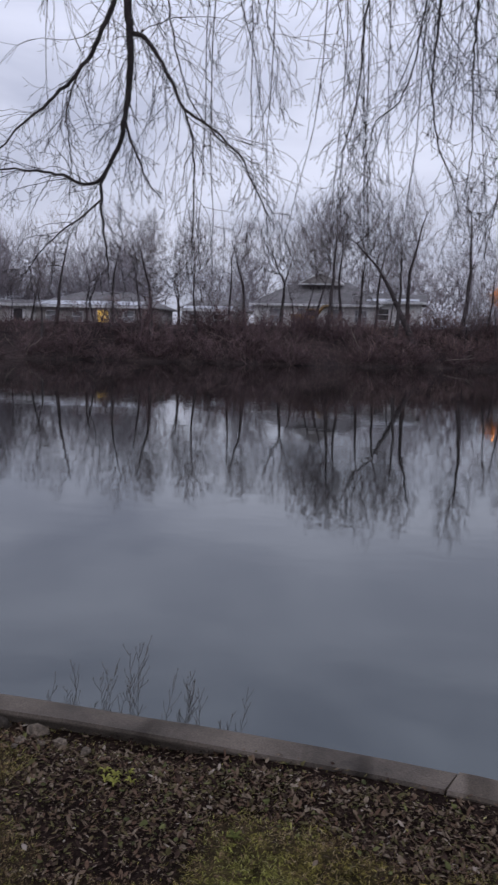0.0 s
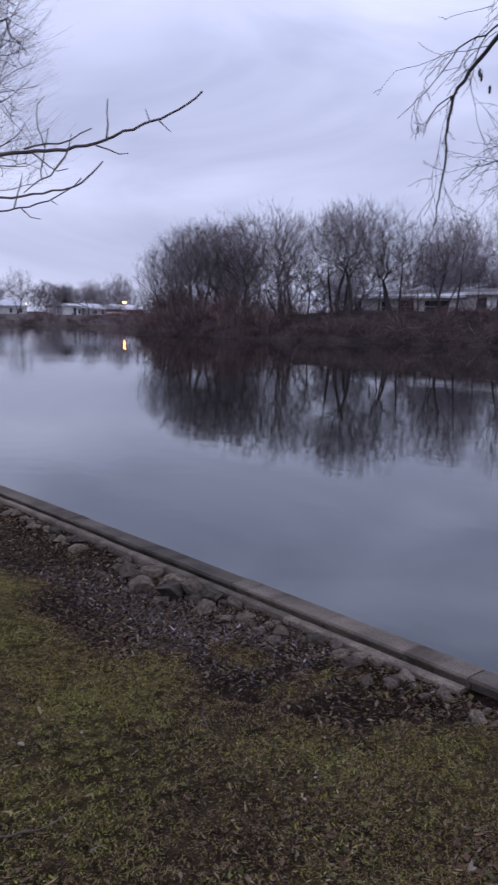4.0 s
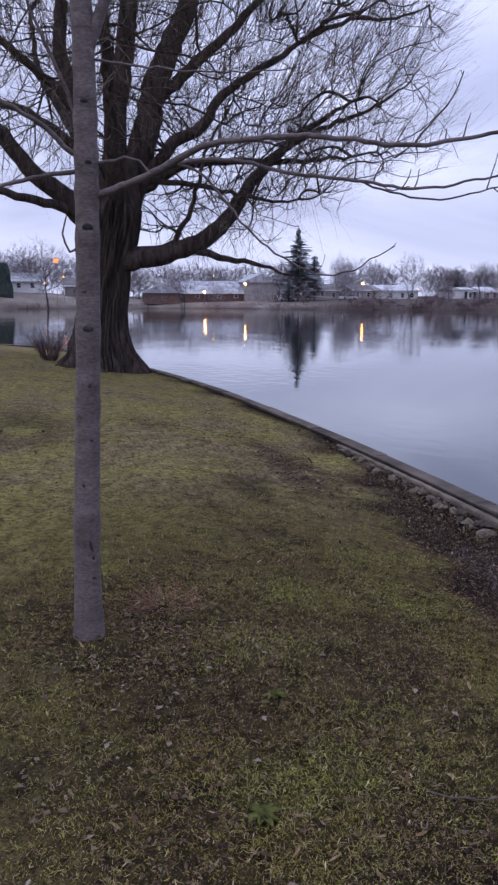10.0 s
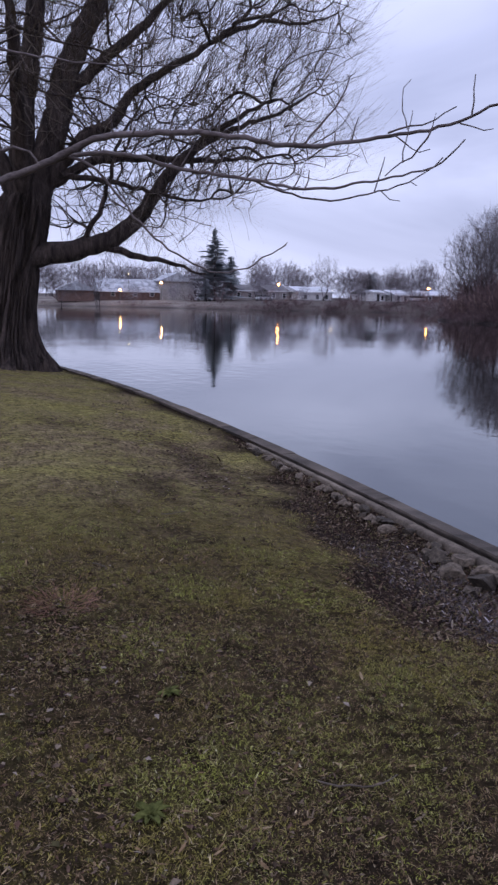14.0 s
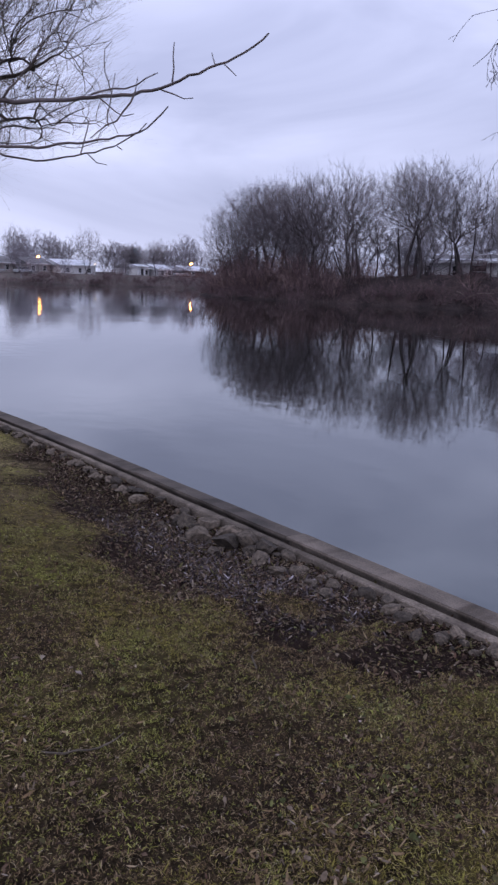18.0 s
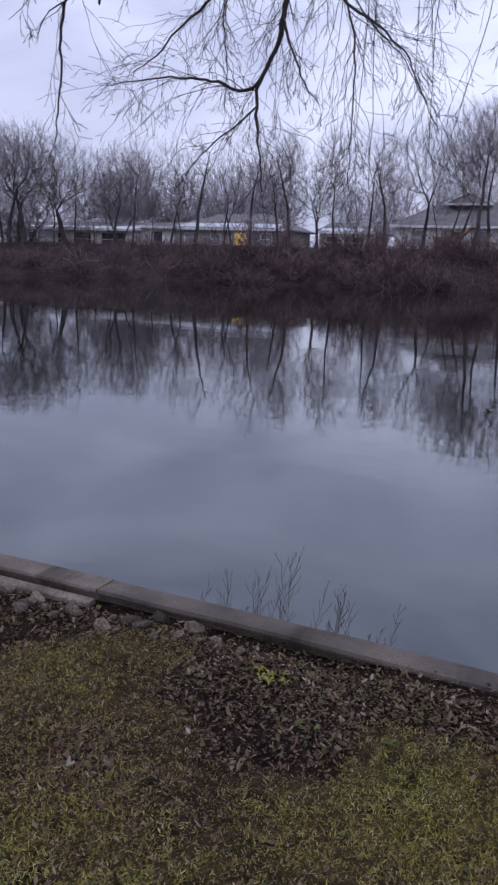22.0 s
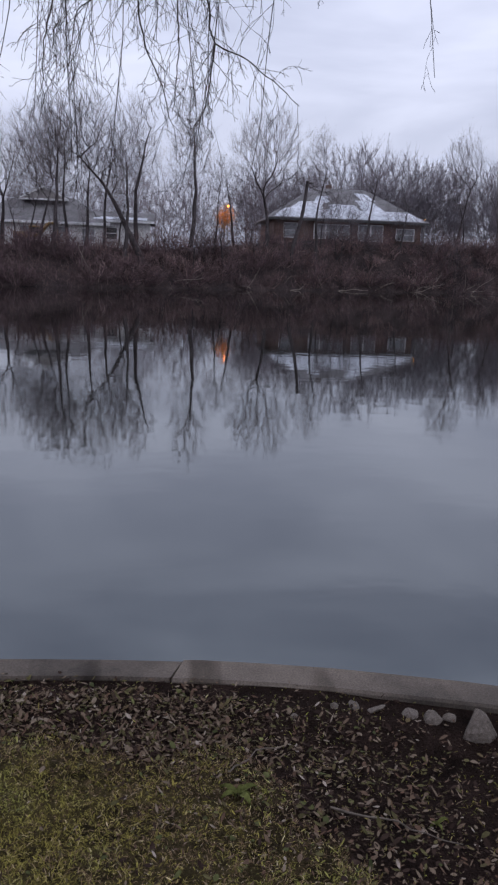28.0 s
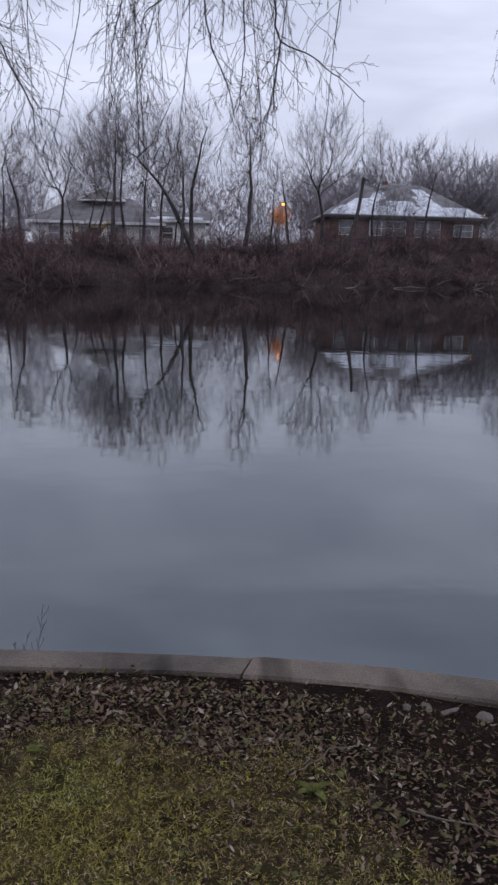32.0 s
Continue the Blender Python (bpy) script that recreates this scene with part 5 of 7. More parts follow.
KINDS = {
    "up": bare_tree(1, 15.0, 0.21, 0.21, 0.22, 0.62, points=480, fuzz=2.6), "up2": bare_tree(2, 14.0, 0.20, 0.22, 0.25, 0.50, lean=(0.06, 0), points=480, fuzz=2.6), "round": bare_tree(3, 13.5, 0.28, 0.32, 0.34, 0.40, points=850, fuzz=2.2, least=0.010),
    "round2": bare_tree(13, 13.5, 0.26, 0.38, 0.20, 0.34, points=800, fuzz=2.0, least=0.011), "round3": bare_tree(14, 13.0, 0.24, 0.36, 0.10, 0.34, 3, 760, 2.0, least=0.011),
    "thin": bare_tree(4, 13.0, 0.25, 0.14, 0.28, 0.84, points=320, fuzz=2.6), "thin2": bare_tree(5, 12.0, 0.17, 0.17, 0.26, 0.75, points=360, fuzz=3.0, lean=(-0.05, 0.03)), "wild": bare_tree(6, 11.0, 0.17, 0.26, 0.06, 0.40, 3, 420),
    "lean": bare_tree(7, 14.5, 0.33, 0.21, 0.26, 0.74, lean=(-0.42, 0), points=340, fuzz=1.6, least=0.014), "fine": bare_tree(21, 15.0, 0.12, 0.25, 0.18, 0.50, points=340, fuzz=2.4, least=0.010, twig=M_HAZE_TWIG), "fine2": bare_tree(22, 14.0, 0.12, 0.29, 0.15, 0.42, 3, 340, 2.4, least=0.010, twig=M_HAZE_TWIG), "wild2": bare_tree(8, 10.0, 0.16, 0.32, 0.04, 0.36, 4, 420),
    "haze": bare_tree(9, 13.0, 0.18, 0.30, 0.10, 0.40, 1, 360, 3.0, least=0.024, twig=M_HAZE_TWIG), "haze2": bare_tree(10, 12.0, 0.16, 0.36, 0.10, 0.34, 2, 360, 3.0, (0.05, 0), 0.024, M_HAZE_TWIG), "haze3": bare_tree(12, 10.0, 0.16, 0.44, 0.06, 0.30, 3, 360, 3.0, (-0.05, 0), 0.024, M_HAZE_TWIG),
    "shore": bare_tree(31, 11.5, 0.20, 0.36, 0.08, 0.36, 2, 420, 3.0, least=0.026, twig=M_SHORE_HAZE_TWIG), "shore2": bare_tree(32, 10.5, 0.20, 0.48, 0.03, 0.30, 4, 420, 3.0, least=0.026, twig=M_SHORE_HAZE_TWIG),
}
USED = set()


def plant(kind, x, y, size=1.0, turn=0.0, label="", wide=1.0):
    m = Matrix.Translation((x, y, ground_z(x, y))) @ Euler((0, 0, turn)).to_matrix().to_4x4() @ Matrix.Diagonal((size * wide, size * wide, size, 1))
    if kind in USED:
        ob = copy_thing(KINDS[kind], Matrix.Identity(4))
    else:
        ob = KINDS[kind]
        USED.add(kind)
    ob.matrix_basis = m
    return tagged(ob, label)


rng = np.random.default_rng(31)
plant("thin", 2.9, 78.5, 1.13, 0.4, "straight slender dark trunk with a thin bare crown")
plant("round", 11.2, 83.5, 0.98, 1.2, "round-crowned bare tree beside the hip-roofed house", 1.0)
plant("thin2", 17.2, 86.0, 1.12, 2.0)
plant("wild2", 20.4, 88.0, 0.82, 0.3)
plant("lean", -1.5, 74.0, 1.04, 0.0, "bare tree leaning out over the water")
plant("up", -7.1, 77.0, 0.96, 2.4)
plant("thin", -2.4, 78.0, 1.08, 4.4)
plant("thin2", -8.7, 76.0, 1.1, 1.4)
plant("round", -14.9, 76.5, 0.86, 2.7)
plant("up2", -12.0, 73.0, 0.70, 0.9)
plant("up", 37.2, 96.0, 0.92, 1.1)
for k, (x, back, kind, size) in enumerate(((-3.4, 3, "thin", 0.9), (-5.2, 5, "thin2", 1.0), (-9.5, 4, "thin", 0.94), (-11.0, 7, "up2", 0.9), (-16.6, 4, "thin", 0.86), (-18.5, 6, "up", 0.84), (-20.6, 3, "thin2", 1.02), (-22.8, 5, "round", 0.75), (-24.5, 3, "thin", 1.0),
                                          (-26.4, 6, "up", 0.86), (-28.2, 4, "thin2", 1.06), (-30.6, 5, "wild", 1.0), (-33.0, 4, "thin", 0.95), (-36.2, 6, "up2", 0.78), (-39.0, 4, "thin2", 0.86), (-42.0, 6, "round", 0.72), (-45.0, 4, "up", 0.74), (-48.0, 7, "up2", 0.82),
                                          (-51.5, 5, "round", 0.86), (-54.0, 8, "up", 0.80), (-57.0, 4, "wild", 0.95), (-59.5, 8, "up2", 0.86), (-62.5, 5, "round", 0.9), (-65.5, 7, "wild2", 1.1), (-68.0, 4, "up", 0.84), (-70.5, 8, "round", 0.95), (-73.0, 5, "wild", 1.15),
                                          (-75.5, 7, "round", 0.92), (-78.0, 4, "wild2", 1.0), (-80.0, 8, "wild", 0.8), (-61.0, 11, "up", 0.84), (-72.0, 10, "round", 0.92), (-74.5, 3, "wild2", 0.9), (-49.8, 4, "round", 0.92), (-46.6, 5, "round", 0.86), (-43.5, 9, "round", 0.85), (-53.0, 9, "round", 0.85), (-58.3, 6, "round", 0.92), (-66.5, 6, "round", 0.9), (-71.6, 6, "round", 0.86), (-76.8, 5, "round", 0.78), (-61.0, 4, "round", 0.82), (5.4, 4, "thin2", 0.8), (7.8, 7, "thin", 0.62), (24.5, 6, "thin", 0.7), (28.5, 5, "wild2", 0.6), (44, 5, "up2", 0.85), (51, 6, "round", 0.85))):
    y0 = float(np.interp(x, [p[0] for p in FAR_BANK[:14]][::-1], [p[1] for p in FAR_BANK[:14]][::-1]))
    if kind == "round":
        kind = ("round", "round2", "round3")[k % 3]
    plant(kind, x, y0 + back, size * (0.90 if x < -50 else 0.84 if x < -15 else 1.0) * (0.95 + 0.1 * rng.random()), rng.random() * 6.3, "", 1.2 if x < -46 else 1.0)
for k in range(18):
    x = -38 - 42 * (k + rng.random()) / 18
    y0 = float(np.interp(x, [p[0] for p in FAR_BANK[:14]][::-1], [p[1] for p in FAR_BANK[:14]][::-1]))
    back = (8 + 10 * rng.random()) if x < -68 else (30 + 12 * rng.random())
    plant(("haze2", "haze3", "haze")[k % 3], x, y0 + back, 0.78 + 0.25 * rng.random(), rng.random() * 6.3, "bare tree in the hazy woods behind the houses")
for k in range(13):
    x = -48 - 14 * (k + rng.random()) / 13
    y0 = float(np.interp(x, [p[0] for p in FAR_BANK[:14]][::-1], [p[1] for p in FAR_BANK[:14]][::-1]))
    plant(("shore2", "haze3")[k % 2], x, y0 + (26 if x > -56 else 12) + 8 * rng.random(), 0.5 + 0.25 * rng.random(), rng.random() * 6.3, "low bare tree in the woods behind the bank", 1.3)
for k in range(9):
    x = -56 - 22 * (k + rng.random()) / 9
    y0 = float(np.interp(x, [p[0] for p in FAR_BANK[:14]][::-1], [p[1] for p in FAR_BANK[:14]][::-1]))
    plant(("wild", "wild2", "round3")[k % 3], x, y0 + 2 + 3 * rng.random(), (0.5 + 0.3 * rng.random()) * (1.0 if x < -64 else 0.7), rng.random() * 6.3, "low branching bare tree among the brush")
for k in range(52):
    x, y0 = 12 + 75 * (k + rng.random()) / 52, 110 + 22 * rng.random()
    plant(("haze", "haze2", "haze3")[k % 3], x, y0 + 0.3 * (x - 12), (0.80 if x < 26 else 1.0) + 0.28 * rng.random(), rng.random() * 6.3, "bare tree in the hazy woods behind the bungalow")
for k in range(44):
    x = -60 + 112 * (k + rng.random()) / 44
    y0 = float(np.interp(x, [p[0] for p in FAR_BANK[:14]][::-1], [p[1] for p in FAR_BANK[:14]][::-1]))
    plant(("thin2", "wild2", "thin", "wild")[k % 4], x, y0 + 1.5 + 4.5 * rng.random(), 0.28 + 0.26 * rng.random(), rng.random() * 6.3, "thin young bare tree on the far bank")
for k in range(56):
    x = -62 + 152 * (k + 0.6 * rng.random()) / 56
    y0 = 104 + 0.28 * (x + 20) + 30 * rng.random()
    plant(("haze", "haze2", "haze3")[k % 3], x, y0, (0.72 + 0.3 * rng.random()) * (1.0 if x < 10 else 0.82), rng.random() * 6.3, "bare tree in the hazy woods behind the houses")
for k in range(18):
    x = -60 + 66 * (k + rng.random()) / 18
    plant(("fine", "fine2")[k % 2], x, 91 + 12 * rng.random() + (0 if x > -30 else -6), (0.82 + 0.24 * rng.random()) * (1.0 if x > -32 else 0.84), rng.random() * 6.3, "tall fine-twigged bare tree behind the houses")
snag = thing("broken_snag", 14.9, 83.5, ground_z(14.9, 83.5), "leaning dead trunk snapped off at the top", "tree")
line = smooth_line([(-1.2, 0, -0.4), (-0.7, 0, 2.6), (0.1, 0, 5.8), (0.55, 0, 9.3)], 0.5)
co, quads = tubes([(line, np.linspace(0.24, 0.17, len(line)), 8), (smooth_line([(0.45, 0, 8.6), (0.75, 0, 9.1), (1.1, 0, 9.0)], 0.2), np.linspace(0.09, 0.05, 5)[:len(smooth_line([(0.45, 0, 8.6), (0.75, 0, 9.1), (1.1, 0, 9.0)], 0.2))], 6)])
array_mesh("trunk", co, quads, 4, M_FAR_BARK, snag, smooth=True)


# ---- brush on the far bank ----
def brush(count, name, label, along, depth, tall, seed, width=0.016):
    r = np.random.default_rng(seed)
    line = smooth_line(along, 0.5)
    d = np.gradient(line, axis=0)
    d /= np.linalg.norm(d, axis=1)[:, None]
    out = np.stack([d[:, 1], -d[:, 0]], 1)
    i = r.integers(0, len(line), count)
    back = depth * r.random(count) ** 1.1
    pos = line[i] + out[i] * (back + 0.2)[:, None] + d[i] * r.normal(size=(count, 1)) * 0.6
    z0 = far_height(pos[:, 0], pos[:, 1], np.maximum(back, 0.0)) - 0.1
    tall = tall * np.interp(pos[:, 0], [-70, -65, -30, -24], [1.0, 0.5, 0.5, 1.0])
    clump = np.array([0.65 + 0.7 * (0.5 + 0.5 * noise.noise((p[0] * 0.16, p[1] * 0.16, seed))) for p in pos])
    h = tall * clump * (0.15 + 0.75 * r.random(count))
    a = r.random(count) * 2 * np.pi
    lean = tall * clump * (0.2 + 0.9 * r.random(count)) * 0.8
    lx_, ly_ = np.cos(a) * lean, np.sin(a) * lean
    tt = np.array([0.0, 0.4, 0.75, 1.0])
    co = np.zeros((count, 4, 3))
    co[:, :, 0] = pos[:, 0, None] + lx_[:, None] * tt ** 1.7
    co[:, :, 1] = pos[:, 1, None] + ly_[:, None] * tt ** 1.7
    co[:, :, 2] = z0[:, None] + h[:, None] * (tt - 0.22 * tt ** 3)
    co[:, 1:] += r.normal(size=(count, 3, 3)) * 0.16
    w = width * (0.6 + 0.9 * r.random(count))
    ring = np.array([[1, 0, 0], [-0.5, 0.87, 0], [-0.5, -0.87, 0]])
    taper = np.array([1.2, 1.0, 0.75, 0.4])
    v = co[:, :, None] + (w[:, None, None, None] * taper[None, :, None, None]) * ring[None, None]
    base = np.arange(count)[:, None, None] * 12
    k = np.arange(3)[None, :, None] * 3 + np.arange(3)[None, None]
    k2 = np.arange(3)[None, :, None] * 3 + (np.arange(3)[None, None] + 1) % 3
    f = np.stack([base + k, base + k2, base + k2 + 3, base + k + 3], -1).reshape(-1, 4)
    ob = array_mesh(name, v.reshape(-1, 3), f, 4, M_BRUSH)
    return tagged(ob, label, "brush", kind="stuff")


brush(19000, "bank_brush", "dense tangled brown leafless brush covering the far bank", FAR_BANK[1:15], 7.5, 1.5, 3, 0.013)
brush(12000, "bank_bramble", "low reddish-brown bramble on the far bank", FAR_BANK[1:15], 5.0, 0.75, 13, 0.012)
brush(4000, "shore_brush", "low bare brush along the distant shore", list(reversed([(-118, 132)] + FAR_SHORE))[::-1], 4.0, 0.8, 7, 0.03)


def shrub_kind(seed, height, stems, mat=M_BRUSH):
    r = np.random.default_rng(seed)
    ob = tagged(new("shrub"), "leafless reddish-brown shrub on the far bank", "shrub", "shrubs on the far bank")
    br = []
    for k in range(stems):
        a, out_ = r.random() * 6.283, 0.25 + 0.9 * r.random()
        ln = shoot(r, (0.2 * math.cos(a), 0.2 * math.sin(a), -0.2), (out_ * math.cos(a), out_ * math.sin(a), 1), height * (0.6 + 0.5 * r.random()), 5, 0.1, 0.15)
        br.append((ln, np.linspace(0.024, 0.010, 5), 3, 0))
        sprout(r, br, ln, 0.018, 1, [None, (6, 0.15, 0.45, 0.7, 0.1, 0.13, 3, 3, 0.7), (4, 0.2, 0.60, 0.7, 0.0, 0.13, 2, 2, 0.9)])
    co_, q_ = tubes([(p, np.maximum(q, 0.011), s_) for p, q, s_, l in br])
    array_mesh("crown", co_, q_, 4, mat, ob)
    return ob


for k, (h_, n_) in enumerate(((2.6, 15), (3.2, 13), (2.0, 16))):
    KINDS["shrub%d" % k] = shrub_kind(70 + k, h_, n_)
KINDS["shrub3"] = shrub_kind(75, 2.2, 14, M_RED_BRUSH)
bank_line = smooth_line(FAR_BANK[1:15], 0.5)
bank_dir = np.gradient(bank_line, axis=0)
bank_dir /= np.linalg.norm(bank_dir, axis=1)[:, None]
for k in range(210):
    i = int((k + rng.random()) / 210 * (len(bank_line) - 1))
    back = 0.4 + 4.4 * rng.random() ** 1.3
    x, y = bank_line[i] + np.array([bank_dir[i][1], -bank_dir[i][0]]) * back
    plant("shrub%d" % (k % 3), x, y, (0.62 + 0.5 * rng.random()) * (1.2 if x < -66 else 0.62 if x < -31 else 1.45 if x < -6 and rng.random() < 0.5 else 1.0), rng.random() * 6.3, "", 1.25)
for k in range(52):
    x = -54 - 24 * rng.random() if k < 44 else -40 - 24 * rng.random()
    y0 = float(np.interp(x, [p[0] for p in FAR_BANK[:14]][::-1], [p[1] for p in FAR_BANK[:14]][::-1]))
    plant("shrub3" if k % 3 else "shrub1", x, y0 + 0.8 + 4 * rng.random(), (0.9 + 0.7 * rng.random()) * (0.95 if x < -61 else 0.75 if x < -54 else 0.55), rng.random() * 6.3, "leafless reddish-brown bush on the far bank", 1.1)


def scrub(name, label, places):
    """Many small shrubs as one mesh; places: kind, x, y, size, turn, breadth."""
    co_, q_, base_ = [], [], 0
    for kind, x, y, size, turn, wide in places:
        me = KINDS[kind].children[0].data
        v_, f_ = np.empty(len(me.vertices) * 3, np.float32), np.empty(len(me.loops), np.int32)
        me.vertices.foreach_get("co", v_)
        me.loops.foreach_get("vertex_index", f_)
        v_ = v_.reshape(-1, 3) * (size * wide, size * wide, size)
        c, s_ = math.cos(turn), math.sin(turn)
        co_.append(np.stack([v_[:, 0] * c - v_[:, 1] * s_ + x, v_[:, 0] * s_ + v_[:, 1] * c + y, v_[:, 2] + ground_z(x, y)], 1))
        q_.append(f_.reshape(-1, 4) + base_)
        base_ += len(v_)
    return tagged(array_mesh(name, np.vstack(co_), np.vstack(q_), 4, KINDS[places[0][0]].children[0].data.materials[0]), label, "scrub", kind="stuff")


spots = []
for k in range(90):
    i = int((k + rng.random()) / 90 * (len(bank_line) - 1))
    x, y = bank_line[i] + np.array([bank_dir[i][1], -bank_dir[i][0]]) * (0.1 + 0.8 * rng.random())
    spots.append(("shrub%d" % (k % 3), x, y, 0.42 + 0.3 * rng.random(), rng.random() * 6.3, 1.5))
scrub("waterline_scrub", "low bare scrub hanging over the far waterline", spots)
spots = []
for k in range(80):
    x = -6 + 52 * (k + rng.random()) / 80
    y0 = float(np.interp(x, [p[0] for p in FAR_BANK[:14]][::-1], [p[1] for p in FAR_BANK[:14]][::-1]))
    spots.append(("shrub3", x, y0 + 0.5 + 3.6 * rng.random(), 0.45 + 0.5 * rng.random(), rng.random() * 6.3, 1.4))
plant("shrub3", 16.0, 84.5, 0.8, 1.0, "reddish leafless shrub below the bungalow")
scrub("red_scrub", "reddish leafless scrub on the bank below the bungalow", spots)
drift = np.random.default_rng(12)
for k, (x, n) in enumerate(((24, 8), (26.5, 7), (36, 6), (12.5, 4), (6.8, 4), (-44, 4), (31, 6), (17.5, 5), (28.6, 7), (40, 5), (-36, 3), (2.0, 3), (-6.0, 3))):
    y0 = float(np.interp(x, [p[0] for p in FAR_BANK[:14]][::-1], [p[1] for p in FAR_BANK[:14]][::-1]))
    ob = thing("fallen_branch", x, y0 + 0.6, ground_z(x, y0 + 0.6), "pale fallen branches tangled at the far waterline", "branch", "fallen branches on the bank")
    for j in range(n):
        ln = shoot(drift, (drift.normal() * 1.2, drift.random() * 1.5, -0.2), (drift.normal(), -0.2, 0.5), 2.2 + 2.5 * drift.random(), 7, -0.2, 0.2)
        co, quads = tubes([(ln, np.linspace(0.045, 0.018, 7), 5)])
        array_mesh("limb", co, quads, 4, M_DRIFT, ob, smooth=True)


# ---- houses ----
def window(parent, x, y, z, w, h, glass, face=-1, frame_w=0.09):
    """A window in a wall that looks to -y: casing, pane, sash bars."""
    win = part("window", box_bm(x - w / 2, x + w / 2, y - 0.05, y + 0.02, z, z + h, 0.01), glass, parent)
    for a, b, c, d in ((x - w / 2 - frame_w, x - w / 2, z - frame_w, z + h + frame_w), (x + w / 2, x + w / 2 + frame_w, z - frame_w, z + h + frame_w), (x - w / 2, x + w / 2, z - frame_w, z), (x - w / 2, x + w / 2, z + h, z + h + frame_w)):
        part("frame", box_bm(a, b, y - 0.10, y + 0.02, c, d), M_TRIM, win)
    part("sash_bar", box_bm(x - w / 2, x + w / 2, y - 0.075, y - 0.02, z + h / 2 - 0.03, z + h / 2 + 0.03), M_TRIM, win)
    return win


def roof_bm(x0, x1, y0, y1, z0, rise, hip, over=0.5, thick=0.16):
    """A gable (hip 0) or hipped roof over a box, ridge along x."""
    x0, x1, y0, y1 = x0 - over, x1 + over, y0 - over, y1 + over
    ym = (y0 + y1) / 2
    pts = [(x0, y0, z0), (x1, y0, z0), (x1, y1, z0), (x0, y1, z0), (x0 + hip, ym, z0 + rise), (x1 - hip, ym, z0 + rise)]
    bm = bmesh.new()
    lo = [bm.verts.new((a, b, c - thick)) for a, b, c in pts[:4]]
    hi = [bm.verts.new(p) for p in pts]
    for f in ((0, 1, 5, 4), (1, 2, 5), (2, 3, 4, 5), (3, 0, 4)):
        bm.faces.new([hi[k] for k in f])
    for a in range(4):
        b = (a + 1) % 4
        bm.faces.new([lo[a], lo[b], hi[b], hi[a]])
    bm.faces.new(lo[::-1])
    return bm


def house(x, y, z, w, deep, wall_h, rise, wall, roof, label, hip=0.0, windows=(), door=None, snow=0.0, turn=0.0, chimney=None, over=0.5, group="houses across the water", eave=M_TRIM):
    """windows: (x, sill, width, height, glass), x from the house's middle along its front."""
    h = thing("house", x, y, z, label, "house", group, turn=turn)
    part("wall", box_bm(-w / 2, w / 2, 0, deep, -0.6, wall_h), wall, h)
    if hip == 0:
        for e in (-w / 2 + 0.02, w / 2 - 0.02):
            bm = bmesh.new()
            a = [bm.verts.new((e + t, yy, zz)) for t in (-0.08, 0.08) for yy, zz in ((0, wall_h), (deep, wall_h), (deep / 2, wall_h + rise * deep / (deep + 2 * over) - 0.05))]
            bm.faces.new((a[0], a[1], a[2])), bm.faces.new((a[5], a[4], a[3]))
            for p, q in ((0, 1), (1, 2), (2, 0)):
                bm.faces.new((a[q], a[p], a[p + 3], a[q + 3]))
            part("gable", bm, wall, h)
    rf = part("roof", roof_bm(-w / 2, w / 2, 0, deep, wall_h + 0.1, rise, hip, over), roof, h)
    part("fascia", box_bm(-w / 2 - over, w / 2 + over, -over - 0.05, -over + 0.01, wall_h - 0.14, wall_h + 0.12), eave, h)
    if snow:
        part("snow", roof_bm(-w / 2 + 0.3, w / 2 - 0.3, -over + 0.04, deep * snow, wall_h + 0.20, rise * 0.25, 0.0, 0.0, 0.02), M_SNOW, rf, "thin snow on the eave")
    for wx_, sill, ww, wh, glass in windows:
        window(h, wx_, 0, sill, ww, wh, glass)
    if door:
        d = part("door", box_bm(door[0] - door[1] / 2, door[0] + door[1] / 2, -0.06, 0.02, 0.02, door[2]), M_DOOR, h, "dark entrance door")
        for a, b, c, e in ((door[0] - door[1] / 2 - 0.14, door[0] - door[1] / 2, 0, door[2] + 0.14), (door[0] + door[1] / 2, door[0] + door[1] / 2 + 0.14, 0, door[2] + 0.14), (door[0] - door[1] / 2, door[0] + door[1] / 2, door[2], door[2] + 0.14)):
            part("frame", box_bm(a, b, -0.12, 0.02, c, e), M_TRIM, d)
    if chimney:
        part("chimney", box_bm(chimney[0] - 0.35, chimney[0] + 0.35, chimney[1] - 0.35, chimney[1] + 0.35, wall_h, chimney[2], 0.03), M_BRICK, h)
    return h


G, C, L = M_GLASS_DARK, M_CURTAIN, M_LIT
house(-57.6, 78, 2.05, 19.0, 8, 2.1, 0.9, M_SIDING, M_SHINGLE, "long low white house with dark windows behind the brush", 0.0, [(-5.1, 0.30, 1.2, 1.35, G), (-0.8, 0.25, 1.2, 1.35, G), (2.3, 0.25, 2.2, 1.45, G)], None, 0.3)
house(-54.6, 84, 2.3, 8.0, 7, 2.9, 0.9, M_GREY_SIDING, M_SNOW, "grey house with a snow-dusted roof behind the white one", 0.0, (), None, 0.0)
house(-50.0, 76.2, 2.05, 5.2, 3, 2.05, 0.35, M_SIDING, M_SNOW, "white porch with a snowy flat roof and dark opening", 0.0, [(0.1, 0.25, 3.2, 1.4, G)], None, 0.0)
house(-45.2, 77.6, 2.2, 4.4, 7, 2.3, 0.6, M_SIDING, M_SHINGLE, "white entrance with a dark door", 0.0, (), (0.3, 1.15, 1.85))
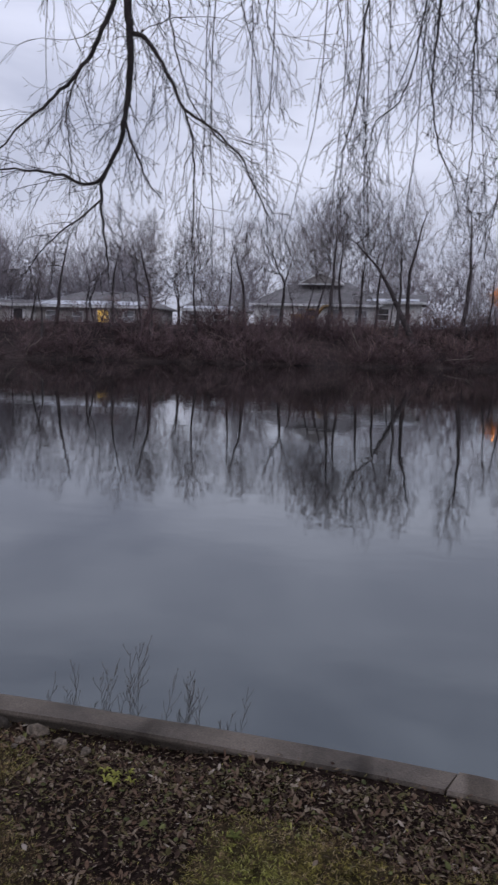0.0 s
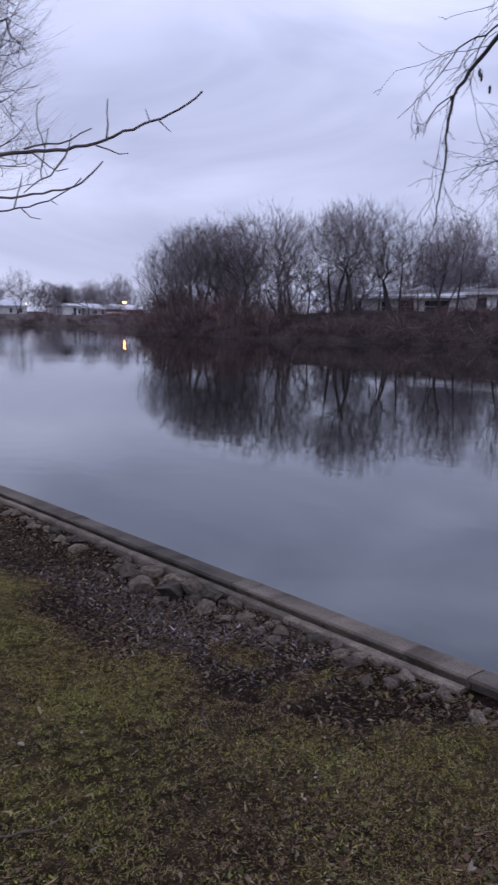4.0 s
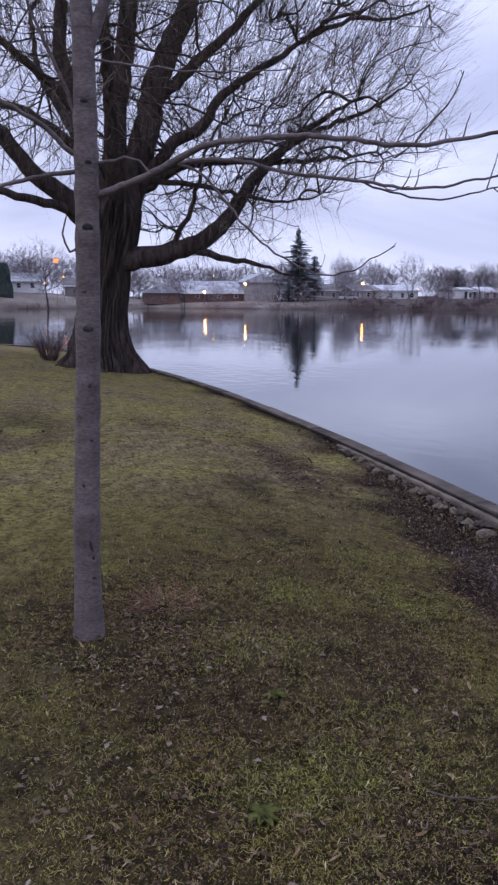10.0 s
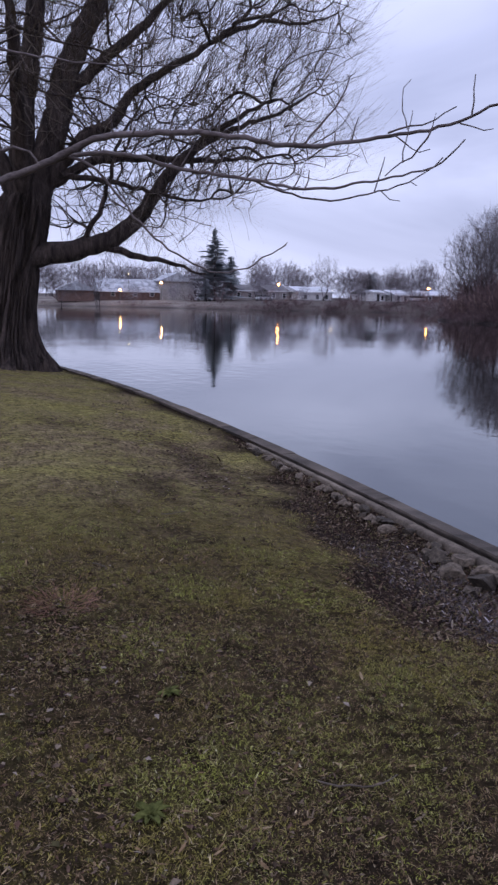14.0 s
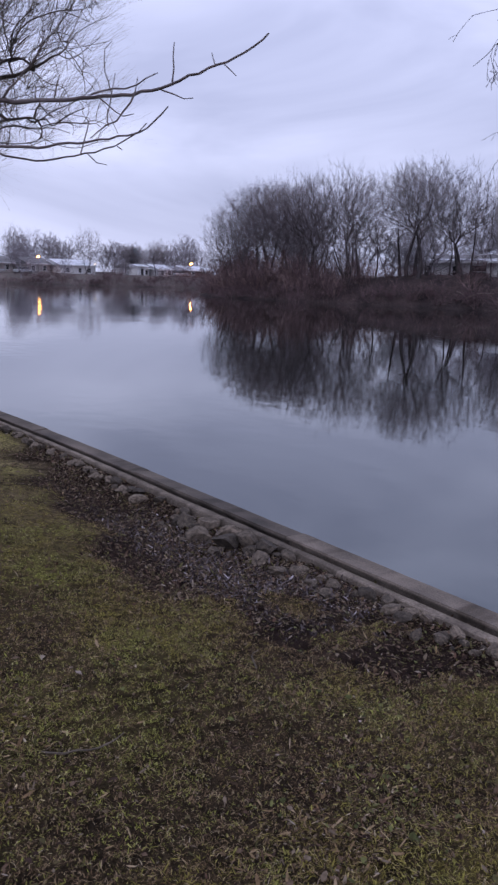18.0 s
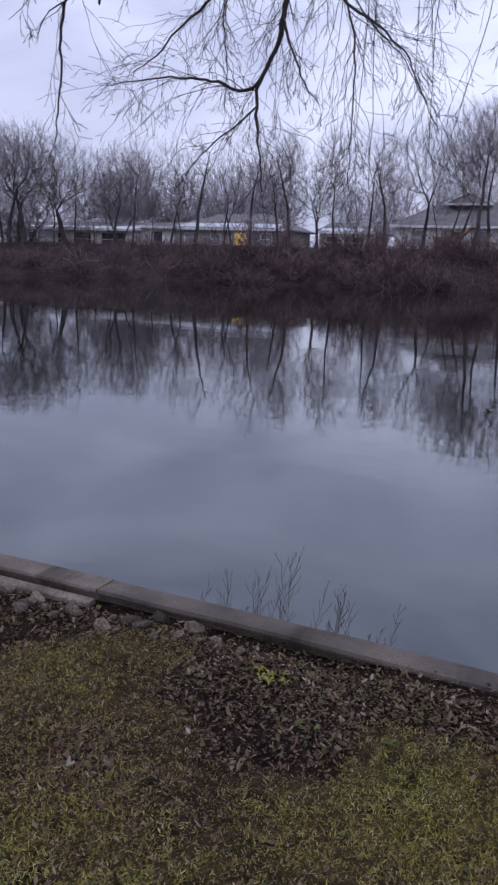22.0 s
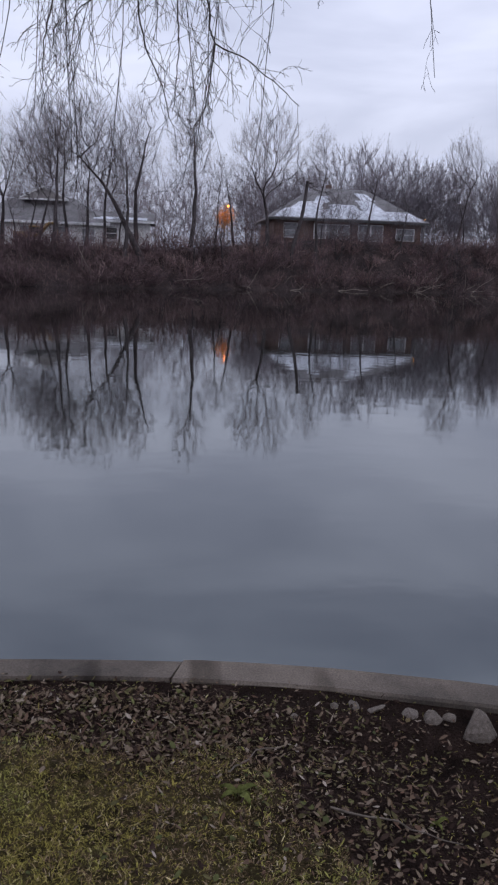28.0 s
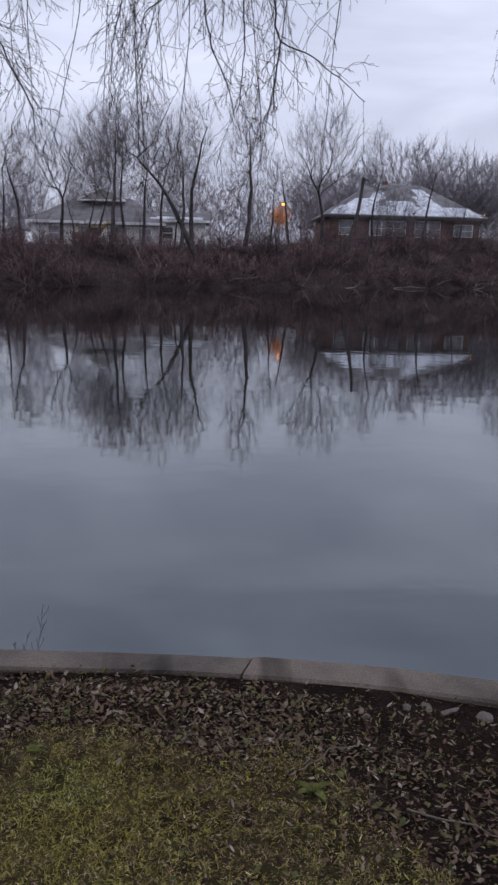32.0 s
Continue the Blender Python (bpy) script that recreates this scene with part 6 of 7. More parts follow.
house(-36.5, 78, 2.2, 12.9, 9, 2.25, 1.75, M_GREY_SIDING, M_SHINGLE, "grey bungalow with white eaves and one lit window", 4.0, [(-4.5, 0.70, 1.3, 1.0, C), (-1.4, 0.65, 1.1, 1.0, C), (1.6, 0.55, 1.3, 1.35, L), (4.6, 0.7, 1.1, 1.1, C)], None, 0.16)
house(-25.4, 86, 2.3, 6.4, 7, 2.3, 1.2, M_SIDING, M_SHINGLE, "small white house with a snow-dusted eave", 1.0, [(-1.6, 0.6, 1.2, 1.2, G), (1.4, 0.6, 1.2, 1.2, G)], None, 0.15)
mid = house(-13.0, 87, 3.0, 14.2, 11, 2.45, 2.9, M_SIDING, M_SHINGLE, "pale house with a broad hipped grey roof and white eaves", 4.4, [(-4.4, 0.5, 1.6, 1.5, C), (-1.2, 0.5, 1.6, 1.5, C), (2.4, 0.5, 1.6, 1.5, C), (5.2, 0.6, 1.3, 1.3, C)], None, 0.0)
bm = bmesh.new()
a = [bm.verts.new(p) for p in ((-2.4, 3.0, 5.05), (2.6, 3.0, 5.05), (0.1, 3.0, 6.3), (-2.4, 6.5, 5.05), (2.6, 6.5, 5.05), (0.1, 6.5, 6.3))]
for f in ((0, 1, 2), (5, 4, 3), (0, 2, 5, 3), (2, 1, 4, 5), (1, 0, 3, 4)):
    bm.faces.new([a[k] for k in f])
part("dormer", bm, M_GREY_SIDING, mid, "grey gable above the roof")
for p, q in (((-2.6, 2.95, 5.0), (0.1, 2.95, 6.38)), ((0.1, 2.95, 6.38), (2.8, 2.95, 5.0)), ((-2.6, 2.95, 5.0), (2.8, 2.95, 5.0))):
    part("trim", rod_bm(p, q, 0.09, sides=4), M_TRIM, mid)
house(-4.4, 88, 3.3, 6.4, 7, 2.6, 1.1, M_SIDING, M_SHINGLE, "pale garage with a low roof and white eaves", 0.0, [(-1.0, 0.7, 1.2, 1.2, G)], None, 0.15)
right = house(22.9, 95, 4.7, 18.4, 13, 2.7, 4.3, M_BRICK, M_SHINGLE, "brown brick bungalow with a big snowy hipped roof", 6.6, [(-7.2, 0.6, 1.5, 1.6, C), (-3.6, 0.6, 1.3, 1.6, C), (-2.1, 0.6, 1.3, 1.6, C), (-0.6, 0.6, 1.3, 1.6, C), (2.0, 0.5, 1.4, 1.8, C), (3.6, 0.5, 1.4, 1.8, C), (7.2, 0.7, 2.2, 1.3, C)], None, 0.0, chimney=(-1.2, 7.5, 7.6), over=0.8, eave=M_STEEL)
for k, (u0, u1, v0, v1) in enumerate(((0.02, 0.98, 0.02, 0.30), (0.06, 0.30, 0.30, 0.52), (0.36, 0.60, 0.30, 0.46), (0.63, 0.80, 0.30, 0.62), (0.70, 0.86, 0.62, 0.86), (0.20, 0.34, 0.50, 0.72))):
    y0_, z0_, rise_, run = -0.8, 2.8, 4.3, 7.3
    v, f, n = [], [], 9
    for i in range(n):
        for j in range(n):
            vv = v0 + (v1 - v0) * j / (n - 1)
            left, rgt = -10.0 + 6.6 * vv, 10.0 - 6.6 * vv
            edge_ = 0.012 * noise.noise((i * 1.7, j * 1.7, k))
            uu = u0 + (u1 - u0) * (i / (n - 1)) + edge_ * 2
            v.append((left + (rgt - left) * min(max(uu, 0.005), 0.995), y0_ + run * vv - 0.02, z0_ + rise_ * vv + 0.05 + edge_))
    f = [(i * n + j, (i + 1) * n + j, (i + 1) * n + j + 1, i * n + j + 1) for i in range(n - 1) for j in range(n - 1)]
    link_mesh("snow_patch", v, f, M_SNOW, right, "thin snow lying on the roof", True)


# ---- excavator ----
ex = thing("excavator", -13.2, 81.5, ground_z(-13.2, 81.5), "yellow tracked excavator parked before the pale house", "excavator")
for y in (-0.9, 0.9):
    part("track", box_bm(-1.7, 1.7, y - 0.3, y + 0.3, 0, 0.8, 0.25), M_STEEL, ex)
part("body", box_bm(-1.9, 1.2, -1.2, 1.2, 0.95, 1.9, 0.15), M_YELLOW, ex)
cab = part("cab", box_bm(0.2, 1.5, -1.2, 0.1, 1.0, 2.7, 0.1), M_YELLOW, ex)
part("cab_window", box_bm(0.4, 1.53, -1.23, -0.1, 1.75, 2.5, 0.03), M_GLASS_DARK, cab)
for name, p, q, r in (("boom", (1.2, 0.4, 1.5), (2.5, 0.4, 3.1), 0.24), ("boom_tip", (2.5, 0.4, 3.1), (3.3, 0.4, 3.2), 0.20), ("stick", (3.3, 0.4, 3.2), (3.9, 0.4, 1.3), 0.16)):
    part(name, rod_bm(p, q, r, sides=4), M_YELLOW, ex)
part("bucket", box_bm(3.5, 4.3, 0.0, 0.8, 0.7, 1.4, 0.12), M_STEEL, ex)
ex.scale = (0.75, 0.75, 0.75)


# ---- lamps ----
def lamp(x, y, z0, z1, mat, label, r=0.16, pole=True, arm=0.0):
    ob = thing("street_lamp" if pole else "wall_lamp", x, y, z0, label, "lamp", "lamps round the lake")
    h = z1 - z0
    if pole:
        part("pole", rod_bm((0, 0, -0.3), (0, 0, h), 0.07, 0.05), M_POLE, ob)
    if arm:
        part("arm", rod_bm((0, 0, h - 0.05), (arm, 0, h + 0.1), 0.04), M_POLE, ob)
    part("hood", rod_bm((arm, 0, h + 0.1 + r * 0.6), (arm, 0, h + 0.1 + r * 1.1), r * 1.1, r * 0.5), M_POLE, ob)
    part("globe", ball_bm((arm, 0, h + 0.1), r), mat, ob, "glowing lamp globe", True)
    return ob


for x, y, z1, mat, r in ((-172, 35.5, 2.9, M_LAMP_WHITE, 0.26), (-172, 45.0, 4.7, M_LAMP_WHITE, 0.26), (-166, 71.4, 4.8, M_LAMP_ORANGE, 0.26), (-166, 85.4, 3.6, M_LAMP_WHITE, 0.055), (-172, 37.5, 6.4, M_LAMP_WHITE, 0.07),
                         (-172, 3.2, 9.4, M_LAMP_GLOW, 0.55), (-182, 4.9, 6.3, M_LAMP_DIM, 0.24), (-182, 0.9, 4.9, M_LAMP_DIM, 0.2), (-160, 108.4, 4.5, M_LAMP_ORANGE, 0.30)):
    lamp(x, y, ground_z(x, y), z1, mat, "lit lamp on a pole beside the distant shore", r)
lamp(8.5, 101.0, ground_z(8.4, 101.0), 8.9, M_LAMP_DIM, "sodium street lamp glowing orange through leaves", 0.15)
lamp(32.4, 94.6, ground_z(32.4, 94.6), 7.9, M_LAMP_DIM, "small lamp at the corner of the bungalow", 0.05)
# one-sided fill light added before the street lamp to brighten the oak leaves
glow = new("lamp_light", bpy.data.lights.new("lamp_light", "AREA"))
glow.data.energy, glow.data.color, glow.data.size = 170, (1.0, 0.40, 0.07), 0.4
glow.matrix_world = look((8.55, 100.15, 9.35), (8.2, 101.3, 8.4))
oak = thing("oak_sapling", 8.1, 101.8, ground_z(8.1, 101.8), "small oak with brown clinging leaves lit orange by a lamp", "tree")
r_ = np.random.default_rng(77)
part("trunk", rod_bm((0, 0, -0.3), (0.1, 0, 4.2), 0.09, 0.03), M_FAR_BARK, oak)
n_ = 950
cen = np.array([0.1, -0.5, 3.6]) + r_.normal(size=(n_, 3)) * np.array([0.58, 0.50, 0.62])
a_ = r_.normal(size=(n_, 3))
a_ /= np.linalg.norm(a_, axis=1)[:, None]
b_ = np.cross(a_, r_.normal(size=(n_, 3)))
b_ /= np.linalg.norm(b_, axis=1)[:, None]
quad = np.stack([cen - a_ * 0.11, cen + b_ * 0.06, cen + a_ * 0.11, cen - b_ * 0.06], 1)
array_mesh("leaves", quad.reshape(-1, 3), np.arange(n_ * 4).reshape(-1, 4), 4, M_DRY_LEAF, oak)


# ---- distant shore ----
def spruce(x, y, height, width, label, blunt=0.85):
    ob = thing("spruce_tree", x, y, ground_z(x, y), label, "tree", "evergreens on the distant shore")
    part("trunk", rod_bm((0, 0, -0.3), (0, 0, height * 0.97), 0.28, 0.03), M_FAR_BARK, ob)
    r = np.random.default_rng(int(height * 10))
    v, f = [], []
    for k in range(int(height * 40)):
        t = r.random() ** 0.85
        tier = 0.62 + 0.38 * abs(math.sin(t * 26 + 2 * math.sin(t * 9)))
        z, reach = 0.06 * height + t * height * 0.94, width * (1 - t) ** blunt * (0.35 + 0.75 * r.random()) * tier + 0.15
        a = r.random() * 6.283
        reach *= 0.8 + 0.3 * math.sin(a * 2 + t * 17)
        c, s_ = math.cos(a), math.sin(a)
        w, b = 0.10 + 0.10 * reach, len(v)
        for q, dz, sw in ((0.1, 0.0, 0.4), (0.6, -0.06 * reach, 1.0), (1.0, -0.10 * reach + 0.12, 0.15)):
            v += [(c * reach * q - s_ * w * sw, s_ * reach * q + c * w * sw, z + dz), (c * reach * q + s_ * w * sw, s_ * reach * q - c * w * sw, z + dz - 0.16)]
        f += [(b, b + 1, b + 3, b + 2), (b + 2, b + 3, b + 5, b + 4)]
    link_mesh("foliage", v, f, M_HAZE_SPRUCE, ob)
    return ob


spruce(-171, 57.5, 16.4, 8.4, "tall dark ragged spruce on the distant shore")
spruce(-174, 62.6, 10.2, 4.2, "dark evergreen beside the tall spruce", 0.5)
spruce(-167, 54.0, 5.0, 2.6, "dark broad evergreen at the shore", 0.4)
spruce(-168, 97.0, 6.6, 2.9, "dark rounded evergreen on the distant shore", 0.3)
plant("round2", -180, 90.5, 0.84, 0.4, "broad dome-shaped bare tree on the distant shore", 1.05)
plant("round2", -174, 1.2, 1.15, 2.2, "bare tree beside the street lamp")
plant("round2", -37.0, -8.2, 1.0, 1.0, "bare tree on the lawn beyond the willow")
for k, (x, y) in enumerate(((-166, 93.6), (-167, 95.2), (-165, 96.4))):
    plant("round", x, y, 0.54 - 0.05 * k, k * 2.1, "dense dark bare tree beside the boathouse", 0.9)
for x, y, z, w, wall, roof, label, wh, rise, turn in (
        (-182, 31.0, 0.9, 9, M_BRICK, M_OLD_SNOW, "low brown brick house with a white gable edge by the shore", 1.9, 1.9, 176), (-181, 40.2, 1.0, 15, M_BRICK, M_OLD_SNOW, "long brown brick house with a broad snow-dusted roof by the shore", 1.7, 2.9, 90), (-196, 58.5, 1.8, 8, M_SIDING, M_OLD_SNOW, "pale two-storey house behind bare trees", 3.6, 2.0, 90),
        (-184, 55.0, 1.4, 9, M_GREY_SIDING, M_OLD_SNOW, "two-storey grey house with a gable", 3.9, 2.0, 180), (-178, 67.5, 1.2, 6, M_GREY_SIDING, M_SHINGLE, "small grey house on the distant shore", 2.2, 1.5, 95),
        (-174, 75.0, 1.2, 6, M_GREY_SIDING, M_SHINGLE, "grey cottage with a low roof on the shore", 2.2, 1.4, 97), (-172, 84.0, 1.0, 10, M_SIDING, M_SNOW, "long white house with dark windows on the shore", 2.3, 1.3, 98),
        (-170, 100.6, 1.0, 4.4, M_SIDING, M_SHINGLE, "small white house among bare bushes on the shore", 2.2, 1.2, 98), (-168, 106.2, 1.0, 4.6, M_SIDING, M_SNOW, "small white house with a snowy roof on the shore", 2.0, 1.2, 98), (-164, 113.5, 1.0, 8, M_BRICK, M_SNOW, "low red-brown house at the end of the lake", 2.0, 1.1, 100),
        (-192, -3.6, 3.4, 6.2, M_SIDING, M_OLD_SNOW, "pale house with a snowy gabled roof beyond the path", 2.2, 2.0, 84), (-196, 10.0, 2.4, 9, M_TAUPE, M_SHINGLE, "pale low house under a street lamp", 2.4, 1.6, 88)):
    wins = [(k * w / 4, 0.7, 0.9, 1.0, G) for k in ((-1, 1) if w < 10 else (-1.2, 0.2, 1.3))]
    house(x, y, min(z, ground_z(x, y) + 0.45), w, 8, wh, rise, wall, roof, label, 0.0, wins, None, 0.0, turn)
house(-160.5, 94.6, ground_z(-161.5, 94.6), 2.4, 3, 2.2, 0.4, M_SIDING, M_SNOW, "small white boathouse at the distant waterside", 0.0, (), (0.2, 0.9, 1.7), 0.0, 97)
spots = []
for k in range(50):
    y = 60 + 62 * (k + rng.random()) / 50
    x = float(np.interp(y, [p[1] for p in FAR_SHORE[:7]][::-1], [p[0] for p in FAR_SHORE[:7]][::-1])) - 1.0 - 6 * rng.random()
    spots.append(("shrub%d" % (k % 3), x, y, 0.45 + 0.5 * rng.random(), rng.random() * 6.3, 1.6))
scrub("bank_thicket", "tall thin reddish leafless thicket before the pale houses", [("shrub3", x_, float(np.interp(x_, [p[0] for p in FAR_BANK[:14]][::-1], [p[1] for p in FAR_BANK[:14]][::-1])) + 3.5 + 5 * rng.random(), 0.6 + 0.45 * rng.random(), rng.random() * 6.3, 1.1) for x_ in np.linspace(-26, 9, 16) + rng.normal(size=16) * 0.8])
scrub("shore_scrub", "reddish-brown leafless scrub along the distant shore", spots)
for k in range(80):
    y = -40 + 200 * (k + 0.5 * rng.random()) / 80
    x = -192 - 42 * rng.random() + (12 if y > 60 else 0)
    plant(("shore", "shore2", "haze2", "shore2", "shore")[k % 5], x, y, 0.66 + 0.34 * rng.random(), rng.random() * 6.3, "hazy bare tree on the distant shore", 1.2)
for k, (x, y) in enumerate(((-171, 8), (-169, 22), (-170, 30.5), (-169, 52), (-166, 66), (-164, 82), (-163, 100))):
    plant(("round", "up2", "wild")[k % 3], x, y, 0.6 + 0.12 * (k % 3), k * 1.3, "bare tree standing at the distant waterside", 1.1)


for k in range(34):
    y = 12 + 110 * (k + rng.random()) / 34
    x = float(np.interp(y, [p[1] for p in FAR_SHORE[:7]][::-1], [p[0] for p in FAR_SHORE[:7]][::-1])) - 5 - 16 * rng.random()
    plant(("haze3", "shrub1", "haze2", "shrub0")[k % 4], x, y, (0.30 + 0.25 * rng.random()) * (1.0 if k % 2 == 0 else 3.0), rng.random() * 6.3, "bare bush standing before the distant houses", 1.2)


def car(x, y, turn, mat, label):
    c = thing("car", x, y, ground_z(x, y) + 0.02, label, "car", "cars by the shore", turn=turn)
    part("body", box_bm(-2.1, 2.1, -0.85, 0.85, 0.3, 0.9, 0.16), mat, c)
    part("cabin", box_bm(-1.2, 1.1, -0.75, 0.75, 0.85, 1.42, 0.2), M_GLASS_DARK, c)
    for wx_ in (-1.3, 1.3):
        for wy_ in (-0.8, 0.8):
            part("wheel", rod_bm((wx_, wy_ - 0.1, 0.32), (wx_, wy_ + 0.1, 0.32), 0.32, sides=14), M_STEEL, c)
    return c


bm = bmesh.new()
bmesh.ops.create_cube(bm, size=1)
bmesh.ops.subdivide_edges(bm, edges=bm.edges[:], cuts=13, use_grid_fill=True)
for v in bm.verts:
    x, y, z = v.co.x * 5, v.co.y * 16, (v.co.z + 0.5) * 7.0
    n3 = noise.noise_vector((x * 0.7, y * 0.7, z * 0.7)) * 0.5
    v.co = Vector((x * (1 - 0.3 * z / 7.0), y * (1 - 0.12 * z / 7.0), z - 0.02 * (y + 8) ** 2 * 0.2)) + n3
M_HEDGE = mottled("dark_hedge", (0.016, 0.022, 0.020), (0.050, 0.062, 0.055), 1.2, 8.0, 0.95, 0.6, 0.1)
hedge = tagged(part("hedge", bm, M_HEDGE), "tall dark evergreen hedge beyond the water", "hedge")
hedge.matrix_basis = pose(-186, -14.2, ground_z(-186, -14.2) - 0.3) @ Matrix.Diagonal((1, 1, 1.12, 1))
car(-168, 53.8, 80, M_CAR, "silver car parked near the tall spruce")
car(-165, 67.5, 95, M_CAR, "pale car parked on the distant shore")
car(-164, 108, 95, M_CAR, "pale car parked by the boathouse")


# ---- plants at the seawall and in the lawn ----
rng = np.random.default_rng(15)
for k, (x, top, n) in enumerate(((-1.17, -0.20, 6), (-1.46, -0.06, 5), (-1.66, -0.24, 4), (-1.84, -0.33, 3), (-1.02, -0.28, 4))):
    ob = thing("dead_weed", x, 3.52, WATER_Z - 0.05, "thin dead weed stalks standing in the water against the seawall", "weed", "dead weeds at the seawall")
    for j in range(n):
        hgt = (top - WATER_Z + 0.02) * (0.92 if j == 0 else 0.55 + 0.4 * rng.random())
        ln = shoot(rng, (0.07 * rng.normal(), 0.05 + 0.06 * rng.random(), 0), (0.12 * rng.normal() + 0.08, 0.05, 1), hgt * 1.02, 8, 0.2, 0.05)
        one = [(ln, np.linspace(0.0014, 0.0007, 8), 4, 0)]
        sprout(rng, one, ln, 0.0020, 1, [None, (10, 0.25, 0.24, 0.55, 0.4, 0.1, 4, 3, 0.6)])
        for p, q, s_, l in list(one):
            one.append((np.array([p[-1], p[-1] + (0.001, 0, 0.006), p[-1] + (0.002, 0.001, 0.012)]), np.array([0.0010, 0.0021, 0.0006]), 4, 2))
        co, quads = tubes([b[:3] for b in one])
        array_mesh("stalk", co, quads, 4, M_STALK, ob, smooth=True)


def rosette(x, y, size, n, mat, label, upright=0.35):
    ob = thing("weed_plant", x, y, lawn_at(x, y), label, "weed", "green weeds in the lawn")
    for k in range(n):
        a, ln = k * 2.4 + 0.4 * rng.random(), size * (0.35 + 0.75 * rng.random())
        v, f = [], []
        for j in range(5):
            t = j / 4
            w, z = ln * 0.19 * math.sin(math.pi * min(0.95, 0.15 + 0.8 * t)), ln * upright * (1.6 * t - 1.3 * t * t) + 0.004
            c, s_ = math.cos(a), math.sin(a)
            for q in (-1, 0, 1):
                v.append((c * ln * t - s_ * w * q, s_ * ln * t + c * w * q, z + (0.012 * size / 0.1 if q else 0)))
        for j in range(4):
            for q in range(2):
                f.append((j * 3 + q, j * 3 + q + 1, j * 3 + q + 4, j * 3 + q + 3))
        link_mesh("leaf", v, f, mat, ob)
    return ob


rosette(-2.62, 0.09, 0.065, 22, M_WEED, "green rosette weed in the winter lawn")
rosette(-3.32, 0.34, 0.055, 16, M_WEED, "small green weed in the lawn")
rosette(0.40, 2.37, 0.075, 10, M_WEED, "pale green rosette weed among fallen leaves", 0.6)
for dx_, dy_ in ((0, 0), (0.05, 0.04), (-0.06, 0.03), (0.02, -0.06), (-0.03, -0.04), (0.08, -0.02)):
    rosette(-1.23 + dx_, 2.89 + dy_, 0.036, 7, M_YELLOW_WEED, "yellow-green weed among brown leaves", 1.4)
rosette(1.06, 2.18, 0.045, 5, M_WEED, "small dull green seedling on dark soil", 0.9)
rosette(1.35, 1.85, 0.10, 7, M_WEED, "green weed on dark soil", 0.6)
rosette(-0.62, 2.62, 0.045, 7, M_WEED, "small dull green weed near the seawall", 0.7)
tuft = thing("dead_grass_tuft", -4.40, 0.06, lawn_at(-4.40, 0.06), "reddish tuft of dead grass near the young tree", "grass")
bl = []
for k in range(170):
    a, d_ = rng.random() * 6.283, 0.16 * rng.random() ** 0.6
    bl.append((shoot(rng, (d_ * math.cos(a), d_ * math.sin(a), -0.005), (0.9 * math.cos(a) + 0.3 * rng.normal(), 0.9 * math.sin(a) + 0.3 * rng.normal(), 0.8), 0.06 + 0.09 * rng.random(), 4, -0.6, 0.16), np.linspace(0.0016, 0.0007, 4), 3, 0))
co, quads = tubes([q[:3] for q in bl])
array_mesh("grass_clump", co, quads, 4, M_RED_GRASS, tuft)
bush = thing("shrub", -22.6, -0.3, ground_z(-22.6, -0.3), "small bushy reddish bare shrub at the foot of the willow", "shrub")
br = []
for k in range(85):
    a = rng.random() * 6.283
    br.append((shoot(rng, (0.1 * math.cos(a), 0.1 * math.sin(a), -0.05), (0.5 * math.cos(a), 0.5 * math.sin(a), 1), 0.5 + 0.55 * rng.random(), 6, 0.1, 0.13), np.linspace(0.010, 0.005, 6), 4, 0))
    sprout(rng, br, br[-1][0], 0.012, 1, [None, (4, 0.3, 0.4, 0.5, 0.4, 0.1, 4, 3, 0.7)])
tree_parts(bush, [(p, q, s_, 0) for p, q, s_, l in br], 1, M_BRUSH, M_BRUSH, "crown", "spare")


# ---- sticks, leaves and grass ----
for k, (x, y, ln, turn) in enumerate(((-2.53, 0.80, 0.34, 40), (-1.85, 0.75, 0.28, 100), (-4.9, 0.35, 0.25, 10), (0.9, 2.1, 0.5, -40), (1.15, 1.7, 0.45, -25), (0.55, 2.55, 0.35, 15), (-6.1, 1.2, 0.3, 70), (-3.0, 1.9, 0.3, 150))):
    ob = thing("fallen_stick", x, y, lawn_at(x, y) + 0.012, "short brown fallen stick on the grass", "stick", "sticks on the lawn", turn=turn)
    ln_ = shoot(rng, (-ln / 2, 0, 0), (1, 0, 0.02), ln, 9, 0.0, 0.28)
    ln_[:, 2] = 0.004 + 0.006 * rng.random(9)
    co, quads = tubes([(ln_, np.linspace(0.0042, 0.0018, 9), 6)])
    array_mesh("stick", co, quads, 4, M_STICK, ob, smooth=True)

U_NEAR = np.nonzero(np.abs(KERB[:, 0] + 3.6) < 6.6)[0]


def scatter(count, seed, s_max, power, u_pool):
    """Random places on the lawn: kerb point, distance inland, x, y, z, bareness."""
    r = np.random.default_rng(seed)
    u = r.choice(u_pool, count)
    s = s_max * r.random(count) ** power
    jit = (r.random(count) - 0.5) * 0.1
    x = KERB[u, 0] + INLAND[u, 0] * (s + CAP_W - 0.03) + KERB_D[u, 0] * jit
    y = KERB[u, 1] + INLAND[u, 1] * (s + CAP_W - 0.03) + KERB_D[u, 1] * jit
    row_ = np.searchsorted(pick, u).clip(0, len(pick) - 1)
    col = np.searchsorted(S, s).clip(1, len(S) - 1)
    t = (s - S[col - 1]) / (S[col] - S[col - 1])
    z = lz[row_, col - 1] * (1 - t) + lz[row_, col] * t
    bare = soil[row_, col - 1] * (1 - t) + soil[row_, col] * t
    return x, y, z, s, bare


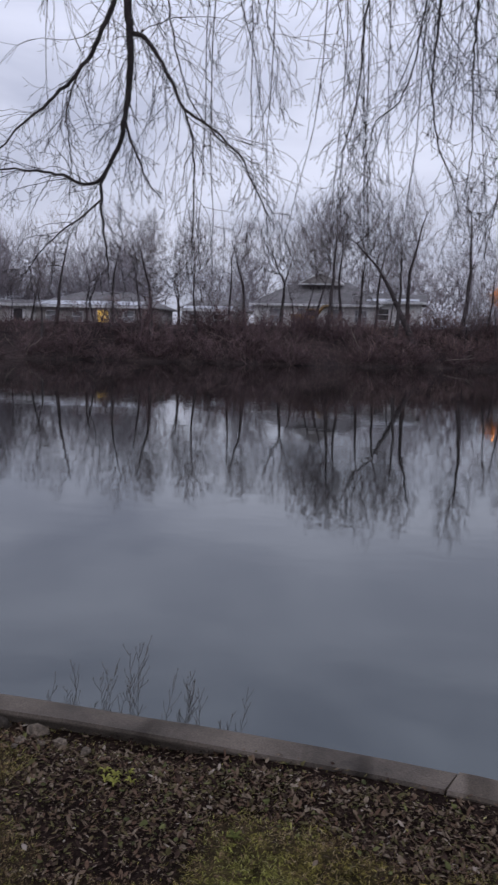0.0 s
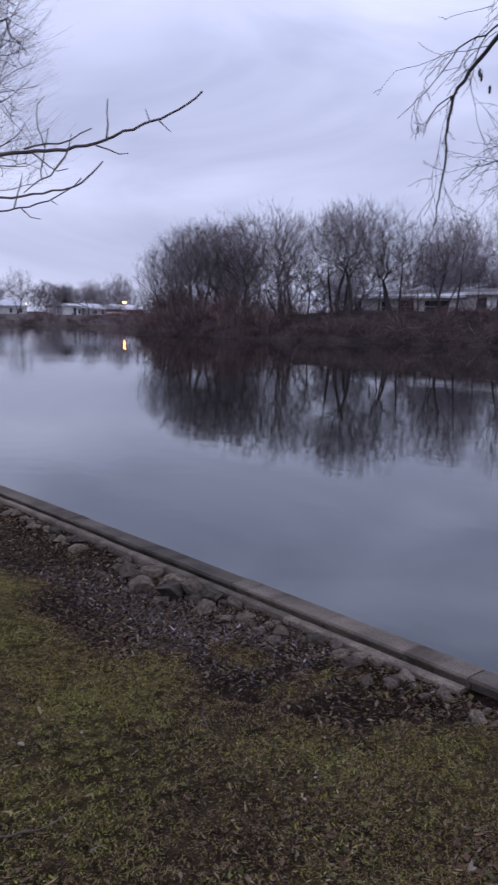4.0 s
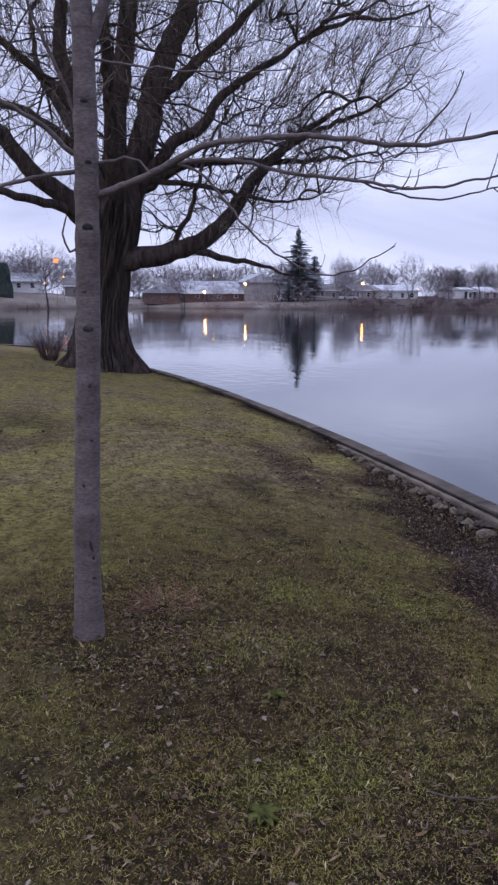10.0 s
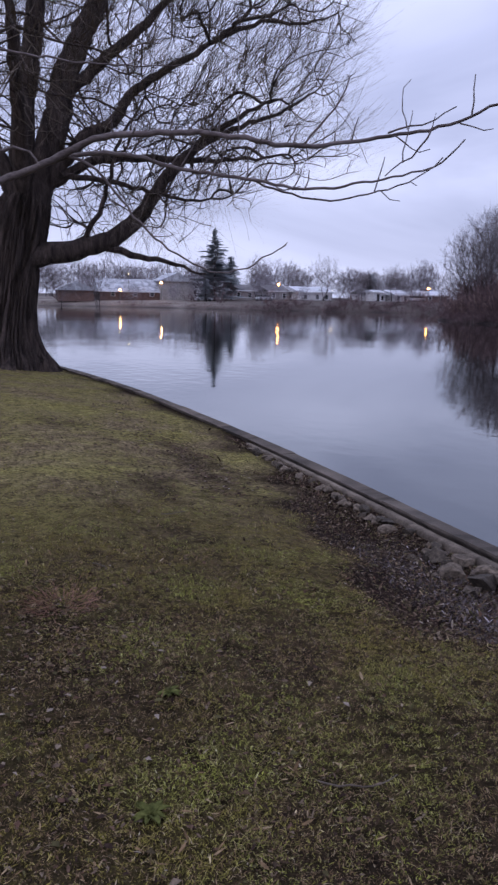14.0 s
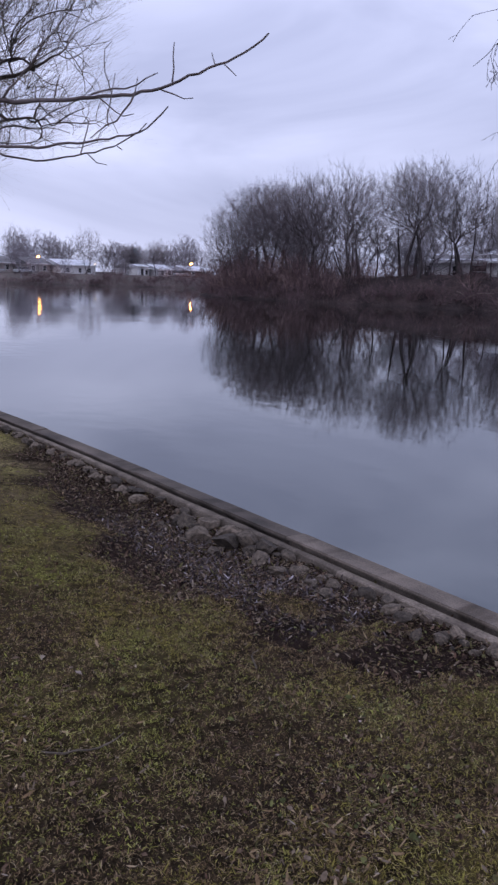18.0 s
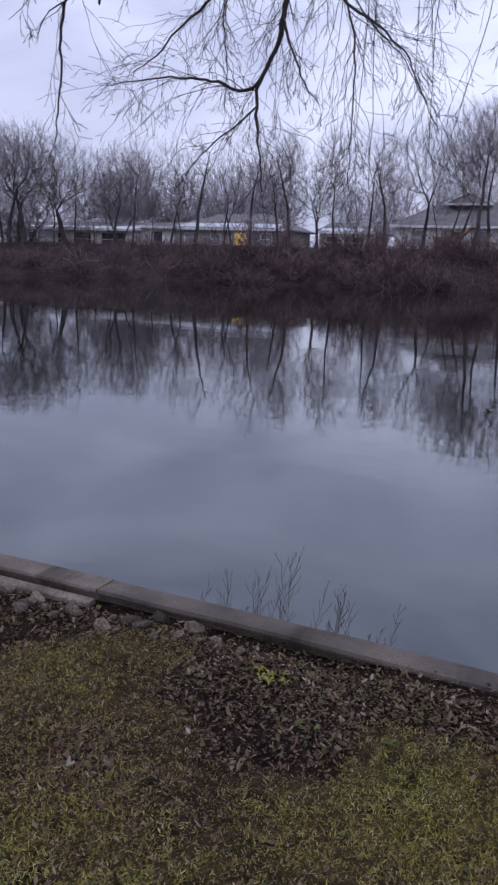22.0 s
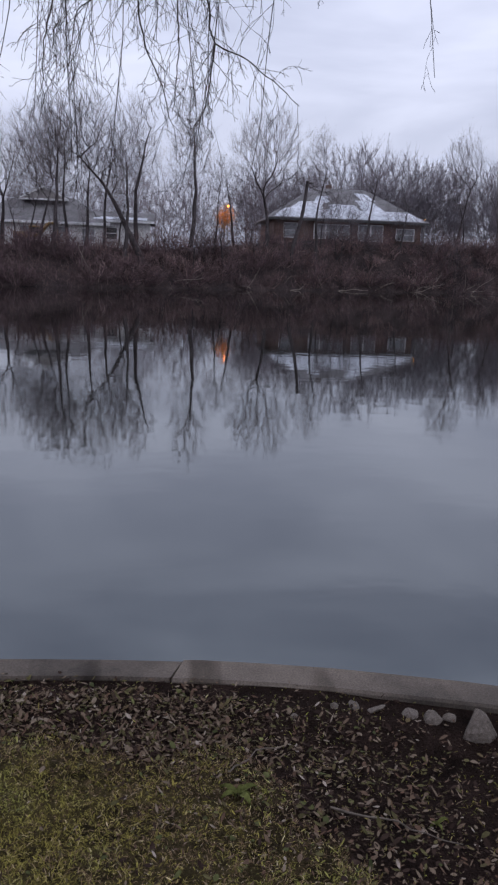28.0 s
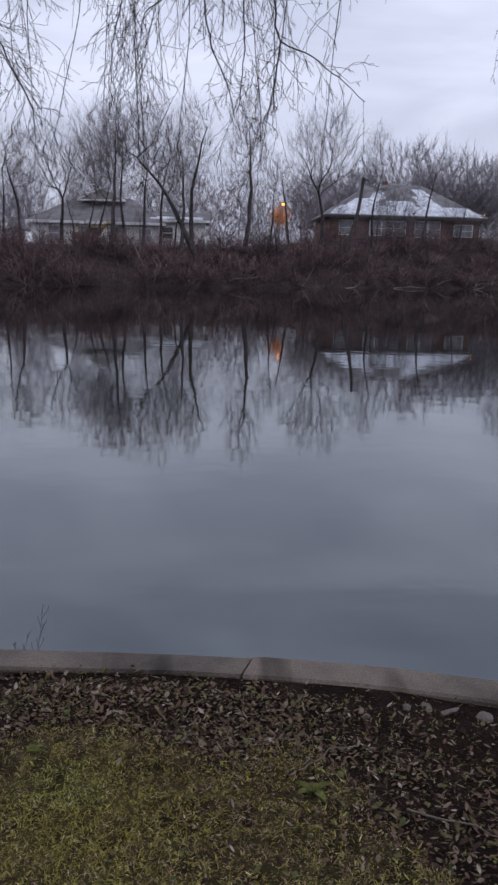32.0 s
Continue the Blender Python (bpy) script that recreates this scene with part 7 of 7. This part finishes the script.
def leaf_litter(count, seed, size, keep_bare, keep_grass, u_pool, s_max, power, span=(-99, 99), broad=1.0, pale_=False):
    r = np.random.default_rng(seed)
    x, y, z, s, bare = scatter(count, seed, s_max, power, u_pool)
    patch = np.array([noise.noise((a * 1.1, b * 1.1, 5.0)) for a, b in zip(x, y)])
    ok = r.random(count) < np.where(bare > 0.85, keep_bare * np.clip(0.9 + 0.8 * patch, 0.35, 1.3), keep_grass * (0.25 + 1.6 * bare) * np.clip(0.5 + 1.6 * patch, 0.1, 1.5))
    thick = np.interp(x, [-9, -6.6, -5.6, -4.8, -3.6, -2.9, -2.2, -1.7, -0.9, 0.2, 0.6, 3], [0.6, 0.3, 0.35, 0.45, 0.40, 0.2, 0.3, 1.0, 1.0, 0.8, 0.24, 0.15]) if not pale_ else np.interp(x, [-5.9, -5.2, -3.4, -2.8], [0, 1, 1, 0]) * np.interp(s, [0.15, 0.4, 0.85, 1.15], [0.2, 1, 1, 0])
    thick = thick * np.where(x > 0.05, np.interp(s, [0.08, 0.3], [0.06, 1]), np.interp(s, [0.10, 0.16], [0.12, 1]))
    ok &= (x > span[0]) & (x < span[1])
    ok &= r.random(count) < np.where(bare > 0.6, np.minimum(1, thick * (1.0 if size > 0.03 else 1.6)), 1)
    x, y, z = x[ok], y[ok], z[ok]
    n = len(x)
    ln, wd = size * (0.35 + 1.35 * r.random(n) ** 2), broad * (0.09 + 0.27 * r.random(n) ** 1.3)
    a, tilt, curl = r.random(n) * 6.283, r.normal(size=n) * 0.45, (r.random(n) - 0.35) * 1.5
    grid = np.array([(-0.5, 0.0), (-0.18, 0.9), (-0.18, -0.9), (0.2, 0.8), (0.2, -0.8), (0.5, 0.0)])
    lx_ = grid[None, :, 0] * ln[:, None]
    ly_ = grid[None, :, 1] * (ln * wd)[:, None]
    lz_ = curl[:, None] * (np.abs(grid[None, :, 1]) * (ln * wd)[:, None] + 0.8 * lx_ ** 2 / ln[:, None]) + lx_ * tilt[:, None]
    lz_ -= lz_.min(axis=1, keepdims=True)
    co = np.stack([x[:, None] + lx_ * np.cos(a)[:, None] - ly_ * np.sin(a)[:, None], y[:, None] + lx_ * np.sin(a)[:, None] + ly_ * np.cos(a)[:, None], z[:, None] + lz_ + 0.003 + 0.012 * r.random(n)[:, None]], -1)
    tri = np.array([(0, 2, 1), (1, 2, 4), (1, 4, 3), (3, 4, 5)])
    idx = (np.arange(n)[:, None, None] * 6 + tri[None]).reshape(-1, 3)
    return co.reshape(-1, 3), idx


co, idx = leaf_litter(330000, 51, 0.0215, 0.8, 0.05, U_NEAR, 2.6, 1.25)
tagged(array_mesh("leaf_litter", co, idx, 3, M_LEAF), "brown and grey fallen leaves lying thick beside the seawall", "leaves", kind="stuff")
co, idx = leaf_litter(190000, 53, 0.016, 0.9, 0.66, U_NEAR, 4.6, 1.0, (-99, 99), 0.75)
tagged(array_mesh("leaf_scraps", co, idx, 3, M_LEAF), "scraps of brown leaf scattered through the grass", "leaves", kind="stuff")
co, idx = leaf_litter(80000, 54, 0.032, 1.0, 0.0, U_NEAR, 1.3, 1.0, (-6.0, -2.7), 0.45, True)
tagged(array_mesh("willow_leaves", co, idx, 3, M_PALE_LEAF), "pale narrow willow leaves on dark soil", "leaves", kind="stuff")
co, idx = leaf_litter(90000, 57, 0.027, 0.25, 0.50, U_NEAR, 4.6, 1.0, (-6.5, -1.6), 0.5)
tagged(array_mesh("dry_leaves", co, idx, 3, M_DEAD_BLADE), "narrow dry tan leaves lying in the winter grass", "leaves", kind="stuff")
co, idx = leaf_litter(230000, 59, 0.015, 0.10, 1.0, U_NEAR, 4.6, 1.0, (-7.0, 1.5), 0.42)
tagged(array_mesh("turf_thatch", co, idx, 3, M_BLADE), "matted flattened scraps of olive winter turf", "grass", kind="stuff")
co, idx = leaf_litter(60000, 55, 0.016, 0.16, 0.10, U_NEAR, 2.2, 1.0, (-3.2, 1.0), 2.0)
tagged(array_mesh("ground_ivy", co, idx, 3, M_CLOVER), "tiny round green weed leaves among the litter", "weeds", kind="stuff")
r_ = np.random.default_rng(58)
heap = []
for x0, y0, sx, sy, n_ in ((-10.9, 0.94, 0.25, 0.3, 150), (-9.6, 1.9, 0.8, 0.35, 420), (-12.5, 2.1, 0.9, 0.3, 260), (-7.6, 2.0, 0.5, 0.3, 300), (-3.95, -0.05, 0.5, 0.28, 480), (-4.4, 0.1, 0.3, 0.25, 170), (-3.3, -0.35, 0.5, 0.25, 220), (-2.4, 0.0, 0.9, 0.5, 260), (-3.4, 1.0, 0.9, 0.6, 260)):
    heap += [(x0 + sx * r_.normal(), y0 + sy * r_.normal(), 0.014 + 0.03 * r_.random() ** 2 + (0.03 if x0 < -7 else 0)) for _ in range(n_)]
v, f = [], []
for x, y, ln in heap:
    a, w, z, b = r_.random() * 6.283, ln * (0.15 + 0.25 * r_.random()), lawn_at(x, y) + 0.008 + 0.008 * r_.random(), len(v)
    c, s_, up = math.cos(a), math.sin(a), ln * 0.3 * r_.random()
    v += [(x - c * ln / 2, y - s_ * ln / 2, z), (x - s_ * w, y + c * w, z + up), (x + s_ * w, y - c * w, z + up), (x + c * ln / 2, y + s_ * ln / 2, z + up * 0.4)]
    f += [(b, b + 2, b + 1), (b + 1, b + 2, b + 3)]
tagged(link_mesh("leaf_drift", v, f, M_LEAF), "loose drifts of brown leaves on the lawn", "leaves", kind="stuff")
U_FAR = np.nonzero((KERB[:, 0] < -7.2) & (KERB[:, 0] > -27))[0]
co, idx = leaf_litter(60000, 52, 0.040, 0.6, 0.25, U_FAR, 9.0, 1.0)
tagged(array_mesh("scattered_leaves", co, idx, 3, M_LEAF), "scattered brown leaves on the far lawn", "leaves", kind="stuff")


def turf(count, seed, s_max, power, u_pool, tall, width, fade, dead=False):
    """Thin arching blades of grass."""
    r = np.random.default_rng(seed)
    x, y, z, s, bare = scatter(count, seed, s_max, power, u_pool)
    patch = np.array([noise.fractal((a * 1.6, b * 1.6, 2.0), 1.0, 2.0, 3) + 0.5 * noise.noise((a * 14, b * 14, 6.0)) for a, b in zip(x, y)])
    clump = np.array([noise.noise((a * 21, b * 21, 8.0 + dead)) + 0.6 * noise.noise((a * 47, b * 47, 3.0)) for a, b in zip(x, y)])
    ok = (r.random(count) < np.clip(0.62 + 1.0 * patch + 1.15 * clump, 0.05, 1)) & (r.random(count) > np.where(bare > 0.9, 0.95, bare * 0.75)) & (r.random(count) < fade(x, s))
    if dead:
        ok = (r.random(count) < np.clip(0.20 + 0.10 * np.clip(s - 1.5, 0, 1.5) + 0.55 * bare - 0.35 * patch + 0.8 * clump, 0.02, 0.9)) & (bare < 0.93) & (r.random(count) < fade(x, s))
    lush = 0.6 + 0.5 * np.clip(0.5 + patch[ok], 0, 1) + 0.5 * np.clip(clump[ok], -0.3, 0.6)
    x, y, z = x[ok], y[ok], z[ok]
    n = len(x)
    a = r.random(n) * 6.283
    dx, dy = np.cos(a), np.sin(a)
    h, lean, w = tall * lush * (0.4 + 0.9 * r.random(n)), (1.2 if dead else 0.85) + (0.8 if dead else 1.2) * r.random(n), width * (0.6 + 0.8 * r.random(n))
    co = np.zeros((n, 5, 3))
    mx, my, mz = x + dx * lean * h * 0.45, y + dy * lean * h * 0.45, z + h * (0.62 - 0.16 * lean)
    co[:, 0] = np.stack([x - dy * w, y + dx * w, z - 0.004], 1)
    co[:, 1] = np.stack([x + dy * w, y - dx * w, z - 0.004], 1)
    co[:, 2] = np.stack([mx + dy * w * 0.85, my - dx * w * 0.85, mz], 1)
    co[:, 3] = np.stack([mx - dy * w * 0.85, my + dx * w * 0.85, mz], 1)
    co[:, 4] = np.stack([x + dx * lean * h, y + dy * lean * h, z + h * (0.95 - 0.42 * lean)], 1)
    tri = np.array([(0, 1, 2), (0, 2, 3), (3, 2, 4)])
    return co.reshape(-1, 3), (np.arange(n)[:, None, None] * 5 + tri[None]).reshape(-1, 3)


co, idx = turf(1350000, 61, 4.8, 1.0, U_NEAR, 0.0135, 0.0012, lambda x, s: np.clip((x + 7.6) / 3.0, 0, 1) * np.clip((4.8 - s) / 1.2, 0, 1))
tagged(array_mesh("grass", co, idx, 3, M_BLADE), "short olive winter grass", "grass", kind="stuff")
co, idx = turf(900000, 63, 4.4, 1.0, U_NEAR, 0.017, 0.0011, lambda x, s: np.clip((x + 7.0) / 3.0, 0, 1) * np.clip((4.4 - s) / 1.0, 0, 1), True)
tagged(array_mesh("dead_grass", co, idx, 3, M_DEAD_BLADE), "matted brown and straw-coloured dead grass", "grass", kind="stuff")
co, idx = turf(130000, 62, 10.0, 1.0, U_FAR, 0.030, 0.0022, lambda x, s: np.clip((-7.2 - x) / 3.0, 0, 1) * np.clip((10 - s) / 4, 0, 1))
tagged(array_mesh("far_grass", co, idx, 3, M_BLADE), "short winter grass round the willow", "grass", kind="stuff")
